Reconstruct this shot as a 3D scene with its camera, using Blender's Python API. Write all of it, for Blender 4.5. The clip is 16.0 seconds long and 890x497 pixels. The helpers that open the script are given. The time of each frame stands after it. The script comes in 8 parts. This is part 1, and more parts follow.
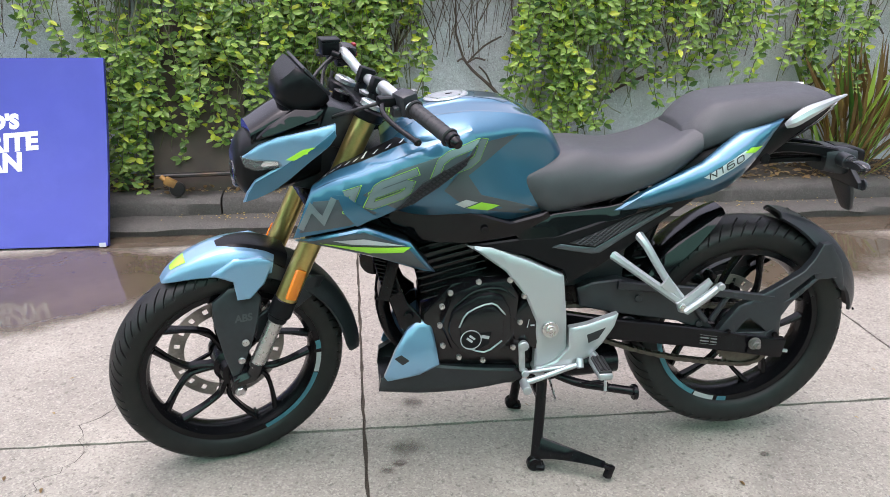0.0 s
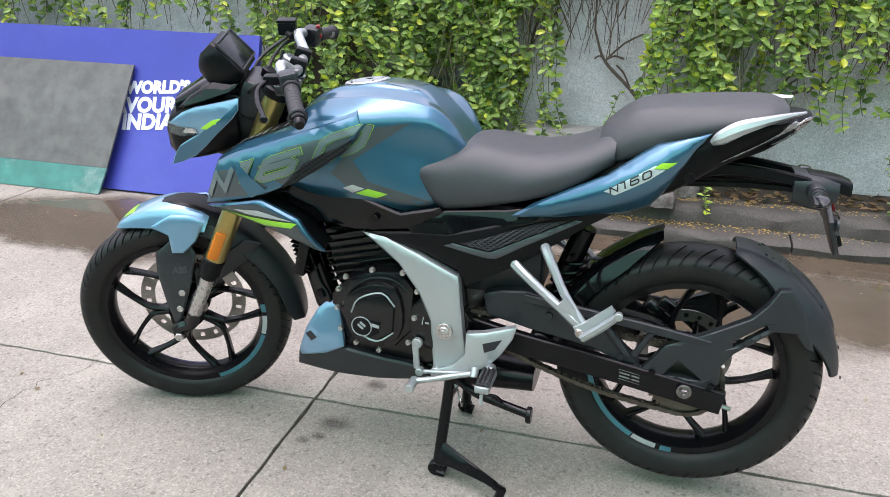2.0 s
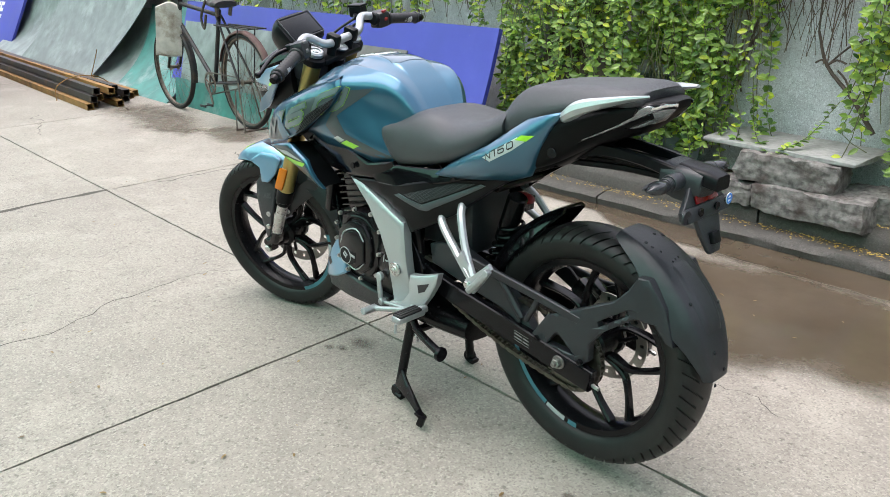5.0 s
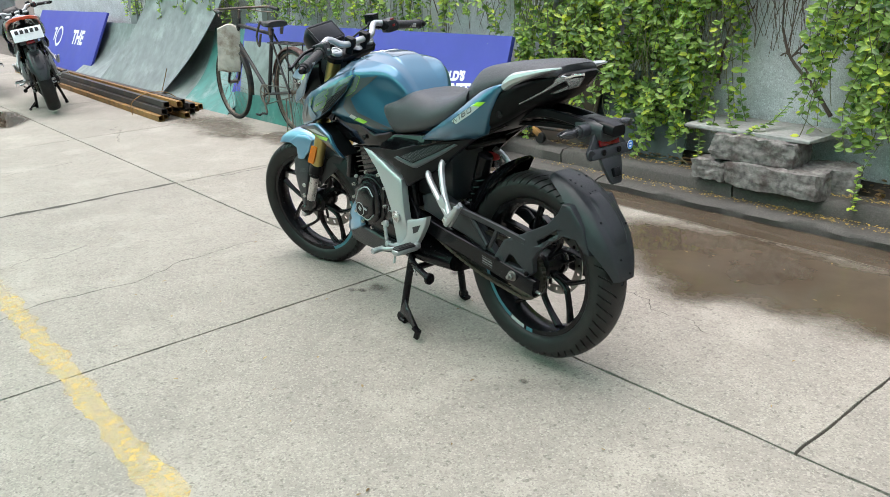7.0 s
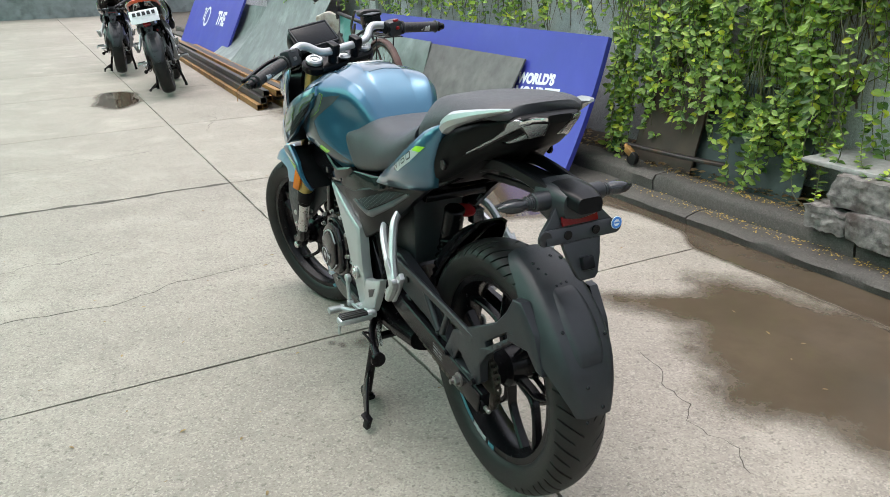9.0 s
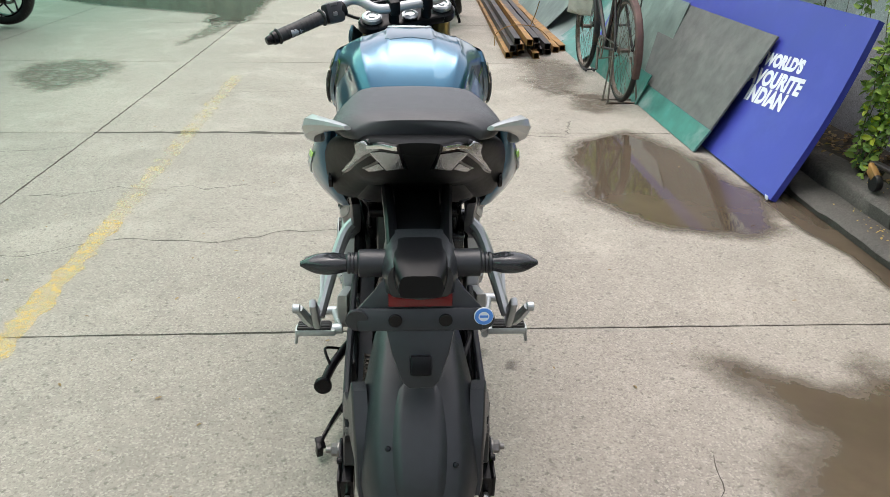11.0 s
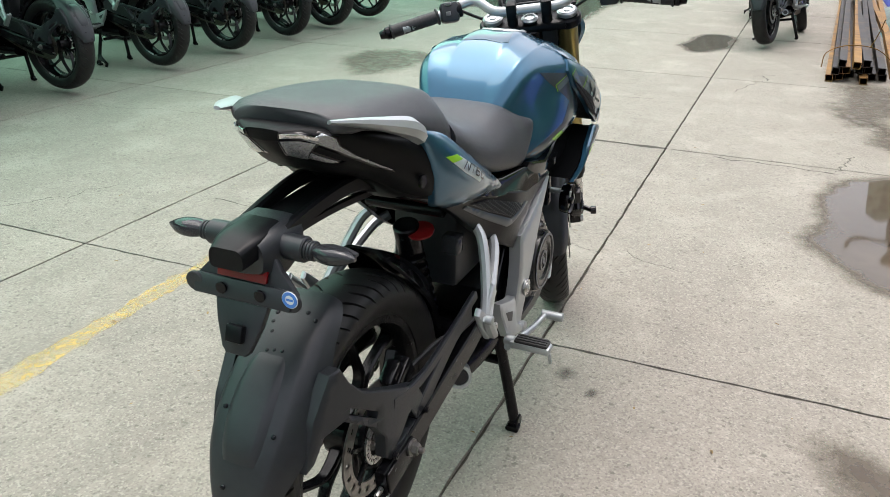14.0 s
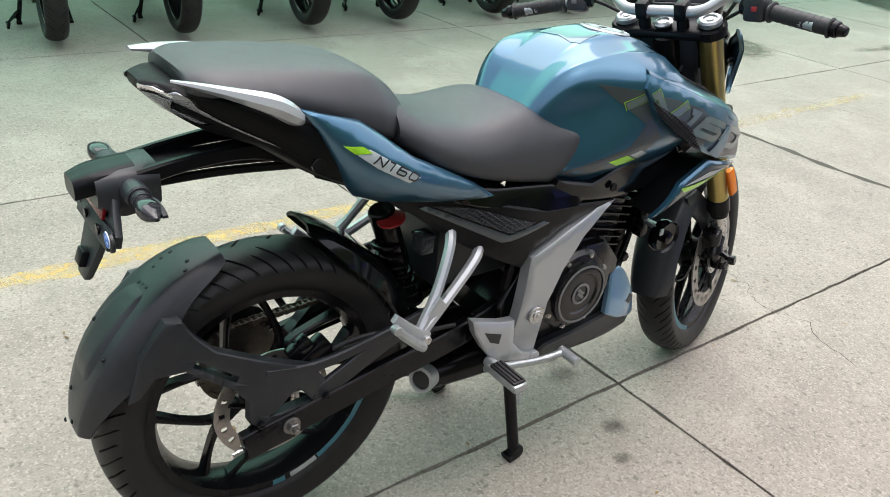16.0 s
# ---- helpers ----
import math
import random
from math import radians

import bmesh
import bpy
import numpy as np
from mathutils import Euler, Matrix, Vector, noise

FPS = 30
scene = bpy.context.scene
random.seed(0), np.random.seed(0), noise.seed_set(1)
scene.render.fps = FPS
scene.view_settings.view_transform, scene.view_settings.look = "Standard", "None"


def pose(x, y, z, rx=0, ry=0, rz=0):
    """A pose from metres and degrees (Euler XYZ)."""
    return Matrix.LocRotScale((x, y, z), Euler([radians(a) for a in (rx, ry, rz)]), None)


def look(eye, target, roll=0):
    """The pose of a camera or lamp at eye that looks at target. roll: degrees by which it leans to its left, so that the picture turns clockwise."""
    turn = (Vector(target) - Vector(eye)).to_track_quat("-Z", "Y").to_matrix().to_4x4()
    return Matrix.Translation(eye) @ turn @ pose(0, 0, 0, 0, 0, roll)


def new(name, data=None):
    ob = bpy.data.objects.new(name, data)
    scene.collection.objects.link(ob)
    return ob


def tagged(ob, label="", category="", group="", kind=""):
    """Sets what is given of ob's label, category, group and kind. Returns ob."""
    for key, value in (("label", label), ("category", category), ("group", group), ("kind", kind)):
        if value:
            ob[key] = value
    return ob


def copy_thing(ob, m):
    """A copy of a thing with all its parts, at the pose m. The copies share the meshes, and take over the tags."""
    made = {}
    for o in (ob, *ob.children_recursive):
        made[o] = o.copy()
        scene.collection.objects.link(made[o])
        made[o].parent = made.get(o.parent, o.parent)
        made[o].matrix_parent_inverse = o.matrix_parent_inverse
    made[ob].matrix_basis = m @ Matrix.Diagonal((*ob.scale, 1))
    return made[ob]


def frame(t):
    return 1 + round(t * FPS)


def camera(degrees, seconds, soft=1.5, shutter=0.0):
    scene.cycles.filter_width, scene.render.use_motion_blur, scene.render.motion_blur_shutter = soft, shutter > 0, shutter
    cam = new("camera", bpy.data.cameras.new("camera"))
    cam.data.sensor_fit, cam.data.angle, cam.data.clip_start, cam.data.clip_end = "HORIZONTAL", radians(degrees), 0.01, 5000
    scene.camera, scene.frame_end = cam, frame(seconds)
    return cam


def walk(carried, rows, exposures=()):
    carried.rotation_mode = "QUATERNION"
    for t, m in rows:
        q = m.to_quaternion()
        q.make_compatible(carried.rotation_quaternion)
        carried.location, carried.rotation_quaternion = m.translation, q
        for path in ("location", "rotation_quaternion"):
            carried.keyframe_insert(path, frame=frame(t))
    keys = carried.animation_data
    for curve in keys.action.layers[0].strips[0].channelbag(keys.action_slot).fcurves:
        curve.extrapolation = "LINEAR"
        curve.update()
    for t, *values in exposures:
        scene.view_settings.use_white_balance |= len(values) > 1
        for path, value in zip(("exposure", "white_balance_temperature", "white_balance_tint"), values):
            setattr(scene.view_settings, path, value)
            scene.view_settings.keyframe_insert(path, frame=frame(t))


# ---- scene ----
# settings
SKY, SUN = 0.19, 1.25
EXPOSURES = [(0, 1.04, 6350, 25), (2, 1.04, 6350, 24), (5, 1.03, 6480, 16), (8, 0.90, 6450, 13), (10.5, 0.77, 6680, 14), (12.5, 0.73, 6660, 14), (14.5, 0.90, 6600, 13), (16, 0.98, 6600, 15)]
# end settings
cam = camera(59.1, 16.0, soft=0.5)
PATH = [
    (0, (-0.349, -1.869, 1.282), (-0.124, -0.009, 0.582), 0.6),
    (0.5, (-0.081, -1.927, 1.27), (-0.032, -0.054, 0.57), 0.5),
    (1, (0.129, -1.929, 1.272), (0.011, -0.065, 0.558), 0.5),
    (1.5, (0.35, -1.844, 1.277), (0.047, -0.006, 0.55), 0.7),
    (2, (0.556, -1.776, 1.27), (0.067, 0.026, 0.552), 1.1),
    (2.5, (0.828, -1.725, 1.258), (0.156, 0.025, 0.56), 1.6),
    (3, (1.005, -1.629, 1.272), (0.164, 0.031, 0.54), 1.7),
    (3.5, (1.174, -1.483, 1.265), (0.179, 0.086, 0.524), 1.8),
    (4, (1.317, -1.413, 1.267), (0.176, 0.055, 0.53), 1.3),
    (4.5, (1.526, -1.401, 1.257), (0.263, -0.031, 0.528), 0.6),
    (5, (1.677, -1.463, 1.251), (0.327, -0.171, 0.538), -0.2),
    (5.2, (1.754, -1.509, 1.238), (0.374, -0.242, 0.538), -0.4),
    (7.3, (2.325, -1.74, 1.238), (0.864, -0.548, 0.571), -2.3),
    (7.5, (2.284, -1.682, 1.238), (0.826, -0.489, 0.568), -2.3),
    (8, (2.193, -1.456, 1.239), (0.695, -0.313, 0.568), -2.0),
    (8.2, (2.179, -1.346, 1.238), (0.646, -0.253, 0.564), -2.1),
    (10.5, (1.895, -0.174, 1.261), (0.072, 0.136, 0.498), 0.8),
    (11, (1.84, -0.026, 1.248), (0.013, 0.088, 0.44), 1.1),
    (11.5, (1.724, 0.116, 1.22), (-0.086, 0.053, 0.371), 1.4),
    (12, (1.728, 0.213, 1.215), (-0.058, -0.009, 0.343), 1.5),
    (12.5, (1.888, 0.342, 1.21), (0.123, -0.029, 0.345), 1.0),
    (13, (1.967, 0.451, 1.245), (0.223, -0.046, 0.402), 0.5),
    (13.5, (1.902, 0.544, 1.254), (0.182, -0.067, 0.436), 0.4),
    (14, (1.726, 0.656, 1.25), (0.048, -0.075, 0.444), 0.6),
    (14.5, (1.592, 0.775, 1.254), (0.004, -0.121, 0.431), 1.7),
    (15, (1.455, 0.972, 1.296), (0.011, -0.118, 0.442), 3.1),
    (15.5, (1.346, 1.09, 1.314), (0.068, -0.162, 0.42), 4.6),
    (16, (1.177, 1.149, 1.304), (0.066, -0.231, 0.376), 5.5),
]
walk(cam, [(t, look(eye, target, roll)) for t, eye, target, roll in PATH], exposures=EXPOSURES)
from mathutils.geometry import delaunay_2d_cdt
from mathutils.bvhtree import BVHTree
# ---- sky and light: bright overcast day ----
world = bpy.data.worlds.new("sky")
scene.world = world
world.use_nodes = True
wn = world.node_tree
sky = wn.nodes.new("ShaderNodeTexSky")
sky.sky_type, sky.sun_disc = "NISHITA", False
sky.sun_elevation, sky.sun_rotation = radians(80), radians(290)
sky.air_density, sky.dust_density, sky.ozone_density = 1.0, 4.0, 1.0
soften = wn.nodes.new("ShaderNodeHueSaturation")
soften.inputs["Saturation"].default_value = 0.35
wn.links.new(sky.outputs[0], soften.inputs["Color"])
wn.links.new(soften.outputs[0], wn.nodes["Background"].inputs[0])
wn.nodes["Background"].inputs[1].default_value = SKY
sun = new("sun", bpy.data.lights.new("sun", "SUN"))
sun.data.energy, sun.data.angle, sun.data.color = SUN, radians(60), (1.0, 0.97, 0.93)
sun.matrix_world = look((-1.5, -4.2, 9), (0.3, 0.0, 0))


# ---- materials ----
def mat(name, color, rough=0.5, metal=0.0, grain=0.06, scale=40.0, bump=0.0, bump_scale=200.0, coat=0.0, wear=0.0, wear_color=(0.3, 0.3, 0.3), wear_scale=3.0, spec=0.5, emit=0.0):
    m = bpy.data.materials.new(name)
    m.use_nodes = True
    nt = m.node_tree
    b = nt.nodes["Principled BSDF"]
    co = nt.nodes.new("ShaderNodeTexCoord")
    n1 = nt.nodes.new("ShaderNodeTexNoise")
    n1.inputs["Scale"].default_value, n1.inputs["Detail"].default_value = scale, 6
    nt.links.new(co.outputs["Object"], n1.inputs["Vector"])
    ramp = nt.nodes.new("ShaderNodeMapRange")
    ramp.inputs["From Min"].default_value, ramp.inputs["From Max"].default_value = 0.25, 0.75
    ramp.inputs["To Min"].default_value, ramp.inputs["To Max"].default_value = 1 - grain, 1 + grain
    nt.links.new(n1.outputs["Fac"], ramp.inputs["Value"])
    mul = nt.nodes.new("ShaderNodeMix")
    mul.data_type, mul.blend_type = "RGBA", "MULTIPLY"
    mul.inputs[0].default_value = 1.0
    mul.inputs[6].default_value = (*color, 1)
    nt.links.new(ramp.outputs[0], mul.inputs[7])
    out = mul.outputs[2]
    if wear:
        n2 = nt.nodes.new("ShaderNodeTexNoise")
        n2.inputs["Scale"].default_value, n2.inputs["Detail"].default_value, n2.inputs["Roughness"].default_value = wear_scale, 9, 0.65
        nt.links.new(co.outputs["Object"], n2.inputs["Vector"])
        r2 = nt.nodes.new("ShaderNodeMapRange")
        r2.inputs["From Min"].default_value, r2.inputs["From Max"].default_value = 0.5, 0.68
        r2.inputs["To Max"].default_value = wear
        nt.links.new(n2.outputs["Fac"], r2.inputs["Value"])
        mw = nt.nodes.new("ShaderNodeMix")
        mw.data_type = "RGBA"
        nt.links.new(r2.outputs[0], mw.inputs[0])
        nt.links.new(out, mw.inputs[6])
        mw.inputs[7].default_value = (*wear_color, 1)
        out = mw.outputs[2]
    nt.links.new(out, b.inputs["Base Color"])
    rr = nt.nodes.new("ShaderNodeMapRange")
    rr.inputs["To Min"].default_value, rr.inputs["To Max"].default_value = max(0.02, rough * 0.85), min(1, rough * 1.15)
    nt.links.new(n1.outputs["Fac"], rr.inputs["Value"])
    nt.links.new(rr.outputs[0], b.inputs["Roughness"])
    b.inputs["Metallic"].default_value = metal
    b.inputs["Coat Weight"].default_value = coat
    b.inputs["Coat Roughness"].default_value = 0.06
    b.inputs["Specular IOR Level"].default_value = spec
    if bump:
        n3 = nt.nodes.new("ShaderNodeTexNoise")
        n3.inputs["Scale"].default_value, n3.inputs["Detail"].default_value = bump_scale, 4
        nt.links.new(co.outputs["Object"], n3.inputs["Vector"])
        bm_ = nt.nodes.new("ShaderNodeBump")
        bm_.inputs["Strength"].default_value, bm_.inputs["Distance"].default_value = bump, 0.004
        nt.links.new(n3.outputs["Fac"], bm_.inputs["Height"])
        nt.links.new(bm_.outputs[0], b.inputs["Normal"])
    if emit:
        b.inputs["Emission Color"].default_value, b.inputs["Emission Strength"].default_value = (*color, 1), emit
    return m


def glassy(name, color, rough=0.05, mix=0.5):
    m = bpy.data.materials.new(name)
    m.use_nodes = True
    nt = m.node_tree
    b = nt.nodes["Principled BSDF"]
    b.inputs["Base Color"].default_value = (*color, 1)
    b.inputs["Roughness"].default_value = rough
    b.inputs["Transmission Weight"].default_value = mix
    b.inputs["IOR"].default_value = 1.45
    return m


paint_blue = mat("blue_metallic_paint", (0.030, 0.122, 0.200), 0.30, 0.65, 0.10, 900, coat=1.0)
paint_light = mat("light_blue_metallic_paint", (0.165, 0.315, 0.465), 0.30, 0.55, 0.08, 900, coat=1.0)
paint_grey = mat("graphite_graphic_film", (0.070, 0.084, 0.094), 0.36, 0.5, 0.08, 900, coat=0.35)
paint_film = mat("light_graphite_film", (0.145, 0.18, 0.19), 0.32, 0.5, 0.08, 900, coat=0.8)
paint_deep = mat("dark_blue_patch", (0.034, 0.090, 0.130), 0.30, 0.65, 0.08, 900, coat=1.0)
lime = mat("lime_film", (0.28, 0.62, 0.02), 0.35, 0.0, 0.03, 300, coat=0.5)
film_silver = mat("silver_film", (0.42, 0.45, 0.47), 0.35, 0.4, 0.05, 300, coat=0.5)
film_white = mat("pale_film", (0.50, 0.57, 0.58), 0.35, 0.2, 0.05, 300, coat=0.5)
black_deep = mat("deep_black_plastic", (0.004, 0.0045, 0.005), 0.5, 0.0, 0.12, 80, 0.05, 500, spec=0.12)
ink = mat("dark_film", (0.012, 0.013, 0.015), 0.4, 0.0, 0.03)
black_gloss = mat("gloss_black_plastic", (0.003, 0.0033, 0.004), 0.10, 0.0, 0.1, 60, coat=0.0, spec=0.30)
black_satin = mat("satin_black_plastic", (0.005, 0.0055, 0.0065), 0.30, 0.0, 0.12, 80, 0.05, 500, spec=0.14)
black_matt = mat("grained_black_plastic", (0.017, 0.0195, 0.023), 0.38, 0.0, 0.15, 60, 0.12, 900, spec=0.42)
black_metal = mat("black_coated_metal", (0.004, 0.004, 0.005), 0.26, 0.0, 0.2, 60, 0.05, 300, spec=0.22)
engine_black = mat("black_engine_enamel", (0.005, 0.005, 0.006), 0.20, 0.0, 0.2, 50, 0.10, 260, spec=0.45)
rubber = mat("tyre_rubber", (0.011, 0.011, 0.0112), 0.46, 0.0, 0.25, 30, 0.12, 400, wear=0.25, wear_color=(0.034, 0.030, 0.025), wear_scale=9, spec=0.28)
rubber_soft = mat("soft_black_rubber", (0.014, 0.014, 0.015), 0.55, 0.0, 0.15, 80, 0.1, 700)
vinyl = mat("black_seat_vinyl", (0.034, 0.036, 0.040), 0.44, 0.0, 0.12, 30, 0.22, 1600, spec=0.5)
silver = mat("silver_paint", (0.40, 0.42, 0.43), 0.34, 0.55, 0.05, 500, coat=0.3)
alloy = mat("cast_alloy", (0.42, 0.45, 0.46), 0.42, 0.8, 0.12, 90, 0.06, 500)
dull_steel = mat("dull_plated_steel", (0.22, 0.21, 0.20), 0.40, 0.9, 0.2, 120)
steel = mat("bright_steel", (0.52, 0.52, 0.51), 0.28, 1.0, 0.1, 120)
disc_steel = mat("brake_disc_steel", (0.34, 0.32, 0.30), 0.38, 0.9, 0.15, 140)
gold = mat("gold_anodised_fork", (0.42, 0.33, 0.12), 0.30, 0.9, 0.08, 200)
chain_steel = mat("oily_chain_steel", (0.10, 0.09, 0.075), 0.40, 0.8, 0.3, 60)
orange = glassy("amber_reflector", (0.85, 0.24, 0.02), 0.12, 0.25)
red_lens = glassy("red_reflector", (0.16, 0.006, 0.008), 0.08, 0.2)
red_plastic = mat("red_plastic", (0.24, 0.010, 0.012), 0.35)
clear_lens = glassy("clear_lens", (0.90, 0.92, 0.93), 0.03, 0.92)
smoke_lens = glassy("smoked_lens", (0.035, 0.038, 0.042), 0.08, 0.3)
frosted = mat("frosted_lamp_lens", (0.34, 0.36, 0.38), 0.18, 0.75, 0.45, 420, 0.5, 420, coat=1.0)
lamp_chrome = mat("lamp_reflector", (0.84, 0.85, 0.86), 0.10, 1.0, 0.06, 90, 0.4, 140)
screen = mat("dark_display_glass", (0.006, 0.008, 0.010), 0.22, 0.0, 0.02, spec=0.22)
sticker_blue = mat("blue_sticker", (0.06, 0.22, 0.62), 0.4)
sticker_white = mat("white_sticker", (0.75, 0.78, 0.8), 0.4)
raised_grey = mat("raised_dark_grey_plastic", (0.045, 0.047, 0.05), 0.4)
label_grey = mat("grey_label_print", (0.14, 0.14, 0.14), 0.5)


# ---- modelling helpers ----
def part(name, bm, material, parent=None, label="", sharp=38, xf=None, bevel=0.0):
    """One mesh object from a bmesh, under a thing or a part."""
    if xf is not None:
        bm.transform(xf)
    bmesh.ops.recalc_face_normals(bm, faces=bm.faces)
    lim = radians(sharp)
    for f in bm.faces:
        f.smooth = True
    for e in bm.edges:
        e.smooth = not (len(e.link_faces) == 2 and e.calc_face_angle(0) > lim)
    me = bpy.data.meshes.new(name)
    bm.to_mesh(me)
    bm.free()
    me.materials.append(material)
    ob = new(name, me)
    if parent is not None:
        ob.parent = parent
    if label:
        ob["label"] = label
    if bevel:
        md = ob.modifiers.new("bevel", "BEVEL")
        md.width, md.segments, md.limit_method, md.angle_limit = bevel, 2, "ANGLE", radians(35)
    return ob


def empty(name, label, category, group="", kind=""):
    return tagged(new(name), label, category, group, kind)


def merge(*bms):
    out = bms[0]
    for b in bms[1:]:
        me = bpy.data.meshes.new("tmp")
        b.to_mesh(me)
        b.free()
        out.from_mesh(me)
        bpy.data.meshes.remove(me)
    return out


def box(sx, sy, sz, bev=0.0, at=(0, 0, 0), rot=None):
    bm = bmesh.new()
    bmesh.ops.create_cube(bm, size=1.0)
    bmesh.ops.scale(bm, vec=(sx, sy, sz), verts=bm.verts)
    if bev:
        bmesh.ops.bevel(bm, geom=bm.edges[:], offset=bev, segments=2, profile=0.5, affect="EDGES")
    if rot is not None:
        bm.transform(pose(0, 0, 0, *rot))
    bmesh.ops.translate(bm, vec=at, verts=bm.verts)
    return bm


def lathe(profile, n=32, axis="Y", at=(0, 0, 0), closed=False):
    """profile: (radius, height along the axis)."""
    bm = bmesh.new()
    rings = []
    for r, h in profile:
        rings.append([bm.verts.new((r * math.cos(a), h, r * math.sin(a))) for a in (2 * math.pi * k / n for k in range(n))])
    pairs = list(zip(rings, rings[1:]))
    if closed:
        pairs.append((rings[-1], rings[0]))
    for r1, r2 in pairs:
        for k in range(n):
            bm.faces.new((r1[k], r1[(k + 1) % n], r2[(k + 1) % n], r2[k]))
    if not closed:
        bm.faces.new(rings[0])
        bm.faces.new(rings[-1][::-1])
    if axis == "Z":
        bm.transform(pose(0, 0, 0, 90, 0, 0))
    elif axis == "X":
        bm.transform(pose(0, 0, 0, 0, 0, -90))
    bmesh.ops.translate(bm, vec=at, verts=bm.verts)
    return bm


def disc(r, h, at, axis="Y", n=24, bev=0.15):
    b = min(r, h) * bev
    return lathe([(r - b, -h / 2), (r, -h / 2 + b), (r, h / 2 - b), (r - b, h / 2)], n, axis, at)


def between(bm, a, b):
    """Carries a mesh that stands along Z at the origin to the line from a to b."""
    d = Vector(b) - Vector(a)
    bm.transform(Matrix.Translation(a) @ d.to_track_quat("Z", "Y").to_matrix().to_4x4())
    return bm


def rod(a, b, r, n=16, r2=None):
    return between(zrod(r, r if r2 is None else r2, (Vector(b) - Vector(a)).length, n), a, b)


def zrod(r, r2, d, n):
    e = min(r, r2) * 0.12
    bm = bmesh.new()
    rings = []
    for rr, h in ((r - e, 0), (r, e), (r2, d - e), (r2 - e, d)):
        rings.append([bm.verts.new((rr * math.cos(2 * math.pi * k / n), rr * math.sin(2 * math.pi * k / n), h)) for k in range(n)])
    for r1, rr2 in zip(rings, rings[1:]):
        for k in range(n):
            bm.faces.new((r1[k], r1[(k + 1) % n], rr2[(k + 1) % n], rr2[k]))
    bm.faces.new(rings[0][::-1])
    bm.faces.new(rings[-1])
    return bm


def curve(pts, steps=6):
    """Catmull-Rom through points of any dimension."""
    p = [np.array(q, float) for q in pts]
    p = [2 * p[0] - p[1]] + p + [2 * p[-1] - p[-2]]
    out = []
    for i in range(1, len(p) - 2):
        for k in range(steps):
            t = k / steps
            a, b, c, d = p[i - 1:i + 3]
            out.append(0.5 * (2 * b + (c - a) * t + (2 * a - 5 * b + 4 * c - d) * t * t + (3 * b - a - 3 * c + d) * t ** 3))
    out.append(p[-2])
    return out


def sweep(pts, section, smooth=6, up=(0, 0, 1), scales=None, caps=True):
    """section: 2D loop, carried along the points; scales: one (sx, sy) a point."""
    if scales is None:
        scales = [(1, 1)] * len(pts)
    rows = [(*p, *s) for p, s in zip(pts, scales)]
    if smooth > 1:
        rows = curve(rows, smooth)
    bm = bmesh.new()
    rings = []
    n = len(rows)
    for i, row in enumerate(rows):
        a, b = rows[max(0, i - 1)], rows[min(n - 1, i + 1)]
        t = Vector(b[:3]) - Vector(a[:3])
        t.normalize()
        u = Vector(up)
        s = t.cross(u)
        if s.length < 1e-4:
            s = t.cross(Vector((0, 1, 0)))
        s.normalize()
        w = s.cross(t)
        o = Vector(row[:3])
        rings.append([bm.verts.new(o + s * (x * row[3]) + w * (y * row[4])) for x, y in section])
    m = len(section)
    for r1, r2 in zip(rings, rings[1:]):
        for k in range(m):
            bm.faces.new((r1[k], r1[(k + 1) % m], r2[(k + 1) % m], r2[k]))
    if caps:
        bm.faces.new(rings[0][::-1])
        bm.faces.new(rings[-1])
    return bm


def circle(r, n=12):
    return [(r * math.cos(2 * math.pi * k / n), r * math.sin(2 * math.pi * k / n)) for k in range(n)]


def rect(w, h, c=0.25):
    """A rectangle with cut corners."""
    b = min(w, h) * c
    x, y = w / 2, h / 2
    return [(x, -y + b), (x, y - b), (x - b, y), (-x + b, y), (-x, y - b), (-x, -y + b), (-x + b, -y), (x - b, -y)]


def tube(pts, r, smooth=6, n=10):
    return sweep(pts, circle(r, n), smooth)


def loft(stations, along=4, around=3, mirror=True):
    """stations: (x, [(y, z), ...]) half sections from the middle top to the bottom; a closed body, both halves."""
    rows = [np.array([x] + [c for p in s for c in p]) for x, s in stations]
    rows = curve(rows, along)
    bm = bmesh.new()
    rings = []
    for row in rows:
        half = curve([(row[1 + 2 * k], row[2 + 2 * k]) for k in range((len(row) - 1) // 2)], around)
        ring = [(y, z) for y, z in half]
        full = ring + [(-y, z) for y, z in reversed(ring) if abs(y) > 1e-6]
        rings.append([bm.verts.new((row[0], y, z)) for y, z in full])
    m = min(len(r) for r in rings)
    for r1, r2 in zip(rings, rings[1:]):
        for k in range(m):
            bm.faces.new((r1[k], r1[(k + 1) % m], r2[(k + 1) % m], r2[k]))
    bm.faces.new(rings[0])
    bm.faces.new(rings[-1][::-1])
    return bm


def fair(ctrl, cubic=False):
    """A fair low-order surface y(x, z) that passes near (x, z, y)."""
    c = np.array(ctrl, float)
    mx, mz = c[:, 0].mean(), c[:, 1].mean()

    def terms(x, z):
        x, z = (x - mx) * 5, (z - mz) * 5
        t = [1.0 + 0 * x, x, z, x * x, x * z, z * z]
        return t + ([x ** 3, x * x * z, x * z * z, z ** 3] if cubic else [])
    a = np.array(terms(c[:, 0], c[:, 1])).T
    w = np.linalg.solve(a.T @ a + np.eye(a.shape[1]) * 1e-4, a.T @ c[:, 2])
    return lambda x, z: float(np.dot(w, terms(x, z)))


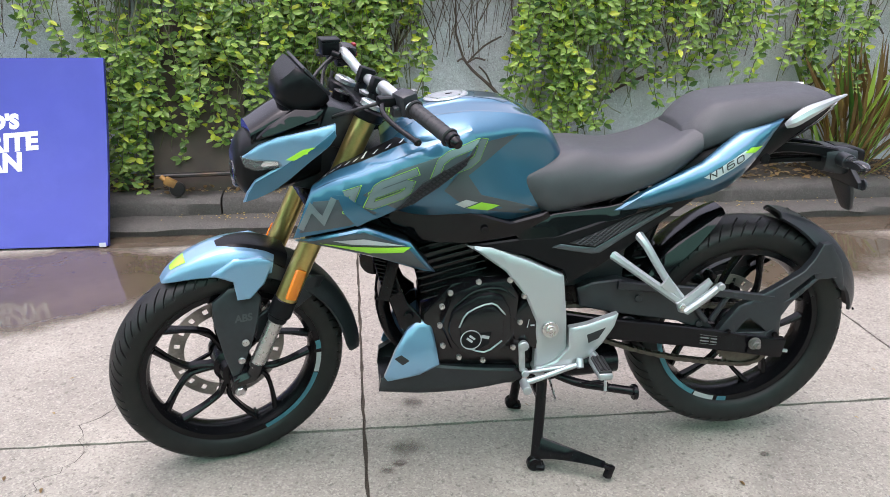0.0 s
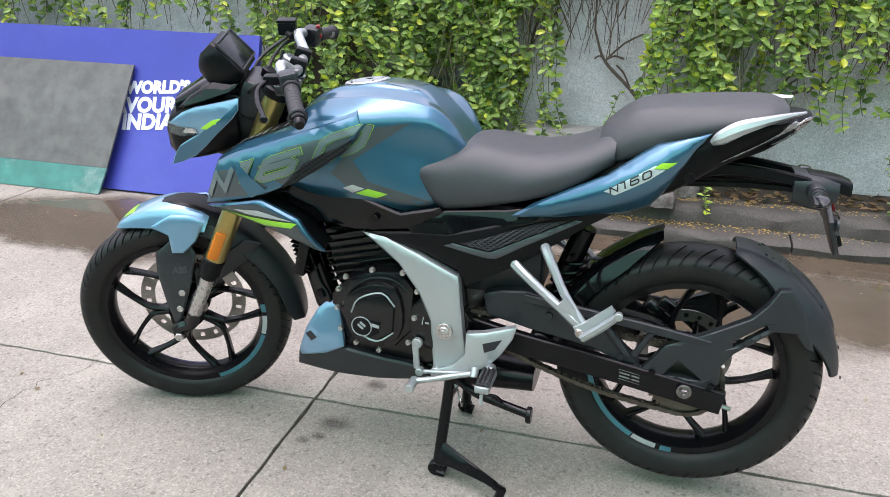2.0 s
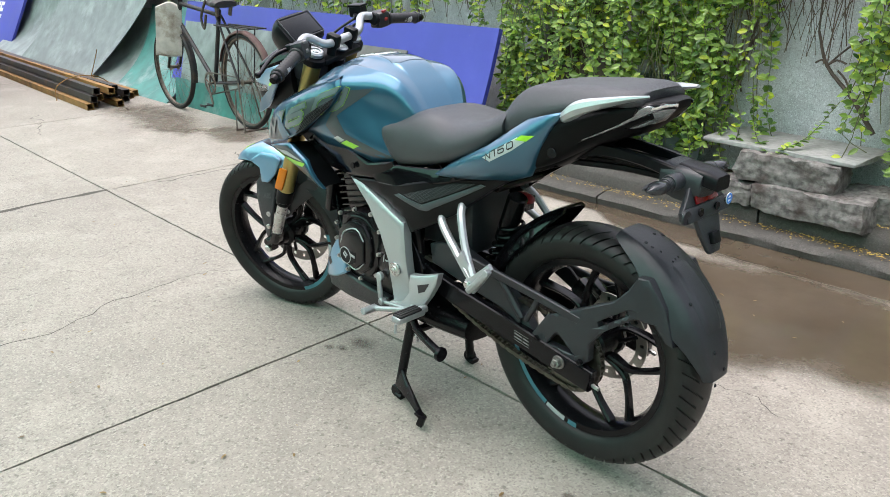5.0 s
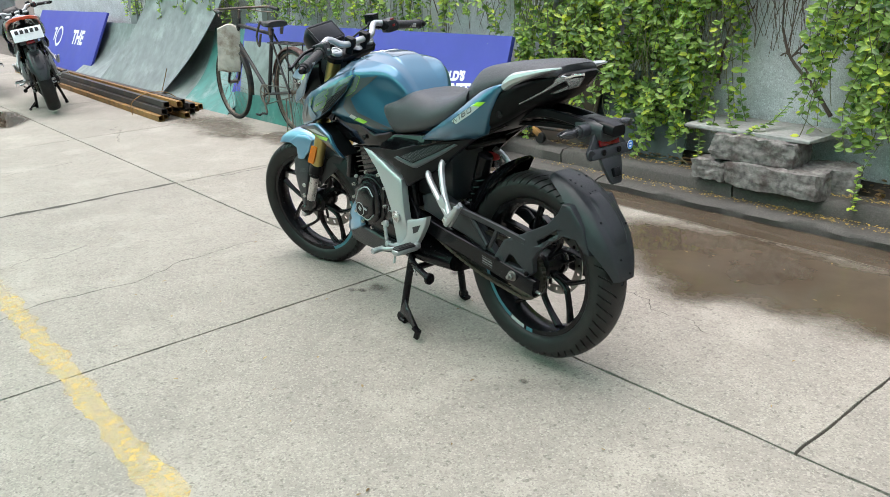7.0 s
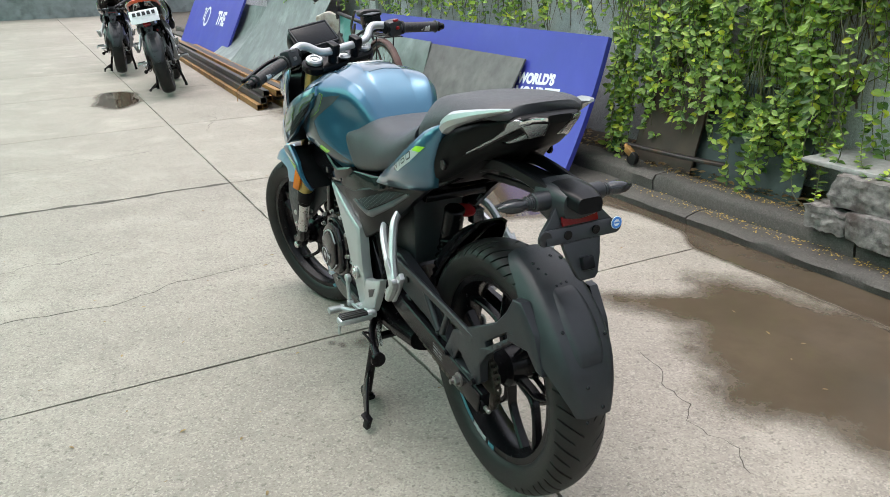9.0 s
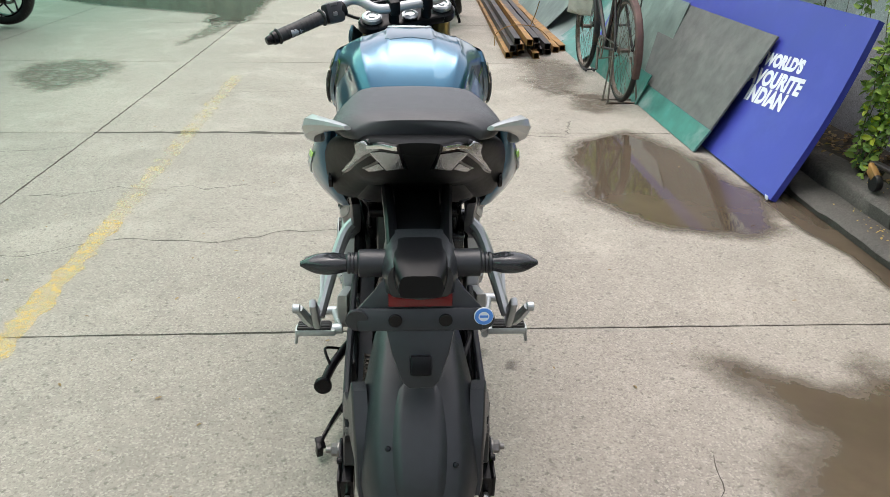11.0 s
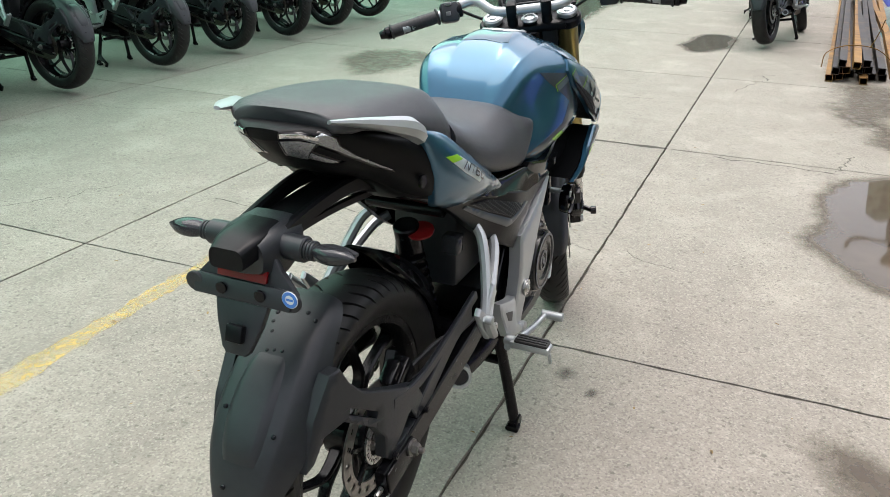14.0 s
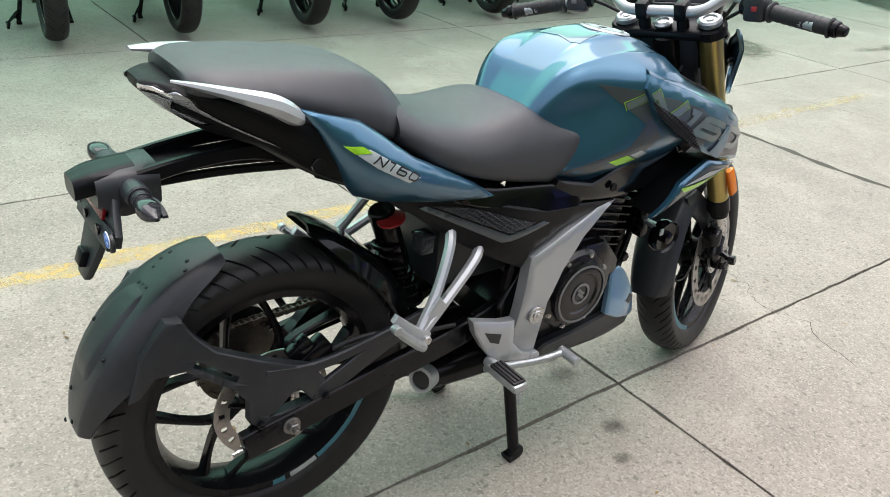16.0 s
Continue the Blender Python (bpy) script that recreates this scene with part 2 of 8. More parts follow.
def surface(ctrl):
    """A thin-plate surface y(x, z) through (x, z, y)."""
    c = np.array(ctrl, float)
    n = len(c)

    def phi(d):
        return np.where(d > 1e-9, d * d * np.log(np.maximum(d, 1e-9)), 0)
    d = np.linalg.norm(c[:, None, :2] - c[None, :, :2], axis=2)
    a = np.zeros((n + 3, n + 3))
    a[:n, :n] = phi(d) + np.eye(n) * 1e-5
    a[:n, n], a[:n, n + 1:] = 1, c[:, :2]
    a[n:, :n] = a[:n, n:].T
    w = np.linalg.solve(a, np.concatenate([c[:, 2], np.zeros(3)]))

    def f(x, z):
        dd = np.hypot(x - c[:, 0], z - c[:, 1])
        return float(phi(dd) @ w[:n] + w[n] + w[n + 1] * x + w[n + 2] * z)
    return f


def inside(x, z, poly):
    hit = False
    for (x1, z1), (x2, z2) in zip(poly, poly[1:] + poly[:1]):
        if (z1 > z) != (z2 > z) and x < (x2 - x1) * (z - z1) / (z2 - z1) + x1:
            hit = not hit
    return hit


def edge_distance(x, z, poly):
    p = Vector((x, z))
    best = 9.0
    for a, b in zip(poly, poly[1:] + poly[:1]):
        a, b = Vector(a), Vector(b)
        ab = b - a
        t = max(0, min(1, (p - a).dot(ab) / max(ab.length_squared, 1e-12)))
        best = min(best, (a + ab * t - p).length)
    return best


def shell(outline, f, side=1, thick=0.008, roll=0.004, h=0.02, lift=0.0, round_it=0):
    """A curved panel: an outline in x and z on the surface y = f(x, z), with rounded rim and thickness, on one side of the middle plane."""
    poly = [tuple(p) for p in outline]
    if round_it:
        loop = poly + poly[:1]
        poly = [tuple(q) for q in curve(loop, round_it)[:-1]]
    rim = []
    for a, b in zip(poly, poly[1:] + poly[:1]):
        k = max(1, int(math.dist(a, b) / h + 0.5))
        rim += [(a[0] + (b[0] - a[0]) * i / k, a[1] + (b[1] - a[1]) * i / k) for i in range(k)]
    nr = len(rim)
    pts = list(rim)
    area = sum(a[0] * b[1] - b[0] * a[1] for a, b in zip(rim, rim[1:] + rim[:1])) / 2
    sg = 1 if area > 0 else -1
    e = max(roll, 0.0025)
    for i in range(nr):
        a, b = rim[i - 1], rim[(i + 1) % nr]
        d = Vector((b[0] - a[0], b[1] - a[1]))
        if d.length < 1e-9:
            continue
        d.normalize()
        q = (rim[i][0] - d.y * e * sg, rim[i][1] + d.x * e * sg)
        if inside(*q, rim) and edge_distance(*q, rim) > e * 0.8:
            pts.append(q)
    xs, zs = [p[0] for p in rim], [p[1] for p in rim]
    for i in range(int((max(xs) - min(xs)) / h) + 1):
        for j in range(int((max(zs) - min(zs)) / h) + 1):
            q = (min(xs) + (i + 0.5 + 0.25 * (j % 2)) * h, min(zs) + (j + 0.5) * h)
            if inside(*q, rim) and edge_distance(*q, rim) > e + h * 0.35:
                pts.append(q)
    vs, _, faces, *_ = delaunay_2d_cdt([Vector(p) for p in pts], [(i, (i + 1) % nr) for i in range(nr)], [], 1, 1e-6)
    bm = bmesh.new()
    outer = []
    for i, v in enumerate(vs):
        y = f(v.x, v.y) + lift - (roll * 0.8 if i < nr else 0)
        outer.append(bm.verts.new((v.x, side * y, v.y)))
    for q in faces:
        bm.faces.new([outer[i] for i in q])
    inner = [bm.verts.new((outer[i].co.x, outer[i].co.y - side * max(thick - roll * 0.8, 0.0004), outer[i].co.z)) for i in range(nr)]
    for i in range(nr):
        j = (i + 1) % nr
        bm.faces.new((outer[i], outer[j], inner[j], inner[i]))
    return bm


def prism(outline, y0, y1, bev=0.0, round_it=0):
    poly = [tuple(p) for p in outline]
    if round_it:
        poly = [tuple(q) for q in curve(poly + poly[:1], round_it)[:-1]]
    bm = bmesh.new()
    a = [bm.verts.new((x, y0, z)) for x, z in poly]
    b = [bm.verts.new((x, y1, z)) for x, z in poly]
    n = len(poly)
    bm.faces.new(a)
    bm.faces.new(b[::-1])
    for i in range(n):
        bm.faces.new((a[i], a[(i + 1) % n], b[(i + 1) % n], b[i]))
    bmesh.ops.recalc_face_normals(bm, faces=bm.faces)
    if bev:
        es = [e for e in bm.edges if abs(e.verts[0].co.y - e.verts[1].co.y) < 1e-6]
        bmesh.ops.bevel(bm, geom=es, offset=bev, segments=2, profile=0.5, affect="EDGES")
    return bm


def lettering(body, size, shear=0.0, bold=0.0, space=1.0):
    """Flat letters as a bmesh in x and y, centred."""
    cu = bpy.data.curves.new("letters", "FONT")
    cu.body, cu.size, cu.shear, cu.offset, cu.space_character, cu.resolution_u = body, size, shear, bold, space, 4
    cu.align_x, cu.align_y = "CENTER", "CENTER"
    ob = bpy.data.objects.new("letters", cu)
    scene.collection.objects.link(ob)
    me = bpy.data.meshes.new_from_object(ob.evaluated_get(bpy.context.evaluated_depsgraph_get()))
    bm = bmesh.new()
    bm.from_mesh(me)
    bpy.data.objects.remove(ob)
    bpy.data.curves.remove(cu)
    bpy.data.meshes.remove(me)
    return bm


def hexbolt(at, r=0.007, h=0.005, axis="Y"):
    return lathe([(r * 1.25, -h), (r * 1.25, 0), (r, 0.0005), (r, h), (r * 0.45, h), (r * 0.4, h * 0.5)], 12, axis, at)

# ---- the yard: concrete slabs, kerb, wall ----
def concrete(name, color, dark, damp=0.0, speck=0.35):
    m = mat(name, color, 0.82, 0.0, 0.10, 6.0, 0.0)
    nt = m.node_tree
    b = nt.nodes["Principled BSDF"]
    base = b.inputs["Base Color"].links[0].from_socket
    co = nt.nodes.new("ShaderNodeTexCoord")
    geo = nt.nodes.new("ShaderNodeNewGeometry")

    def noise_mask(scale, lo, hi, detail=8, vec=None):
        n = nt.nodes.new("ShaderNodeTexNoise")
        n.inputs["Scale"].default_value, n.inputs["Detail"].default_value, n.inputs["Roughness"].default_value = scale, detail, 0.62
        nt.links.new(geo.outputs["Position"], n.inputs["Vector"])
        r = nt.nodes.new("ShaderNodeMapRange")
        r.inputs["From Min"].default_value, r.inputs["From Max"].default_value = lo, hi
        nt.links.new(n.outputs["Fac"], r.inputs["Value"])
        return r.outputs[0], n

    def over(below, color, fac, amount):
        k = nt.nodes.new("ShaderNodeMath")
        k.operation = "MULTIPLY"
        k.inputs[1].default_value = amount
        nt.links.new(fac, k.inputs[0])
        x = nt.nodes.new("ShaderNodeMix")
        x.data_type = "RGBA"
        nt.links.new(k.outputs[0], x.inputs[0])
        nt.links.new(below, x.inputs[6])
        x.inputs[7].default_value = (*color, 1)
        return x.outputs[2]
    big, _ = noise_mask(0.9, 0.42, 0.72)
    mid, _ = noise_mask(4.0, 0.50, 0.72)
    fine, fn = noise_mask(48.0, 0.45, 0.70, 8)
    scuff, _ = noise_mask(2.2, 0.52, 0.66, 12)
    grit, _ = noise_mask(160.0, 0.52, 0.70, 3)
    pale, _ = noise_mask(24.0, 0.56, 0.70, 10)
    c = over(base, dark, big, 0.40)
    c = over(c, dark, mid, 0.35)
    c = over(c, tuple(min(1, v * 1.35) for v in color), pale, 0.45)
    c = over(c, tuple(v * 0.55 for v in color), fine, 0.45)
    c = over(c, tuple(min(1, v * 1.22) for v in color), scuff, 0.7)
    c = over(c, tuple(v * 0.45 for v in color), grit, 0.62)
    vo = nt.nodes.new("ShaderNodeTexVoronoi")
    vo.inputs["Scale"].default_value = 46
    shake = nt.nodes.new("ShaderNodeTexNoise")
    shake.inputs["Scale"].default_value, shake.inputs["Detail"].default_value = 60, 4
    nt.links.new(geo.outputs["Position"], shake.inputs["Vector"])
    drift = nt.nodes.new("ShaderNodeVectorMath")
    drift.operation = "MULTIPLY_ADD"
    drift.inputs[1].default_value = (0.03, 0.03, 0.03)
    nt.links.new(shake.outputs["Color"], drift.inputs[0])
    nt.links.new(geo.outputs["Position"], drift.inputs[2])
    nt.links.new(drift.outputs[0], vo.inputs["Vector"])
    pick = nt.nodes.new("ShaderNodeMapRange")
    pick.inputs["From Min"].default_value, pick.inputs["From Max"].default_value = 0.66, 0.72
    sep = nt.nodes.new("ShaderNodeSeparateColor")
    nt.links.new(vo.outputs["Color"], sep.inputs[0])
    nt.links.new(sep.outputs[0], pick.inputs["Value"])
    near = nt.nodes.new("ShaderNodeMapRange")
    near.inputs["From Min"].default_value, near.inputs["From Max"].default_value = 0.36, 0.18
    nt.links.new(vo.outputs["Distance"], near.inputs["Value"])
    both = nt.nodes.new("ShaderNodeMath")
    both.operation = "MULTIPLY"
    nt.links.new(pick.outputs[0], both.inputs[0])
    nt.links.new(near.outputs[0], both.inputs[1])
    c = over(c, tuple(v * 0.42 for v in color), both.outputs[0], speck)
    v2 = nt.nodes.new("ShaderNodeTexVoronoi")
    v2.inputs["Scale"].default_value = 190
    nt.links.new(geo.outputs["Position"], v2.inputs["Vector"])
    s2 = nt.nodes.new("ShaderNodeSeparateColor")
    nt.links.new(v2.outputs["Color"], s2.inputs[0])
    p2 = nt.nodes.new("ShaderNodeMapRange")
    p2.inputs["From Min"].default_value, p2.inputs["From Max"].default_value = 0.78, 0.90
    nt.links.new(s2.outputs[1], p2.inputs["Value"])
    c = over(c, tuple(min(1, v * 1.5) for v in color), p2.outputs[0], 0.42)
    p3 = nt.nodes.new("ShaderNodeMapRange")
    p3.inputs["From Min"].default_value, p3.inputs["From Max"].default_value = 0.80, 0.92
    nt.links.new(s2.outputs[2], p3.inputs["Value"])
    c = over(c, tuple(v * 0.5 for v in color), p3.outputs[0], 0.50)
    info = nt.nodes.new("ShaderNodeObjectInfo")
    vr = nt.nodes.new("ShaderNodeMapRange")
    vr.inputs["To Min"].default_value, vr.inputs["To Max"].default_value = 0.93, 1.05
    nt.links.new(info.outputs["Random"], vr.inputs["Value"])
    mm = nt.nodes.new("ShaderNodeMix")
    mm.data_type, mm.blend_type = "RGBA", "MULTIPLY"
    mm.inputs[0].default_value = 1.0
    nt.links.new(c, mm.inputs[6])
    nt.links.new(vr.outputs[0], mm.inputs[7])
    nt.links.new(mm.outputs[2], b.inputs["Base Color"])
    bp = nt.nodes.new("ShaderNodeBump")
    bp.inputs["Strength"].default_value, bp.inputs["Distance"].default_value = 0.8, 0.005
    nt.links.new(fn.outputs["Fac"], bp.inputs["Height"])
    nt.links.new(bp.outputs[0], b.inputs["Normal"])
    return m


slab_mat = concrete("worn_concrete", (0.276, 0.253, 0.217), (0.150, 0.136, 0.115), speck=0.75)
base_mat = concrete("dirty_joint_bed", (0.07, 0.06, 0.045), (0.03, 0.03, 0.02))
kerb_mat = concrete("weathered_kerb_concrete", (0.078, 0.072, 0.064), (0.022, 0.020, 0.018))
wall_mat = concrete("stained_grey_plaster", (0.55, 0.57, 0.59), (0.13, 0.135, 0.14), speck=0.2)
soil_mat = mat("dark_damp_soil", (0.035, 0.028, 0.02), 0.9, 0, 0.4, 30, 0.6, 60)
stone_mat = mat("old_masonry_block", (0.165, 0.155, 0.145), 0.9, 0, 0.7, 34, 1.0, 55, wear=0.9, wear_color=(0.060, 0.042, 0.036), wear_scale=8)
ledge_mat = mat("grey_stone_slab", (0.27, 0.275, 0.26), 0.8, 0, 0.25, 40, 0.4, 120, wear=0.4, wear_color=(0.15, 0.15, 0.14), wear_scale=6)
wet_mat = mat("wet_concrete_film", (0.078, 0.060, 0.042), 0.05, 0, 0.25, 3.0, wear=0.6, wear_color=(0.062, 0.048, 0.033), wear_scale=5, spec=0.31)
damp_mat = mat("damp_concrete", (0.25, 0.215, 0.165), 0.6, 0, 0.2, 5.0, wear=0.6, wear_color=(0.16, 0.135, 0.10), wear_scale=4)
stain_mat = mat("oil_stain", (0.085, 0.074, 0.060), 0.55, 0, 0.3, 20)
crack_mat = mat("crack_dirt", (0.055, 0.05, 0.04), 0.95, 0, 0.3, 50)

ground = tagged(new("ground"), "pale worn concrete yard cast in large jointed slabs", "ground", kind="structure")
bm = bmesh.new()
bmesh.ops.create_grid(bm, x_segments=8, y_segments=8, size=300)
bmesh.ops.translate(bm, vec=(0, 0, -0.014), verts=bm.verts)
part("joint_bed", bm, base_mat, ground)

rnd = random.Random(7)


def ragged(poly, step=0.05, amp=0.0028):
    out = []
    for a, b in zip(poly, poly[1:] + poly[:1]):
        k = max(1, int(math.dist(a, b) / step))
        n = Vector((b[1] - a[1], a[0] - b[0])).normalized()
        for i in range(k):
            t = i / k
            j = rnd.uniform(-amp, amp) * (1 if i else 0.3)
            out.append((a[0] + (b[0] - a[0]) * t + n.x * j, a[1] + (b[1] - a[1]) * t + n.y * j))
    return out


def flat(poly, z0, z1):
    bm = bmesh.new()
    up = [bm.verts.new((x, y, z1)) for x, y in poly]
    lo = [bm.verts.new((x, y, z0)) for x, y in poly]
    bm.faces.new(up)
    for i in range(len(poly)):
        j = (i + 1) % len(poly)
        bm.faces.new((up[i], lo[i], lo[j], up[j]))
    return bm


XJ = [-0.37 - 2.255 * k - (0.075 if k == 1 else 0.0) for k in range(-14, 26)]
YJ = [-33.7, -25.7, -17.7, -13.7, -9.7, -7.7, -5.75, -3.74, -1.795, 0.083, 1.83]
rows_y = list(zip(YJ, YJ[1:]))
slab_jobs = []
for k, (ya, yb) in enumerate(rows_y):
    shift = -0.40 if ya > 0 else 0.0
    for xb, xa in zip(XJ, XJ[1:]):
        east = xb > -0.4
        slab_jobs.append((xa + (shift if xa > -0.3 else 0), xb + (shift if east and xb > -0.3 else 0), ya, yb))


def skewed(x, y):
    """The joints run a little out of square."""
    return x + 0.027 - (0.025 * (y + 0.5) / 1.3 if -1.9 < y < -0.5 else 0.0), y - (0.010 * max(-3.0, min(3.0, x)) if y < -1.0 else 0.0)


def ground_slabs():
    g = 0.0048
    for xa, xb, ya, yb in slab_jobs:
        p = ragged([skewed(xa + g, ya + g), skewed(xb - g, ya + g), skewed(xb - g, yb - g), skewed(xa + g, yb - g)])
        part("slab", flat(p, -0.013, 0.0), slab_mat, ground)


def wetted(m, dry_color):
    """A film over the concrete: damp where thin, standing water where deep, by the mesh's wetness."""
    nt = m.node_tree
    b = nt.nodes["Principled BSDF"]
    at = nt.nodes.new("ShaderNodeAttribute")
    at.attribute_name = "wet"
    geo = nt.nodes.new("ShaderNodeNewGeometry")
    n = nt.nodes.new("ShaderNodeTexNoise")
    n.inputs["Scale"].default_value, n.inputs["Detail"].default_value, n.inputs["Roughness"].default_value = 7.0, 10, 0.68
    nt.links.new(geo.outputs["Position"], n.inputs["Vector"])
    k = nt.nodes.new("ShaderNodeMath")
    k.operation = "MULTIPLY_ADD"
    k.inputs[1].default_value, k.inputs[2].default_value = 0.9, -0.45
    nt.links.new(n.outputs["Fac"], k.inputs[0])
    s = nt.nodes.new("ShaderNodeMath")
    nt.links.new(k.outputs[0], s.inputs[0])
    nt.links.new(at.outputs["Fac"], s.inputs[1])

    def band(lo, hi, t0, t1):
        r = nt.nodes.new("ShaderNodeMapRange")
        r.interpolation_type = "SMOOTHSTEP"
        r.inputs["From Min"].default_value, r.inputs["From Max"].default_value = lo, hi
        r.inputs["To Min"].default_value, r.inputs["To Max"].default_value = t0, t1
        nt.links.new(s.outputs[0], r.inputs["Value"])
        return r.outputs[0]
    nt.links.new(band(0.10, 0.85, 0.0, 1.0), b.inputs["Alpha"])
    nt.links.new(band(0.50, 0.78, 0.62, 0.05), b.inputs["Roughness"])
    deep = b.inputs["Base Color"].links[0].from_socket
    x = nt.nodes.new("ShaderNodeMix")
    x.data_type = "RGBA"
    nt.links.new(band(0.25, 0.85, 0.0, 1.0), x.inputs[0])
    x.inputs[6].default_value = (*dry_color, 1)
    nt.links.new(deep, x.inputs[7])
    nt.links.new(x.outputs[2], b.inputs["Base Color"])


wetted(wet_mat, (0.155, 0.132, 0.100))
wetted(stain_mat, (0.13, 0.115, 0.092))
film_count = [0]


def water(name, pts, label, wet=True, seed=1, soft=0.07, step=0.0, bend_by=0.045):
    """A wet patch: a fine sheet whose wetness falls off across its outline."""
    loop = [tuple(p) for p in curve([*pts, pts[0]], 8)[:-1]]
    reach = soft * 1.5
    step = step or 0.035
    x0, x1 = min(p[0] for p in loop) - reach, max(p[0] for p in loop) + reach
    y0, y1 = min(p[1] for p in loop) - reach, max(p[1] for p in loop) + reach
    nx, ny = int((x1 - x0) / step) + 1, int((y1 - y0) / step) + 1
    z = 0.0016 + 0.0003 * film_count[0]
    film_count[0] += 1
    bm = bmesh.new()
    lay = bm.verts.layers.float.new("wet")
    grid = {}
    for i in range(nx + 1):
        for j in range(ny + 1):
            x, y = x0 + i * step, y0 + j * step
            bend = noise.noise(Vector((x * 3.5 + seed, y * 3.5, 0))) * bend_by
            d = edge_distance(x, y, loop) * (1 if inside(x, y, loop) else -1) + bend
            w = max(0.0, min(1.0, 0.5 + d / (2 * soft)))
            grid[i, j] = (x, y, w * (1.0 if wet else 0.56))
    made = {}
    for i in range(nx):
        for j in range(ny):
            c = ((i, j), (i + 1, j), (i + 1, j + 1), (i, j + 1))
            if max(grid[q][2] for q in c) <= 0.0:
                continue
            for q in c:
                if q not in made:
                    made[q] = bm.verts.new((grid[q][0], grid[q][1], z))
                    made[q][lay] = grid[q][2]
            bm.faces.new([made[q] for q in c])
    return tagged(part(name, bm, wet_mat), label, "puddle" if wet else "damp patch", kind="structure")


water("water", [(-2.36, 0.95), (-1.99, 0.88), (-1.62, 0.86), (-1.37, 0.93), (-1.19, 1.06), (-1.12, 1.26), (-1.10, 1.46), (-1.22, 1.64), (-1.7, 1.66), (-2.25, 1.56), (-2.7, 1.3)], "shallow brown puddle on the concrete by the kerb", seed=2, soft=0.10, bend_by=0.07)
water("water", [(-0.12, 0.95), (0.0, 0.97), (0.13, 1.02), (0.24, 1.01), (0.40, 0.92), (0.54, 0.85), (0.63, 0.78), (0.70, 0.745), (0.79, 0.80), (0.90, 0.89), (1.2, 0.93), (1.8, 1.05), (2.3, 1.35), (2.1, 1.60), (1.0, 1.62), (0.5, 1.62), (0.08, 1.52), (-0.02, 1.40), (0.02, 1.25), (-0.06, 1.06)], "wide shallow brown puddle along the kerb", seed=5, soft=0.17, bend_by=0.09)
water("water", [(-1.5, 1.66), (-1.05, 1.68), (-0.85, 1.74), (-0.57, 1.73), (-0.32, 1.62), (0.2, 1.60), (1.0, 1.60), (2.8, 1.60), (4.5, 1.62), (4.5, 1.86), (0.8, 1.86), (-1.5, 1.86)], "wet gutter strip beside the kerb", seed=8, soft=0.03, step=0.018, bend_by=0.02)
water("water", [(-5.1, 1.0), (-4.6, 1.0), (-4.1, 0.92), (-3.8, 0.95), (-3.62, 1.15), (-3.95, 1.32), (-4.4, 1.42), (-5.0, 1.4)], "damp dark stain on the concrete near the steel tubes", wet=False, seed=11, soft=0.12)
water("water", [(-3.75, 1.2), (-3.3, 1.12), (-3.1, 1.25), (-3.2, 1.45), (-3.7, 1.46)], "damp stain on the concrete under the bicycle", wet=False, seed=14)
water("water", [(-4.2, -2.95), (-4.7, -2.95), (-4.92, -2.6), (-4.7, -2.24), (-4.1, -2.24), (-3.7, -2.5)], "dark damp stain on the concrete", wet=False, seed=17, soft=0.12)
water("water", [(-9.3, -4.6), (-10.5, -3.4), (-11.3, -2.05), (-10.4, -1.6), (-9.1, -1.75), (-7.2, -1.72), (-7.15, -2.15), (-7.75, -2.2), (-8.2, -3.1), (-8.6, -3.9)], "wet patch running across the slabs towards the parked row", seed=19, soft=0.12, step=0.06)
water("water", [(-7.2, -1.75), (-6.4, -1.85), (-5.7, -2.0), (-5.65, -2.08), (-6.5, -2.05), (-7.2, -2.1)], "thin damp runnel on the concrete", wet=False, seed=20, soft=0.06)
water("water", [(-6.36, -0.39), (-7.15, -0.25), (-7.1, 0.05), (-6.3, 0.03), (-6.0, -0.2)], "small puddle on the concrete", seed=21)

for k, (x, y, r) in enumerate(((-0.188, 0.204, 0.036), (-0.25, -0.098, 0.022), (-0.285, -0.125, 0.019), (-0.23, -0.03, 0.05), (0.748, -0.161, 0.016), (-0.12, 0.3, 0.026))):
    ob = water("oil_stain", [(x + r * 1.1 * math.cos(a), y + r * 0.8 * math.sin(a)) for a in (0, 1, 2, 3, 4, 5.2)], "small dark oil spot on the concrete", wet=False, seed=k, soft=r * 0.55, step=r * 0.2, bend_by=r * 0.4)
    ob.data.materials[0] = stain_mat
    tagged(ob, category="stain", group="oil spots under the engine")

# hairline cracks
cracks = tagged(new("crack"), "thin irregular cracks in the concrete slabs", "crack", kind="structure")


def crack(a, b, w=0.004, wig=0.06, n=26, seed=0):
    a, b = Vector((*a, 0)), Vector((*b, 0))
    side = (b - a).cross(Vector((0, 0, 1))).normalized()
    bm = bmesh.new()
    rows = []
    for i in range(n + 1):
        t = i / n
        p = a.lerp(b, t) + side * (noise.noise(Vector((t * 4, seed, 0))) * wig + noise.noise(Vector((t * 17, seed, 5))) * wig * 0.3) * min(1, 6 * t, 6 * (1 - t))
        ww = w * (0.4 + abs(noise.noise(Vector((t * 9, seed, 9)))) * 1.6)
        rows.append([bm.verts.new((*(p + side * s * ww)[:2], 0.0008)) for s in (-1, 1)])
    for r1, r2 in zip(rows, rows[1:]):
        bm.faces.new((*r1, r2[1], r2[0]))
    part("crack_line", bm, crack_mat, cracks)


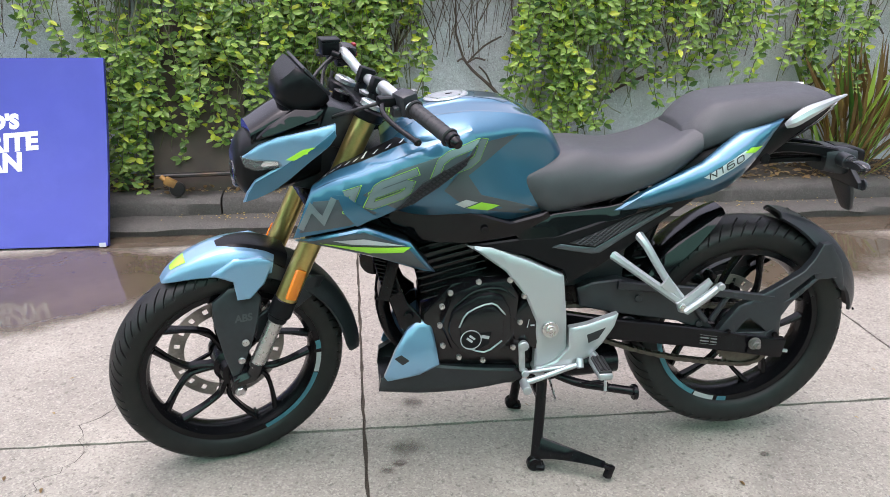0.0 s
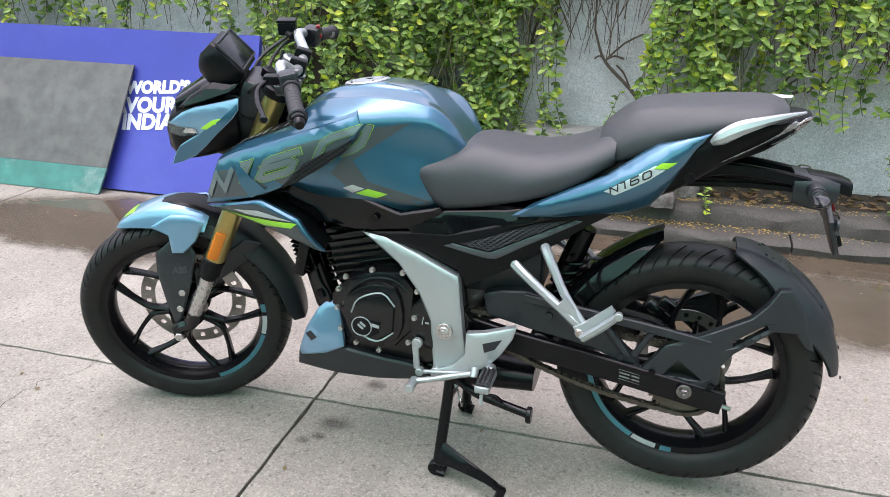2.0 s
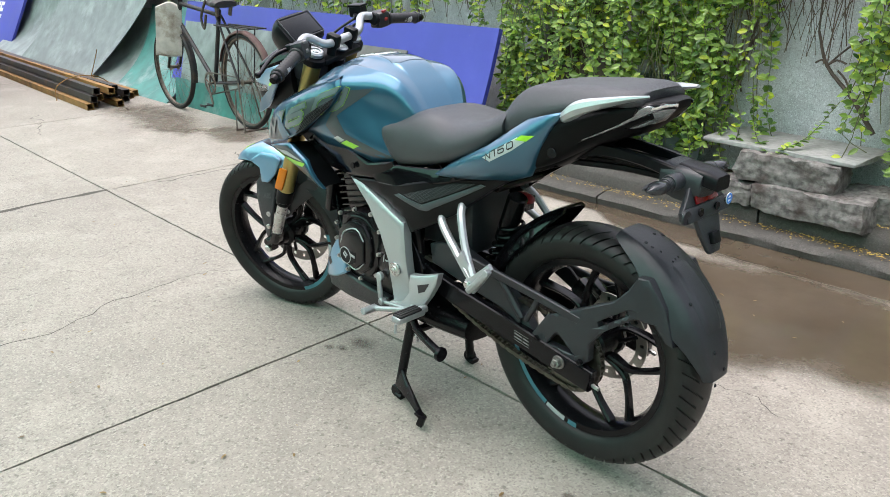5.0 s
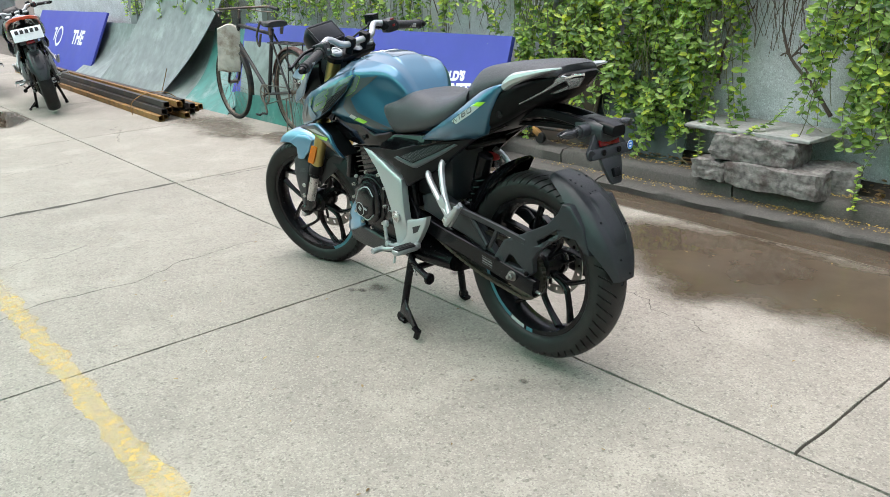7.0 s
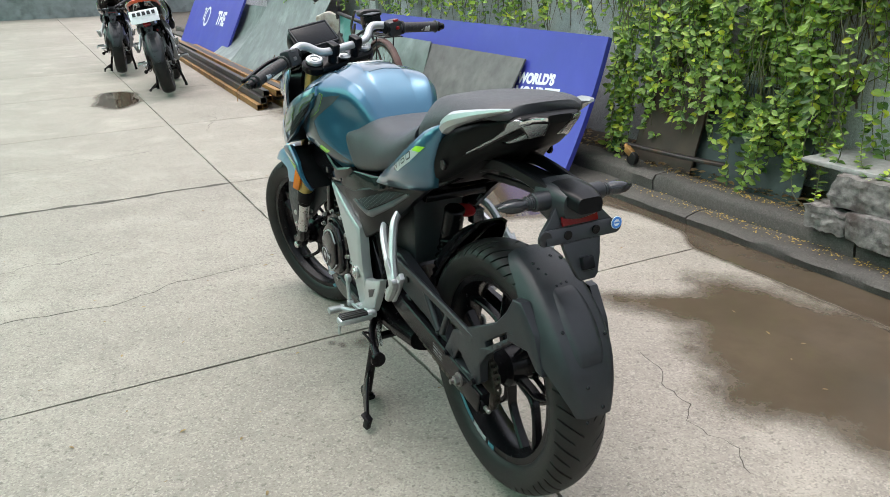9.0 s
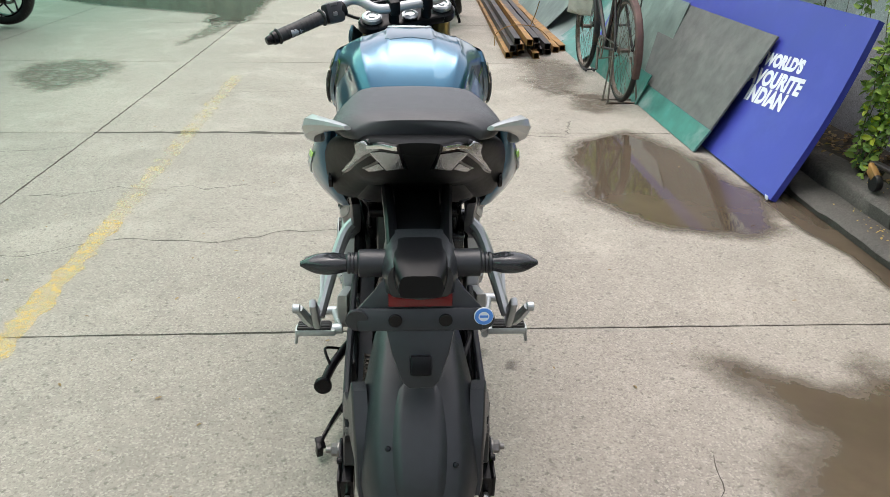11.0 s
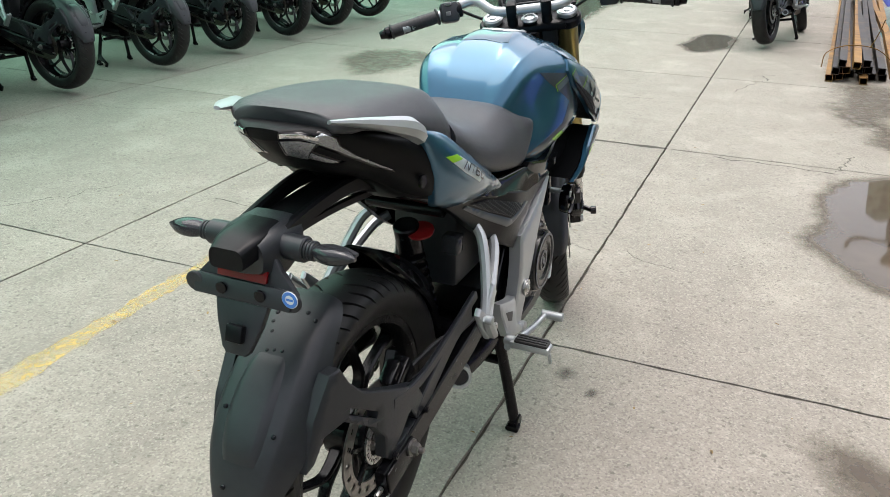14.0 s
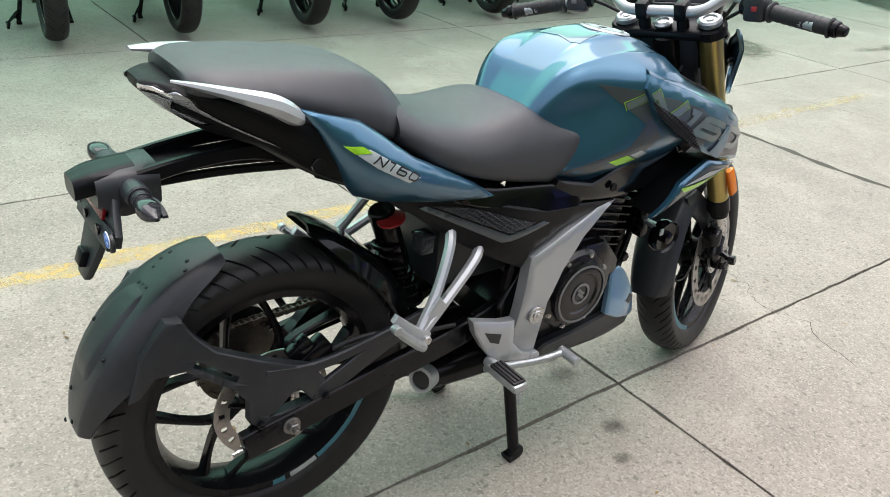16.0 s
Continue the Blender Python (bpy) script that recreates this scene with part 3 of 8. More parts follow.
crack((-0.95, -1.68), (-1.2, -0.2), 0.003, 0.12, seed=1)
crack((-1.2, -0.2), (-1.05, 0.4), 0.002, 0.1, seed=2)
crack((-1.6, -1.7), (-1.75, -0.75), 0.003, 0.15, seed=3)
crack((-2.672, 0.09), (-2.66, -1.78), 0.026, 0.04, 60, seed=4)
crack((-2.63, 0.35), (-2.58, 0.95), 0.008, 0.05, seed=5)
crack((-0.36, -2.5), (-0.9, -2.2), 0.003, 0.12, seed=6)
crack((-2.62, 0.95), (-2.95, 1.05), 0.005, 0.1, seed=7)
crack((-4.4, 0.3), (-5.2, 0.55), 0.004, 0.1, seed=8)
crack((0.3, 0.75), (0.95, 0.55), 0.002, 0.1, seed=9)
crack((-3.6, -1.7), (-3.9, -0.2), 0.003, 0.15, seed=10)
crack((-2.0, -3.7), (-2.4, -1.75), 0.003, 0.15, seed=11)


# worn yellow line
def worn(name, color, lo, hi, scale):
    m = mat(name, color, 0.7, 0, 0.2, 20)
    nt = m.node_tree
    b = nt.nodes["Principled BSDF"]
    geo = nt.nodes.new("ShaderNodeNewGeometry")
    n = nt.nodes.new("ShaderNodeTexNoise")
    n.inputs["Scale"].default_value, n.inputs["Detail"].default_value, n.inputs["Roughness"].default_value = scale, 10, 0.75
    nt.links.new(geo.outputs["Position"], n.inputs["Vector"])
    r = nt.nodes.new("ShaderNodeMapRange")
    r.inputs["From Min"].default_value, r.inputs["From Max"].default_value = lo, hi
    nt.links.new(n.outputs["Fac"], r.inputs["Value"])
    nt.links.new(r.outputs[0], b.inputs["Alpha"])
    return m


yellow_mat = worn("worn_yellow_road_paint", (0.60, 0.44, 0.13), 0.36, 0.80, 24.0)
yellow_faint = worn("faded_yellow_road_paint", (0.56, 0.45, 0.20), 0.44, 0.80, 14.0)
line_ob = tagged(new("road_marking"), "worn patchy yellow painted line on the concrete", "road marking", kind="structure")
part("paint_strip", flat(ragged([(-1.3, -1.272), (1.9, -1.272), (1.9, -1.180), (-1.3, -1.186)], 0.04, 0.016), 0.0002, 0.001), yellow_mat, line_ob)
part("paint_strip", flat(ragged([(-4.3, -1.305), (-1.3, -1.272), (-1.3, -1.186), (-4.3, -1.22)], 0.04, 0.016), 0.0002, 0.001), yellow_faint, line_ob)

# ---- kerb ----
kerb = tagged(new("kerb"), "low weathered two-step concrete kerb along the wall", "kerb", kind="structure")


def kerb_block(xa, xb, prof, name, seed):
    bm = bmesh.new()
    rings = []
    n = max(2, int((xb - xa) / 0.06))
    for i in range(n + 1):
        x = xa + (xb - xa) * i / n
        ring = []
        for j, (y, z) in enumerate(prof):
            q = 0.016 if 0 < j < len(prof) - 1 else 0.0
            ring.append(bm.verts.new((x, y + (noise.noise(Vector((x * 5, j, seed))) + 0.5 * noise.noise(Vector((x * 19, j, seed)))) * q, z + noise.noise(Vector((x * 4, j + 9, seed))) * q)))
        rings.append(ring)
    m = len(prof)
    for r1, r2 in zip(rings, rings[1:]):
        for k in range(m - 1):
            bm.faces.new((r1[k], r1[k + 1], r2[k + 1], r2[k]))
    bm.faces.new(rings[0])
    bm.faces.new(rings[-1][::-1])
    return part(name, bm, kerb_mat, kerb, sharp=50)


x = -15.0
while x < 9:
    kerb_block(x, x + 1.79, [(1.83, -0.02), (1.815, 0.035), (1.83, 0.05), (1.90, 0.056), (1.99, 0.06), (2.0, -0.02)], "kerb_stone", 1)
    x += 1.8
x = -15.4
while x < 9:
    kerb_block(x, x + 1.19, [(1.965, 0.0), (1.955, 0.115), (1.975, 0.142), (2.05, 0.15), (2.10, 0.15), (2.11, 0.0)], "kerb_stone", 2)
    x += 1.2

bm = bmesh.new()
grid = []
for i in range(121):
    xx = -15 + 24 * i / 120
    grid.append([bm.verts.new((xx, 2.08 + 0.075 * j, 0.125 + 0.03 * noise.noise(Vector((xx * 2, j * 0.7, 1))) + 0.012 * j)) for j in range(5)])
for r1, r2 in zip(grid, grid[1:]):
    for k in range(4):
        bm.faces.new((r1[k], r1[k + 1], r2[k + 1], r2[k]))
tagged(part("flower_bed", bm, soil_mat), "dark damp soil strip between kerb and wall", "soil", kind="structure")

# ---- boundary wall, pillars ----
WALL_Y, WALL_TOP = 2.36, 1.75
wall = tagged(part("wall_north", box(24, 0.22, WALL_TOP, 0.01, (-3, WALL_Y + 0.11, WALL_TOP / 2)), wall_mat), "stained grey plastered boundary wall under hanging creeper", "wall", kind="structure")
pillar_mat = mat("damp_grey_plaster", (0.20, 0.225, 0.225), 0.8, 0, 0.25, 5, 0.3, 40, wear=0.7, wear_color=(0.09, 0.10, 0.10), wear_scale=3)
for x in (-9.4, -5.4, -1.35, 5.2):
    part("pillar", box(0.28, 0.05, WALL_TOP, 0.008, (x, WALL_Y - 0.024, WALL_TOP / 2)), pillar_mat, wall)
part("coping", box(24, 0.30, 0.07, 0.012, (-3, WALL_Y + 0.11, WALL_TOP + 0.035)), pillar_mat, wall)
# added end walls, out of view, that keep the low sky off the blacks
for nm, xx in (("sky_block_east", 11.0), ("sky_block_west", -24.0)):
    tagged(part(nm, box(0.25, 16.0, 4.0, 0.0, (xx, -4.0, 2.0)), pillar_mat), "unseen plain wall added to block the low sky", "wall", kind="structure")
# added south wall, also out of view
tagged(part("wall_south", box(60, 0.25, 5.0, 0.0, (-8, -11.5, 2.5)), pillar_mat), "unseen plain wall added behind the parked motorcycles", "wall", kind="structure")


# ---- green sheet canopy over the parked row ----
def canopy():
    m = mat("green_translucent_sheet", (0.08, 0.42, 0.30), 0.35, 0, 0.1, 4)
    m.node_tree.nodes["Principled BSDF"].inputs["Transmission Weight"].default_value = 0.0
    nt = m.node_tree
    tr = nt.nodes.new("ShaderNodeBsdfTranslucent")
    tr.inputs[0].default_value = (0.42, 0.90, 0.70, 1)
    mx = nt.nodes.new("ShaderNodeMixShader")
    mx.inputs[0].default_value = 0.88
    nt.links.new(nt.nodes["Principled BSDF"].outputs[0], mx.inputs[1])
    nt.links.new(tr.outputs[0], mx.inputs[2])
    nt.links.new(mx.outputs[0], nt.nodes["Material Output"].inputs[0])
    bm = bmesh.new()
    n = 400
    rows = []
    for i in range(n + 1):
        x = -26 + 36 * i / n
        rows.append([bm.verts.new((x, y, 3.5 + 0.35 * (-3.6 - y) / 7 + 0.02 * math.sin(i * 1.6))) for y in (-3.0, -7.0, -11.4)])
    for r1, r2 in zip(rows, rows[1:]):
        for k in range(2):
            bm.faces.new((r1[k], r1[k + 1], r2[k + 1], r2[k]))
    tagged(part("roof", bm, m), "green corrugated translucent sheet roof over the parked row", "roof", kind="structure")


canopy()

# ---- the motorcycle ----
AXIS_AT, AXIS = Vector((-0.645, 0, 0.285)), Vector((math.sin(radians(25)), 0, math.cos(radians(25))))
STEER = Matrix.Translation(AXIS_AT) @ Matrix.Rotation(radians(19), 4, AXIS) @ Matrix.Translation(-AXIS_AT)


def cut_fine(bm, h):
    bmesh.ops.triangulate(bm, faces=bm.faces[:])
    for _ in range(3):
        es = [e for e in bm.edges if e.calc_length() > h]
        if not es:
            break
        bmesh.ops.subdivide_edges(bm, edges=es, cuts=1)
        bmesh.ops.triangulate(bm, faces=bm.faces[:])
    return bm


def on_panel(bm, f, side, at, angle, lift, h=0.018, wide=1.0, keep=None):
    """Lays flat letters (x, y) on a side panel: at = (x, z); keep: only what lies before or behind the slanting seam through a point."""
    bm.transform(Matrix.Diagonal((wide, 1, 1, 1)))
    cut_fine(bm, h)
    c, s = math.cos(radians(angle)), math.sin(radians(angle))
    for v in bm.verts:
        u, w = v.co.x, v.co.y
        du, dw = u * c - w * s, u * s + w * c
        x, z = at[0] - side * du, at[1] + dw
        v.co = (x, side * (f(x, z) + lift), z)
    if keep:
        bmesh.ops.bisect_plane(bm, geom=bm.verts[:] + bm.edges[:] + bm.faces[:], plane_co=(keep[1], 0, keep[2]), plane_no=(keep[0] * .787, 0, -keep[0] * .615), clear_inner=True)
    return bm


def tyre_mesh(R, w, bead, pitch, across=34):
    """A tyre about Y; narrow curved grooves slant back from the crown to the shoulders, every other one shorter."""
    bm = bmesh.new()
    rc, h = (R + bead) / 2 + 0.004, (R - bead) / 2 - 0.004
    rw = w * 0.62
    cell = 2 * math.pi / pitch
    columns = [(k, f, cut_in) for k in range(pitch) for f, cut_in in ((0.0, False), (0.05, True), (0.15, True), (0.20, False), (0.60, False))]
    rings = []
    for k, f, cut_in in columns:
        ring = []
        for j in range(across + 1):
            a = -2.5 + 5.0 * j / across
            v, side = abs(a), (1 if a >= 0 else -1)
            if v <= math.pi / 2:
                y, r = w * math.sin(v) ** 0.92, rc + h * math.cos(v)
            else:
                t = (v - math.pi / 2) / (2.5 - math.pi / 2)
                y, r = w + (rw - w) * t ** 1.6, rc - (rc - bead - 0.001) * math.sin(t * math.pi / 2)
            th = (k + f) * cell + cell * (1.9 * v - 0.45 * v * v) * (1 if v < 1.6 else 0) + (cell * 1.888 if v >= 1.6 else 0)
            reach = (0.16 if (k + (side > 0)) % 2 else 0.52), (1.42 if k % 3 else 1.28)
            if cut_in and reach[0] < v < reach[1]:
                r -= 0.0055 * max(0.3, math.cos(v))
                y -= 0.0045 * math.sin(v)
            ring.append(bm.verts.new((r * math.cos(th), side * y, r * math.sin(th))))
        rings.append(ring)
    n = len(rings)
    for i in range(n):
        r1, r2 = rings[i], rings[(i + 1) % n]
        for k in range(across):
            bm.faces.new((r1[k], r1[k + 1], r2[k + 1], r2[k]))
    return bm


def arc_band(r1, r2, a0, a1, y, lift=0.0006, n=24):
    bm = bmesh.new()
    rows = []
    for i in range(n + 1):
        a = radians(a0 + (a1 - a0) * i / n)
        rows.append([bm.verts.new((r * math.cos(a), y, r * math.sin(a))) for r in (r1, r2)])
    for p, q in zip(rows, rows[1:]):
        bm.faces.new((p[0], p[1], q[1], q[0]))
    ext = bmesh.ops.extrude_face_region(bm, geom=bm.faces[:])
    bmesh.ops.translate(bm, vec=(0, lift, 0), verts=[v for v in ext["geom"] if isinstance(v, bmesh.types.BMVert)])
    return bm


def brake_disc(r1, r2, y, holes=20):
    bm = bmesh.new()
    n = 120
    loops = []
    for r in (r1, r1 + 0.3 * (r2 - r1), r1 + 0.7 * (r2 - r1), r2):
        loops.append([(r * math.cos(2 * math.pi * k / n), r * math.sin(2 * math.pi * k / n)) for k in range(n)])
    top = [[bm.verts.new((x, y + 0.002, z)) for x, z in lp] for lp in loops]
    bot = [[bm.verts.new((x, y - 0.002, z)) for x, z in lp] for lp in loops]
    step = n // holes
    for k in range(n):
        j = (k + 1) % n
        for q in range(3):
            if q == 1 and k % step in (0, 1) and True:
                continue
            bm.faces.new((top[q][k], top[q + 1][k], top[q + 1][j], top[q][j]))
            bm.faces.new((bot[q][k], bot[q][j], bot[q + 1][j], bot[q + 1][k]))
        bm.faces.new((top[0][k], top[0][j], bot[0][j], bot[0][k]))
        bm.faces.new((top[3][k], bot[3][k], bot[3][j], top[3][j]))
    return bm


def wheel(root, name, at, R, w, xf, disc_r, tape, phase, pal):
    m = (xf if xf is not None else Matrix()) @ Matrix.Translation(at)
    bead = 0.226
    rw = w * 0.62
    rim = lathe([(0.229, -rw - 0.004), (0.231, -rw), (0.219, -rw + 0.006), (0.210, -rw * 0.5), (0.207, 0), (0.210, rw * 0.5), (0.219, rw - 0.006), (0.231, rw), (0.229, rw + 0.004), (0.2125, rw + 0.003), (0.2095, rw - 0.004), (0.2035, rw * 0.55), (0.2010, rw * 0.25), (0.2010, -rw * 0.25), (0.2035, -rw * 0.55), (0.2095, -rw + 0.004), (0.2125, -rw - 0.003)], 96, closed=True)
    rim_ob = part(name, rim, black_metal, root, "black cast alloy wheel with ten spokes", xf=m)
    part("tyre", tyre_mesh(R, w, bead, 58 if w > 0.06 else 64), rubber, rim_ob, "black treaded rubber tyre", sharp=24, xf=m)
    for k in range(5):
        for s in (-1, 1):
            mid = 72 * k + phase
            run = [(0.040, 34, 0.004), (0.080, 31, 0.009), (0.112, 28.5, 0.009), (0.155, 17, 0.005), (0.2035, 8, 0.0)]
            pts = [(r * math.cos(radians(mid + s * q)), y, r * math.sin(radians(mid + s * q))) for r, q, y in run]
            part("spoke", sweep(pts, rect(0.0135, 0.026, 0.3), 4, up=(0.01, 1, 0.02), scales=[(1.2, 1.1), (1.0, 0.95), (0.95, 0.9), (0.85, 0.9), (1.15, 1.1)]), black_metal, rim_ob, xf=m)
    part("hub", lathe([(0.02, -0.058), (0.034, -0.056), (0.038, -0.03), (0.05, -0.02), (0.05, 0.02), (0.038, 0.03), (0.042, 0.048), (0.02, 0.058)], 28), black_metal, rim_ob, xf=m)
    d = part("brake_disc", brake_disc(disc_r * 0.74, disc_r, 0.060), disc_steel, rim_ob, "drilled steel brake disc", xf=m)
    for q in (2 * math.pi * k / 6 for k in range(6)):
        part("carrier_arm", rod((0.04 * math.cos(q), 0.054, 0.04 * math.sin(q)), (disc_r * 0.79 * math.cos(q + 0.3), 0.060, disc_r * 0.79 * math.sin(q + 0.3)), 0.006, 8), black_metal, rim_ob, xf=m)
    part("disc_carrier", lathe([(0.03, 0.05), (0.05, 0.052), (0.05, 0.06), (0.03, 0.062)], 24), black_metal, rim_ob, xf=m)
    part("tone_ring", brake_disc(0.034, 0.05, 0.068, 30), steel, rim_ob, xf=m)
    if tape:
        for s in (-1, 1):
            y = s * (rw + 0.0045) - (0.0006 if s < 0 else 0)
            part("rim_tape", arc_band(0.2150, 0.2280, tape[0], tape[1], y), pal["tape"], rim_ob, "blue-green rim tape", xf=m)
            part("rim_tape", arc_band(0.2150, 0.2280, tape[1] + 1, tape[1] + 17, y), film_silver, rim_ob, "silver rim tape", xf=m)
            part("rim_tape", arc_band(0.2150, 0.2282, tape[1] + 20, tape[1] + 27, y), pal["tape"], rim_ob, xf=m)
    part("valve", rod((0.202 * math.cos(-1.3), 0, 0.202 * math.sin(-1.3)), (0.172 * math.cos(-1.3), -0.006, 0.172 * math.sin(-1.3)), 0.0035, 8), rubber_soft, rim_ob, xf=m)
    return rim_ob


def fender_band(cx, cz, rows, thick=0.004):
    """A mudguard about an axle: rows of (degrees from straight up towards the rear, radius, half width, drop of the edge)."""
    rr = curve(rows, 4)
    bm = bmesh.new()
    prof = ((0, 0), (0.35, 0.015), (0.60, 0.06), (0.70, 0.13), (0.86, 0.52), (1.0, 1.0))
    prof = [(-y, d) for y, d in reversed(prof[1:])] + list(prof)
    outer, inner = [], []
    for a, r, w, drop in rr:
        q = radians(a)
        o, i = [], []
        for y, d in prof:
            for lst, rad in ((o, r - drop * d), (i, r - drop * d - thick)):
                ww = w if lst is o else w - thick
                lst.append(bm.verts.new((cx + rad * math.sin(q), y * ww, cz + rad * math.cos(q))))
        outer.append(o)
        inner.append(i)
    m = len(prof)
    for p, q in zip(outer, outer[1:]):
        for k in range(m - 1):
            bm.faces.new((p[k], p[k + 1], q[k + 1], q[k]))
    for p, q in zip(inner, inner[1:]):
        for k in range(m - 1):
            bm.faces.new((p[k + 1], p[k], q[k], q[k + 1]))
    for p, q, o2, i2 in ((outer[i], outer[i + 1], inner[i], inner[i + 1]) for i in range(len(outer) - 1)):
        bm.faces.new((p[0], q[0], i2[0], o2[0]))
        bm.faces.new((p[-1], o2[-1], i2[-1], q[-1]))
    for o, i in ((outer[0], inner[0]), (outer[-1], inner[-1])):
        for k in range(m - 1):
            bm.faces.new((o[k], o[k + 1], i[k + 1], i[k]))
    return bm


def hexmesh(poly, f, side, lift, cell=0.009, w=0.0018):
    """A grille of crossing thin bars inside an outline."""
    bm = bmesh.new()
    xs, zs = [p[0] for p in poly], [p[1] for p in poly]
    for ang in (35, -35):
        d = Vector((math.cos(radians(ang)), math.sin(radians(ang))))
        n = Vector((-d.y, d.x))
        mid = Vector(((min(xs) + max(xs)) / 2, (min(zs) + max(zs)) / 2))
        span = math.hypot(max(xs) - min(xs), max(zs) - min(zs)) / 2
        for k in range(-int(span / cell), int(span / cell) + 1):
            run = []
            for t in range(-40, 41):
                p = mid + n * (k * cell) + d * (t * span / 40)
                if inside(p.x, p.y, poly):
                    run.append(p)
            if len(run) > 2:
                a, b = run[0], run[-1]
                pts = [a.lerp(b, i / 4) for i in range(5)]
                rows = []
                for p in pts:
                    y = side * (f(p.x, p.y) + lift)
                    rows.append([bm.verts.new((p.x + n.x * s, y, p.y + n.y * s)) for s in (-w, w)] + [bm.verts.new((p.x, y + side * 0.0015, p.y))])
                for p, q in zip(rows, rows[1:]):
                    bm.faces.new((p[0], p[2], q[2], q[0]))
                    bm.faces.new((p[2], p[1], q[1], q[2]))
    return bm


def flank_of(bm, fall=0.14):
    """The half width of a body, as a function of x and z."""
    bmesh.ops.recalc_face_normals(bm, faces=bm.faces[:])
    tree = BVHTree.FromBMesh(bm)

    def f(x, z):
        hit = tree.ray_cast(Vector((x, 1.0, z)), Vector((0, -1, 0)))[0]
        if hit is None:
            near = tree.find_nearest(Vector((x, fall, z)))[0]
            return near.y
        return hit.y
    return f


def end_of(bm):
    tree = BVHTree.FromBMesh(bm)

    def f(y, z):
        hit = tree.ray_cast(Vector((2.0, y, z)), Vector((-1, 0, 0)))[0]
        return hit.x if hit is not None else tree.find_nearest(Vector((0.9, y, z)))[0].x
    return f


def islands(bm):
    """Each connected piece of a mesh as a mesh of its own."""
    left, out = set(bm.verts), []
    while left:
        todo, seen = [left.pop()], []
        while todo:
            v = todo.pop()
            seen.append(v)
            for e in v.link_edges:
                w = e.other_vert(v)
                if w in left:
                    left.discard(w)
                    todo.append(w)
        keep = set(seen)
        piece = bmesh.new()
        made = {v: piece.verts.new(v.co) for v in seen}
        for f in bm.faces:
            if f.verts[0] in keep:
                piece.faces.new([made[v] for v in f.verts])
        if piece.faces:
            out.append(piece)
    bm.free()
    return out


SIGNS = {"N": [(0, 0), (.08, 1), (.92, 0), (1, 1)], "1": [(.1, 1), (.62, 1), (.62, 0)],
         "6": [(1, 1), (.18, 1), (.04, .9), (0, .12), (.12, 0), (.86, 0), (1, .12), (1, .46), (.88, .58), (.02, .58)],
         "0": [(.16, 0), (.84, 0), (1, .16), (1, .84), (.84, 1), (.16, 1), (0, .84), (0, .16)]}


def numeral(ch, w, h, stroke, slant=0.45):
    """A wide square-cornered figure drawn with one stroke, about its middle."""
    pts = [Vector(((u - .5) * (w - stroke) + slant * (v - .5) * h, (v - .5) * (h - stroke), 0)) for u, v in SIGNS[ch]]
    if ch == "0":
        pts = pts + pts[:2]
    bm = bmesh.new()
    rows = []
    for i, p in enumerate(pts):
        a = (p - pts[i - 1]).normalized() if i else (pts[1] - p).normalized()
        b = (pts[i + 1] - p).normalized() if i < len(pts) - 1 else a
        if i == 0 and ch != "0":
            p = p - a * stroke / 2
        if i == len(pts) - 1 and ch != "0":
            p = p + a * stroke / 2
        na, nb = Vector((-a.y, a.x, 0)), Vector((-b.y, b.x, 0))
        m = (na + nb).normalized()
        k = stroke / 2 / max(0.45, m.dot(na))
        rows.append((bm.verts.new(p + m * k), bm.verts.new(p - m * k)))
    for p, q in zip(rows, rows[1:]):
        bm.faces.new((p[0], p[1], q[1], q[0]))
    return bm


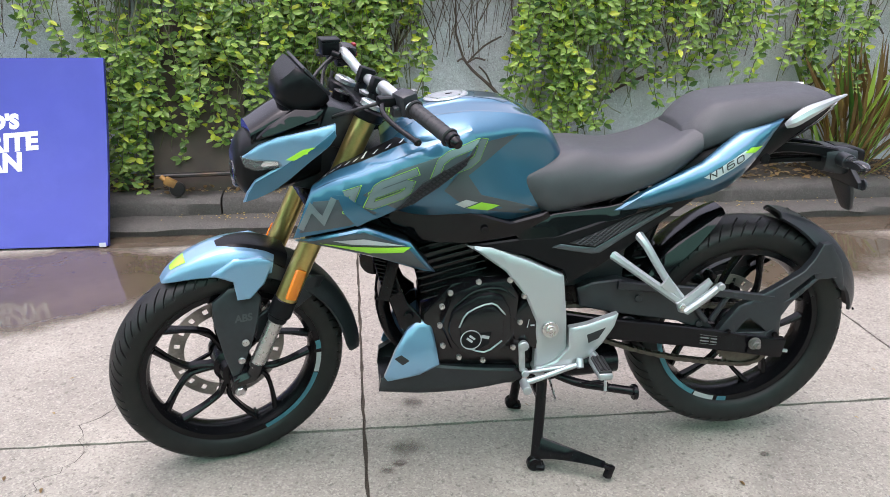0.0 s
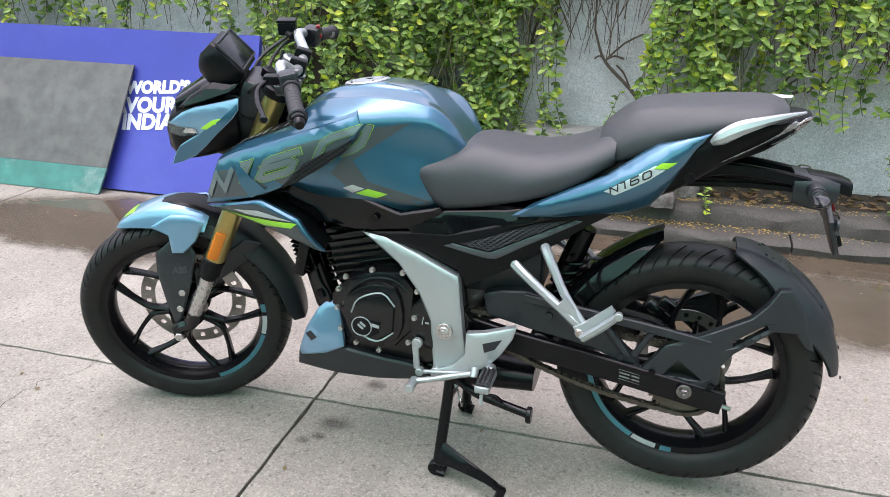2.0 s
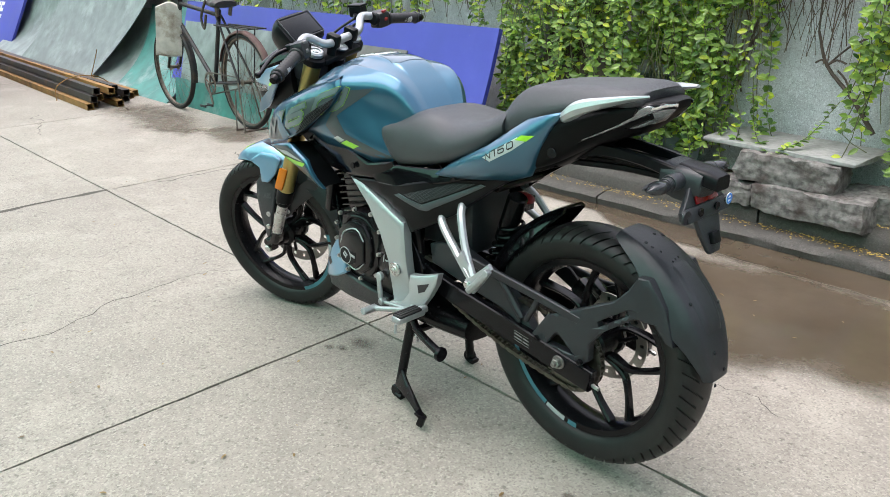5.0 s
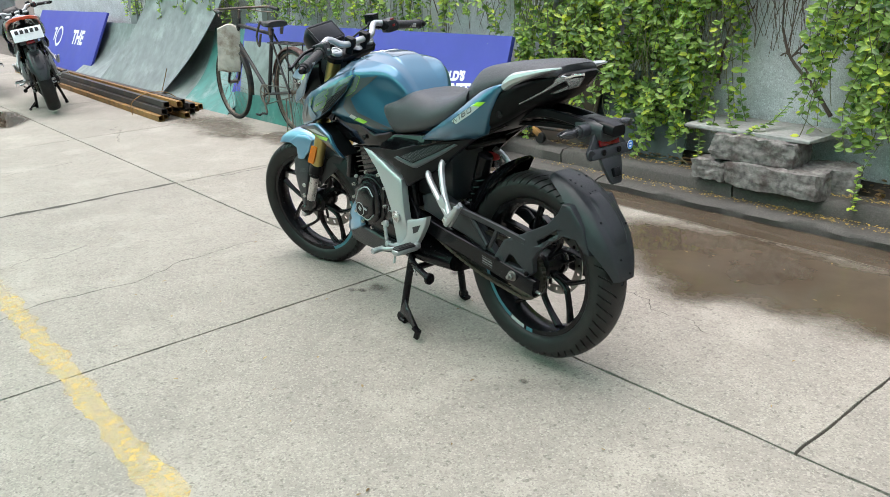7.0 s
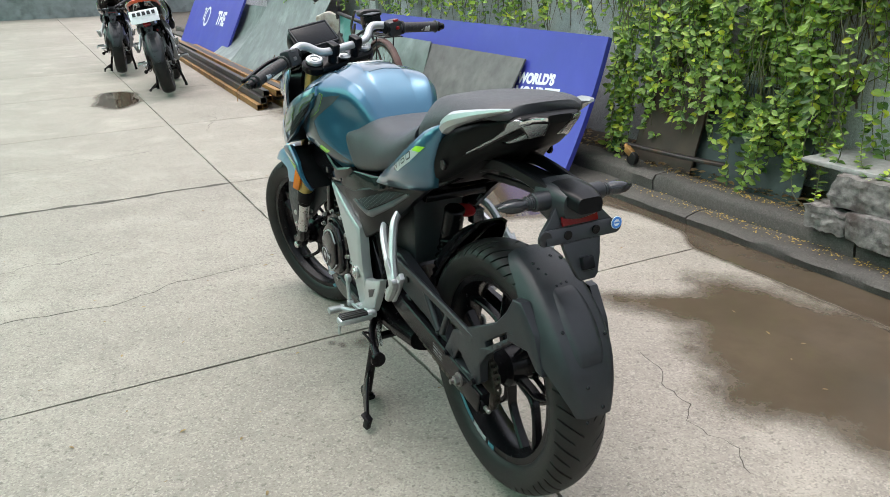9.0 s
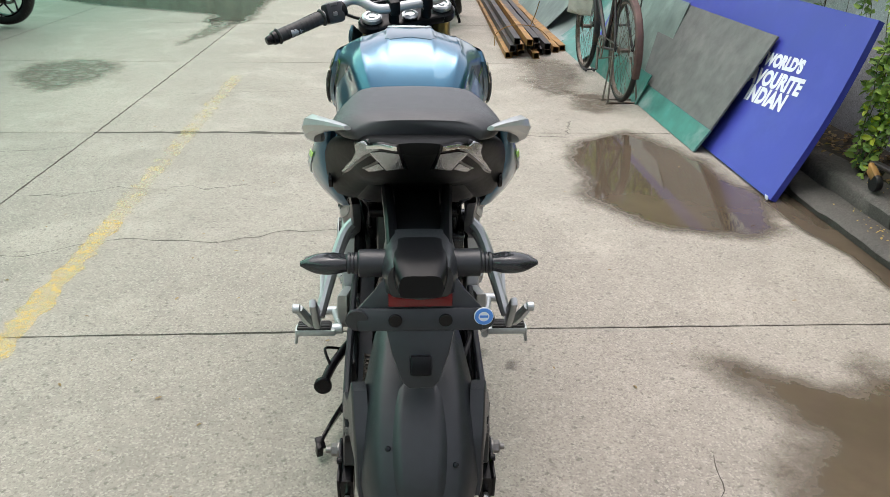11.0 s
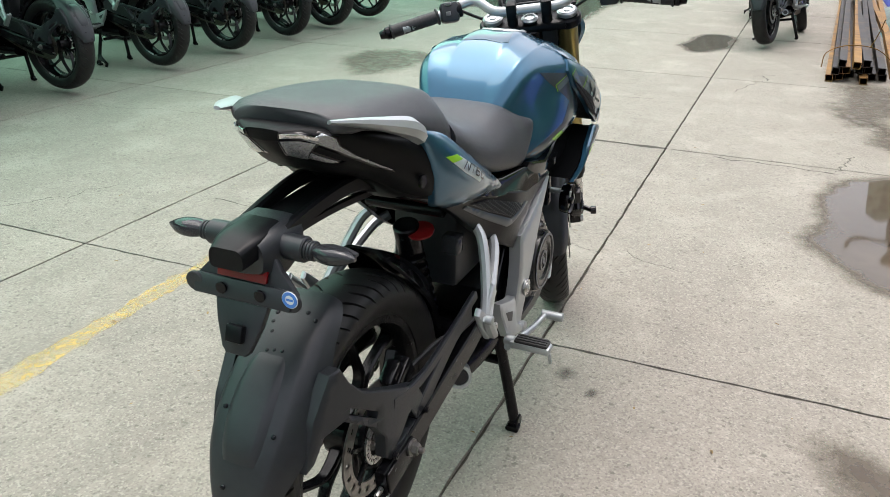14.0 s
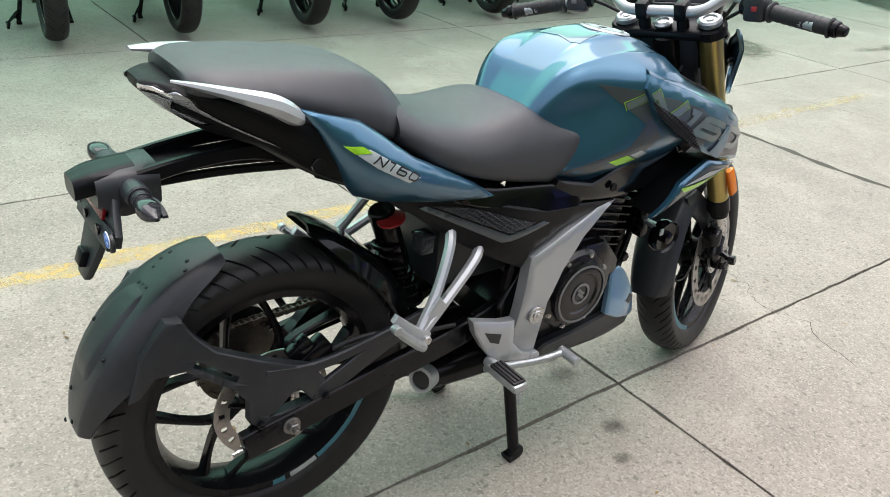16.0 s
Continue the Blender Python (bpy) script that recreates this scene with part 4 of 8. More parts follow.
def motorcycle(pal, label):
    root = empty("motorcycle", label, "motorcycle")

    def P(name, bm, material, text="", xf=None, parent=None, sharp=38, bevel=0.0):
        return part(name, bm, material, parent or root, text, sharp, xf, bevel)

    blue, light = pal["paint"], pal["light"]
    REAR, FRONT = (0.679, 0, 0.338), (-0.68, 0, 0.292)
    wheel(root, "rear_wheel", REAR, 0.307, 0.064, None, 0.115, (-172, -118), 10, pal)
    wheel(root, "front_wheel", FRONT, 0.294, 0.050, STEER, 0.150, (-72, -18), 4, pal)

    # -- fuel tank --
    T = [(-0.285, [(0, .888), (.046, .887), (.062, .882), (.100, .870), (.112, .865), (.150, .838), (.157, .80), (.155, .75), (.12, .72)]),
         (-0.21, [(0, .946), (.046, .945), (.062, .938), (.100, .930), (.112, .926), (.164, .896), (.175, .85), (.174, .76), (.14, .71)]),
         (-0.11, [(0, .971), (.048, .970), (.064, .962), (.104, .950), (.117, .947), (.170, .916), (.180, .87), (.182, .77), (.15, .712)]),
         (-0.05, [(0, .972), (.048, .971), (.064, .963), (.106, .952), (.119, .948), (.160, .916), (.167, .87), (.175, .76), (.15, .708)]),
         (0.02, [(0, .962), (.046, .961), (.062, .955), (.106, .947), (.119, .940), (.143, .908), (.141, .84), (.158, .745), (.14, .70)]),
         (0.075, [(0, .924), (.045, .925), (.060, .926), (.100, .932), (.112, .925), (.130, .900), (.126, .84), (.138, .735), (.12, .70)]),
         (0.115, [(0, .884), (.042, .885), (.056, .887), (.088, .896), (.100, .890), (.113, .870), (.112, .82), (.118, .75), (.11, .70)]),
         (0.150, [(0, .830), (.040, .831), (.052, .833), (.070, .838), (.080, .832), (.088, .815), (.090, .78), (.090, .74), (.09, .70)])]
    tank_bm = loft(T, 5, 4)
    tank_f = flank_of(tank_bm)
    tank = P("fuel_tank", tank_bm, blue, "glossy metallic blue fuel tank", sharp=60)
    over = BVHTree.FromBMesh(loft(T, 5, 4))

    def tank_top(x, y):
        hit = over.ray_cast(Vector((x, y, 2.0)), Vector((0, 0, -1)))[0]
        return hit.z if hit is not None else 0.9
    lay_flat = Matrix(((1, 0, 0, 0), (0, 0, 1, 0), (0, 1, 0, 0), (0, 0, 0, 1)))
    # darker blue patch on the crown behind the cap
    P("tank_graphic", shell([(-.066, -.044), (.004, -.058), (.020, -.046), (.010, 0), (.020, .046), (.004, .058), (-.066, .044), (-.054, .0)], tank_top, 1, 0.001, 0.0002, 0.012, 0.0012), paint_deep, "darker blue patch behind the fuel cap", xf=lay_flat, parent=tank)
    cap_at = Matrix.Translation((-0.125, 0.0, 0.9625)) @ pose(0, 0, 0, 0, -8, 0)
    cap = P("fuel_cap", lathe([(0.049, -0.006), (0.054, 0.001), (0.054, 0.006), (0.051, 0.0085), (0.041, 0.0088), (0.040, 0.0065), (0.037, 0.0065), (0.036, 0.0092), (0.020, 0.0098), (0.0001, 0.0098)], 48, "Z"), alloy, "brushed aluminium fuel cap", xf=cap_at, parent=tank)
    for a in (0.4, 1.6, 2.9, 4.2, 5.4):
        P("cap_bolt", lathe([(0.0035, 0.008), (0.0035, 0.0105), (0.0008, 0.0105)], 10, "Z", (0.046 * math.cos(a), 0.046 * math.sin(a), 0)), steel, xf=cap_at, parent=cap)
    P("cap_keyhole", box(0.016, 0.010, 0.002, 0.0008, (0.008, 0, 0.0102)), black_satin, xf=cap_at, parent=cap)

    shroud_f = fair([(-.445, .785, .166), (-.324, .834, .188), (-.218, .868, .190), (-.085, .905, .184), (-.25, .80, .208), (-.15, .84, .202), (-.36, .71, .192), (-.48, .68, .164), (-.30, .74, .206), (-.12, .845, .194)])
    black_f = surface([(-.29, .70, .148), (-.20, .76, .152), (-.20, .665, .152), (-.10, .74, .160), (-.10, .65, .155), (.01, .70, .166), (.04, .665, .156), (.10, .715, .158)])
    wing_f = fair([(-.486, .668, .165), (-.40, .69, .190), (-.327, .706, .200), (-.227, .67, .203), (-.169, .593, .195), (-.23, .60, .175), (-.365, .637, .170), (-.29, .66, .207)])
    cowl_f = fair([(.253, .709, .148), (.37, .763, .168), (.43, .793, .182), (.496, .824, .190), (.55, .847, .184), (.587, .864, .172), (.66, .926, .148),
                      (.314, .751, .152), (.39, .792, .154), (.463, .830, .152), (.53, .880, .147), (.56, .900, .146), (.62, .918, .147),
                      (.368, .721, .144), (.45, .735, .138), (.51, .745, .132), (.558, .764, .130), (.580, .795, .138), (.603, .838, .145), (.635, .895, .147), (.50, .783, .166), (.43, .763, .162)], True)
    v_f = surface([(-.09, .638, .150), (.10, .66, .156), (.25, .70, .150), (.44, .716, .120), (.31, .612, .128), (.16, .535, .148), (.15, .57, .152), (.22, .64, .156)])
    sil_f = surface([(-.09, .64, .150), (0, .61, .160), (.08, .58, .164), (.15, .56, .160), (.10, .45, .166), (.17, .40, .160), (.09, .30, .150), (.16, .35, .150)])

    for s in (-1, 1):
        # tank flank: darker graphic, light patch and lime patch
        P("tank_graphic", shell([(.028, .905), (-.034, .862), (-.094, .820), (-.062, .773), (.010, .751), (.088, .724), (.055, .714), (-.033, .729), (-.093, .741), (-.148, .786), (-.10, .845), (-.078, .889)], tank_f, s, 0.001, 0.0002, 0.012, 0.0009), paint_grey, "dark graphite graphic on the tank", parent=tank)
        P("tank_graphic", shell([(-.096, .740), (-.062, .755), (-.018, .744), (-.045, .732)], tank_f, s, 0.001, 0.0002, 0.012, 0.0020), lime, "lime green flash", parent=tank)
        P("tank_graphic", shell([(-.122, .752), (-.097, .763), (-.070, .755), (-.101, .741)], tank_f, s, 0.001, 0.0002, 0.012, 0.0020), film_silver, "silver flash", parent=tank)
        # shroud
        sh = P("tank_shroud", shell([(-.447, .786), (-.395, .812), (-.324, .835), (-.218, .875), (-.085, .920), (-.075, .895), (-.10, .856), (-.16, .81), (-.224, .765), (-.30, .73), (-.36, .708), (-.49, .674)], shroud_f, s, 0.012, 0.003, 0.018), blue, "metallic blue tank shroud with graphite numerals")
        P("shroud_lining", shell([(-.43, .786), (-.324, .826), (-.218, .860), (-.095, .896), (-.11, .856), (-.16, .815), (-.224, .772), (-.30, .738), (-.36, .716), (-.475, .684)], shroud_f, s, 0.06, 0.004, 0.03, -0.012), black_deep, parent=sh)
        ridge = [(-.447, .164, .7855), (-.395, .178, .8125), (-.324, .186, .8355), (-.218, .188, .8755), (-.085, .182, .9205)]
        ridge = [(x, shroud_f(x, z) - .002, z) for x, y, z in ridge]
        inner = [(-.438, .128, .793), (-.39, .122, .832), (-.324, .116, .862), (-.218, .112, .908), (-.10, .118, .934)]
        top = bmesh.new()
        rows = []
        for a, b in zip(curve(ridge, 5), curve(inner, 5)):
            a, b = Vector(a), Vector(b)
            rows.append([top.verts.new((p.x, s * p.y, p.z)) for p in (a + Vector((0, -.004, -.006)), a, a.lerp(b, .12) + Vector((0, 0, .003)), a.lerp(b, .5) + Vector((0, 0, .005)), b, b + Vector((0, -.002, -.02)))])
        for p, q in zip(rows, rows[1:]):
            for k in range(3):
                top.faces.new((p[k], p[k + 1], q[k + 1], q[k]))
        P("shroud_top", top, blue, "", sharp=50, parent=sh)
        strip = bmesh.new()
        rows = []
        for a, b in list(zip(curve(ridge, 5), curve(inner, 5)))[:-3]:
            a, b = Vector(a), Vector(b)
            rows.append([strip.verts.new((p.x, s * p.y, p.z)) for p in (a.lerp(b, .46) + Vector((0, 0, .0052)), a.lerp(b, .70) + Vector((0, 0, .0045)), b, b + Vector((0, -.002, -.02)))])
        for p, q in zip(rows, rows[1:]):
            for k in range(3):
                strip.faces.new((p[k], p[k + 1], q[k + 1], q[k]))
        P("shroud_strip", strip, black_satin, "black inner strip of the shroud", sharp=50, parent=sh)
        P("shroud_graphic", shell([(-.476, .69), (-.44, .765), (-.37, .775), (-.30, .745), (-.36, .714)], shroud_f, s, 0.001, 0.0003, 0.02, 0.0012), paint_grey, "graphite graphic", parent=sh)
        P("shroud_graphic", shell([(-.33, .785), (-.25, .84), (-.16, .868), (-.088, .885), (-.105, .858), (-.15, .82), (-.22, .770), (-.26, .755)], shroud_f, s, 0.001, 0.0003, 0.02, 0.0012), paint_grey, "graphite graphic", parent=sh)
        ang = 20 if s < 0 else -20
        for grow, lift, mt, nm in ((0.0040, 0.0026, lime, "numeral_outline"), (0.0024, 0.0032, paint_grey, "numeral_edge"), (0.0, 0.0038, paint_film, "numeral")):
            for ch, x, z, w in ((("N", -.433, .738, .070), ("1", -.360, .770, .050), ("6", -.268, .797, .105)) if s < 0 else (("1", -.205, .822, .050), ("6", -.285, .792, .105), ("0", -.395, .752, .105))):
                if (ch != "N" or mt is paint_film) and not (s > 0 and mt is lime):
                    P(nm, on_panel(numeral(ch, w + grow, 0.050 + grow, 0.0135 + grow, 0.65), shroud_f, s, (x, z), ang, lift), mt, parent=sh)
            ch, w = ("0", .118) if s < 0 else ("N", .11)
            for piece in islands(on_panel(numeral(ch, w + grow, 0.054 + grow, 0.0140 + grow, 0.65), shroud_f, s, (-.116, .858), ang, lift, keep=(-1, -.102, .860))):
                P(nm, piece, mt, parent=sh)
            for piece in islands(on_panel(numeral(ch, w + grow, 0.054 + grow, 0.0140 + grow, 0.65), tank_f, s, (-.116, .858), ang, lift - 0.001, keep=(1, -.096, .860))):
                P(nm, piece, mt, parent=tank)
        P("shroud_wedge", shell([(-.388, .784), (-.367, .782), (-.30, .736), (-.345, .712), (-.372, .742)], shroud_f, s, 0.001, 0.0002, 0.012, 0.0046), blue, parent=sh)
        # script on the shroud's upper face, as plain slanting strokes
        strokes = []
        for k in range(11):
            t = .12 + .07 * k
            i = int(t * 4)
            a = Vector(ridge[i]).lerp(Vector(ridge[i + 1]), t * 4 - i)
            b = Vector(inner[i]).lerp(Vector(inner[i + 1]), t * 4 - i)
            p, q = a.lerp(b, .52), a.lerp(b, .52 + (.30 if k in (0, 5) else .15))
            d = (Vector(ridge[3]) - Vector(ridge[1])).normalized()
            st_bm = bmesh.new()
            lift_v = Vector((0, 0, .0085))
            vs = [st_bm.verts.new((v.x, s * v.y, v.z)) for v in (p + lift_v, p + d * .006 + lift_v, q + d * .016 + lift_v, q + d * .012 + lift_v)]
            st_bm.faces.new(vs)
            strokes.append(st_bm)
        for k, piece in enumerate(islands(merge(*strokes))):
            P("script_stroke", piece, film_silver, "silver slanting stroke" if k == 0 else "", parent=sh)
        # grille behind the shroud
        gp = [(-.086, .872), (-.104, .845), (-.165, .80), (-.223, .764), (-.262, .748), (-.20, .812)]
        P("grille_backing", shell(gp, shroud_f, s, 0.002, 0.0005, 0.02, 0.0048), ink, parent=sh)
        P("grille", hexmesh(gp, shroud_f, s, 0.0058), black_satin, "black mesh grille", parent=sh)
        # black side cover and wing
        P("side_cover", shell([(-.30, .715), (-.231, .765), (-.163, .785), (-.096, .732), (.011, .700), (.102, .720), (.11, .705), (.038, .662), (-.097, .645), (-.207, .655), (-.287, .70)], black_f, s, 0.02, 0.005, 0.02, -0.002), black_gloss, "gloss black side cover")
        P("cover_bolt", disc(0.009, 0.006, (-.05, s * .167, .683)), black_metal)
        wg = P("lower_wing", shell([(-.486, .669), (-.40, .692), (-.327, .708), (-.227, .672), (-.169, .593), (-.195, .591), (-.23, .604), (-.31, .63), (-.42, .655)], wing_f, s, 0.014, 0.005, 0.016), blue, "blue lower shroud wing with lime stripe")
        P("wing_lining", shell([(-.465, .669), (-.40, .686), (-.327, .700), (-.233, .667), (-.18, .597), (-.225, .610), (-.31, .636), (-.41, .659)], wing_f, s, 0.07, 0.004, 0.03, -0.013), black_deep, parent=wg)
        P("wing_graphic", shell([(-.46, .670), (-.40, .686), (-.33, .698), (-.235, .664), (-.185, .60), (-.232, .612), (-.32, .638)], wing_f, s, 0.001, 0.0003, 0.016, 0.0014), paint_grey, "graphite wing graphic", parent=wg)
        P("wing_stripe", shell([(-.43, .668), (-.36, .662), (-.28, .662), (-.225, .664), (-.243, .650), (-.32, .645)], wing_f, s, 0.001, 0.0002, 0.016, 0.0035), lime, "lime stripe", parent=wg)
        P("wing_stripe", shell([(-.40, .677), (-.33, .683), (-.27, .672), (-.24, .667), (-.30, .668), (-.36, .669)], wing_f, s, 0.001, 0.0002, 0.016, 0.0035), film_silver, "silver stripe", parent=wg)
        # under-seat trim, V panel, grille
        P("seat_trim", shell([(.012, .682), (.118, .713), (.251, .726), (.36, .748), (.42, .765), (.44, .745), (.30, .70), (.119, .656), (.038, .651)], surface([(.01, .68, .158), (.12, .70, .152), (.25, .72, .145), (.42, .755, .125), (.12, .656, .158), (.30, .70, .150), (.04, .651, .158)]), s, 0.01, 0.003, 0.02), black_gloss, "gloss black trim under the seat")
        P("frame_cover", shell([(-.085, .640), (.038, .655), (.119, .660), (.265, .702), (.40, .725), (.50, .745), (.43, .70), (.311, .612), (.24, .572), (.164, .533), (.149, .57), (.06, .61)], v_f, s, 0.018, 0.004, 0.02), black_satin, "satin black frame side cover")
        P("cover_lip", shell([(.115, .632), (.215, .612), (.235, .612), (.33, .662), (.42, .712), (.405, .714), (.31, .668), (.222, .627), (.135, .640)], v_f, s, 0.006, 0.002, 0.02, 0.004), paint_grey, "graphite lip")
        mp = [(.155, .642), (.318, .700), (.39, .712), (.307, .670), (.222, .632)]
        P("grille_backing", shell(mp, v_f, s, 0.002, 0.0005, 0.02, 0.002), ink)
        P("grille", hexmesh(mp, v_f, s, 0.0045, 0.008), black_matt, "black honeycomb grille")
        # silver frame plate
        P("frame_plate", shell([(-.090, .640), (-.03, .634), (.06, .600), (.13, .566), (.149, .558), (.160, .46), (.171, .347), (.16, .325), (.098, .292), (.090, .30), (.086, .438), (.055, .51), (.005, .575), (-.06, .622)], sil_f, s, 0.03, 0.005, 0.018), silver, "silver painted frame plate")
        P("frame_bolt", merge(disc(0.021, 0.006, (.121, s * .168, .419)), disc(0.013, 0.012, (.121, s * .168, .419)), disc(0.006, 0.016, (.121, s * .168, .419), n=6)), steel, "bright pivot bolt")
        # tail cowl
        cw = P("tail_cowl", shell([(.253, .709), (.314, .751), (.39, .792), (.463, .830), (.53, .880), (.56, .900), (.62, .918), (.662, .930), (.635, .895), (.603, .838), (.580, .795), (.558, .764), (.51, .745), (.45, .735), (.368, .721)], cowl_f, s, 0.014, 0.005, 0.016), blue, "metallic blue tail cowl with model numerals")
        P("cowl_patch", shell([(.462, .802), (.560, .864), (.580, .856), (.545, .830), (.485, .796)], cowl_f, s, 0.001, 0.0002, 0.016, 0.0014), film_white, "pale patch behind the numerals", parent=cw)
        P("cowl_flash", shell([(.556, .858), (.572, .870), (.602, .872), (.584, .858)], cowl_f, s, 0.001, 0.0002, 0.016, 0.0028), lime, "lime flash", parent=cw)
        for k, ch in enumerate("N160"):
            du = (k - 1.5 + (.16, .02, -.08, -.02)[k]) * .0255
            c, q = math.cos(radians(29)), math.sin(radians(29))
            P("numeral", on_panel(numeral(ch, .0205, .0160, .0029, 0.25), cowl_f, s, (.512 - s * du * c, .826 + (du * q if s < 0 else -du * q)), 29 if s < 0 else -29, 0.0036), ink, "dark model numeral" if k == 0 else "", parent=cw)
        # grab rail
        P("grab_rail", sweep([(.664, s * .146, .914), (.680, s * .154, .927), (.712, s * .151, .947), (.760, s * .132, .961), (.800, s * .112, .970), (.834, s * .094, .976)], rect(0.028, 0.026, 0.3), 6, up=(0, -s * .35, 1), scales=[(0.5, 0.5), (1.0, 1.0), (1.1, 1.1), (.95, .72), (.72, .45), (0.35, 0.22)]), silver, "silver pillion grab rail")
        P("tail_bolt", disc(0.012, 0.006, (.629, s * .137, .835)), black_metal)

    # -- seats --
    P("rider_seat", loft([(0.030, [(0, .76), (.06, .765), (.118, .786), (.133, .797), (.138, .790), (.133, .783), (.11, .775)]),
                          (0.06, [(0, .78), (.06, .79), (.112, .810), (.135, .808), (.142, .786), (.139, .758), (.12, .748)]),
                          (0.10, [(0, .832), (.06, .834), (.105, .830), (.133, .808), (.144, .76), (.139, .720), (.12, .708)]),
                          (0.15, [(0, .857), (.075, .854), (.113, .840), (.138, .806), (.146, .76), (.141, .724), (.12, .714)]),
                          (0.20, [(0, .858), (.085, .855), (.118, .840), (.141, .805), (.148, .76), (.142, .733), (.12, .724)]),
                          (0.30, [(0, .850), (.09, .846), (.125, .832), (.146, .805), (.150, .778), (.143, .757), (.115, .748)]),
                          (0.40, [(0, .872), (.09, .869), (.124, .856), (.141, .836), (.145, .815), (.139, .798), (.115, .79)]),
                          (0.475, [(0, .915), (.08, .912), (.108, .898), (.126, .878), (.13, .862), (.125, .85), (.11, .84)])], 5, 3), vinyl, "black vinyl rider seat", sharp=70)
    P("pillion_seat", loft([(0.438, [(0, .905), (.05, .902), (.072, .892), (.092, .872), (.097, .856), (.092, .843), (.07, .838)]),
                            (0.475, [(0, .938), (.066, .935), (.090, .922), (.114, .894), (.120, .868), (.114, .848), (.09, .842)]),
                            (0.53, [(0, .966), (.072, .963), (.098, .951), (.123, .916), (.128, .888), (.122, .870), (.1, .865)]),
                            (0.65, [(0, .981), (.074, .978), (.102, .969), (.124, .946), (.128, .930), (.122, .916), (.1, .91)]),
                            (0.75, [(0, .988), (.062, .986), (.094, .979), (.114, .966), (.118, .956), (.112, .947), (.09, .942)]),
                            (0.785, [(0, .987), (.056, .985), (.086, .979), (.104, .968), (.108, .959), (.103, .950), (.085, .946)]),
                            (0.808, [(0, .980), (.048, .979), (.070, .974), (.082, .966), (.085, .959), (.081, .952), (.066, .949)])], 5, 3), vinyl, "black vinyl pillion seat", sharp=70)

    # -- tail --
    tail_bm = loft([(0.40, [(0, .84), (.07, .835), (.10, .82), (.115, .79), (.112, .76), (.095, .742), (0, .74)]),
                         (0.50, [(0, .875), (.08, .87), (.118, .855), (.134, .825), (.130, .785), (.110, .760), (0, .765)]),
                         (0.60, [(0, .90), (.092, .898), (.130, .894), (.147, .870), (.142, .825), (.112, .797), (0, .795)]),
                         (0.70, [(0, .936), (.088, .934), (.118, .928), (.128, .910), (.104, .868), (.066, .853), (0, .851)]),
                         (0.77, [(0, .954), (.076, .953), (.098, .948), (.103, .934), (.073, .892), (.044, .880), (0, .878)]),
                         (0.82, [(0, .962), (.056, .961), (.070, .957), (.075, .948), (.052, .921), (.026, .913), (0, .911)]),
                         (0.845, [(0, .964), (.034, .963), (.044, .960), (.047, .954), (.034, .940), (.018, .935), (0, .933)]),
                         (0.858, [(0, .963), (.022, .962), (.029, .960), (.031, .956), (.024, .950), (.012, .948), (0, .947)])], 4, 3)
    tail_f, tail_end = flank_of(tail_bm), end_of(tail_bm)
    P("tail_unit", tail_bm, black_deep, "satin black tail unit", sharp=45)
    for s in (-1, 1):
        # clear tail lamps: a bright upper bar, a frosted arrow below it and a strip along the lower flank
        swap = Matrix(((0, 1, 0, 0), (1, 0, 0, 0), (0, 0, 1, 0), (0, 0, 0, 1)))
        lamp = P("tail_lamp", shell([(s * .027, .9605), (s * .050, .9595), (s * .074, .951), (s * .076, .943), (s * .057, .928), (s * .080, .901), (s * .070, .898), (s * .046, .913), (s * .015, .917), (s * .021, .940)], tail_end, 1, 0.003, 0.001, 0.007, 0.0016), black_gloss, "angular tail lamp in a gloss black surround", xf=swap)
        P("lamp_bar", shell([(s * .030, .9585), (s * .050, .9575), (s * .071, .950), (s * .071, .945), (s * .050, .951), (s * .029, .952)], tail_end, 1, 0.003, 0.0008, 0.007, 0.0042), lamp_chrome, "bright reflector bar", xf=swap, parent=lamp)
        P("lamp_reflector", shell([(s * .027, .947), (s * .050, .946), (s * .066, .940), (s * .054, .926), (s * .044, .912), (s * .021, .919), (s * .025, .938)], tail_end, 1, 0.002, 0.0006, 0.007, 0.0034), frosted, "frosted grey lens", xf=swap, parent=lamp)
        P("lamp_reflector", shell([(s * .055, .924), (s * .075, .9025), (s * .069, .9015), (s * .047, .9145)], tail_end, 1, 0.002, 0.0006, 0.007, 0.0034), frosted, xf=swap, parent=lamp)
        P("side_lens", shell([(.848, .950), (.80, .923), (.765, .904), (.72, .880), (.68, .862), (.684, .866), (.72, .8875), (.765, .912), (.794, .932), (.802, .948), (.822, .958)], tail_f, s, 0.003, 0.001, 0.009, 0.0012), black_gloss, "glossy strip of the tail lamp", parent=lamp)
        P("strip_edge", shell([(.840, .948), (.80, .926), (.765, .9065), (.72, .8825), (.69, .868), (.69, .870), (.72, .8855), (.765, .9100), (.796, .931), (.806, .945), (.821, .955)], tail_f, s, 0.002, 0.0006, 0.009, 0.0030), frosted, parent=lamp)

    # -- number-plate hanger with lamps --
    hang = P("tail_hanger", merge(*[sweep([(.60, s * .050, .815), (.70, s * .046, .838), (.80, s * .040, .832), (.90, s * .035, .812)], rect(0.016, 0.030, 0.25), 5, scales=[(1, 1.3), (1, .9), (1, .8), (1, 1)]) for s in (-1, 1)], *[sweep([(.60, s * .022, .79), (.74, s * .020, .80), (.89, s * .020, .800)], rect(0.010, 0.014, 0.25), 5) for s in (-1, 1)]), black_satin, "black twin-arm plate hanger")
    P("hanger_web", box(.27, .070, .012, .003, (.755, 0, .822), (0, 2, 0)), black_deep, parent=hang)
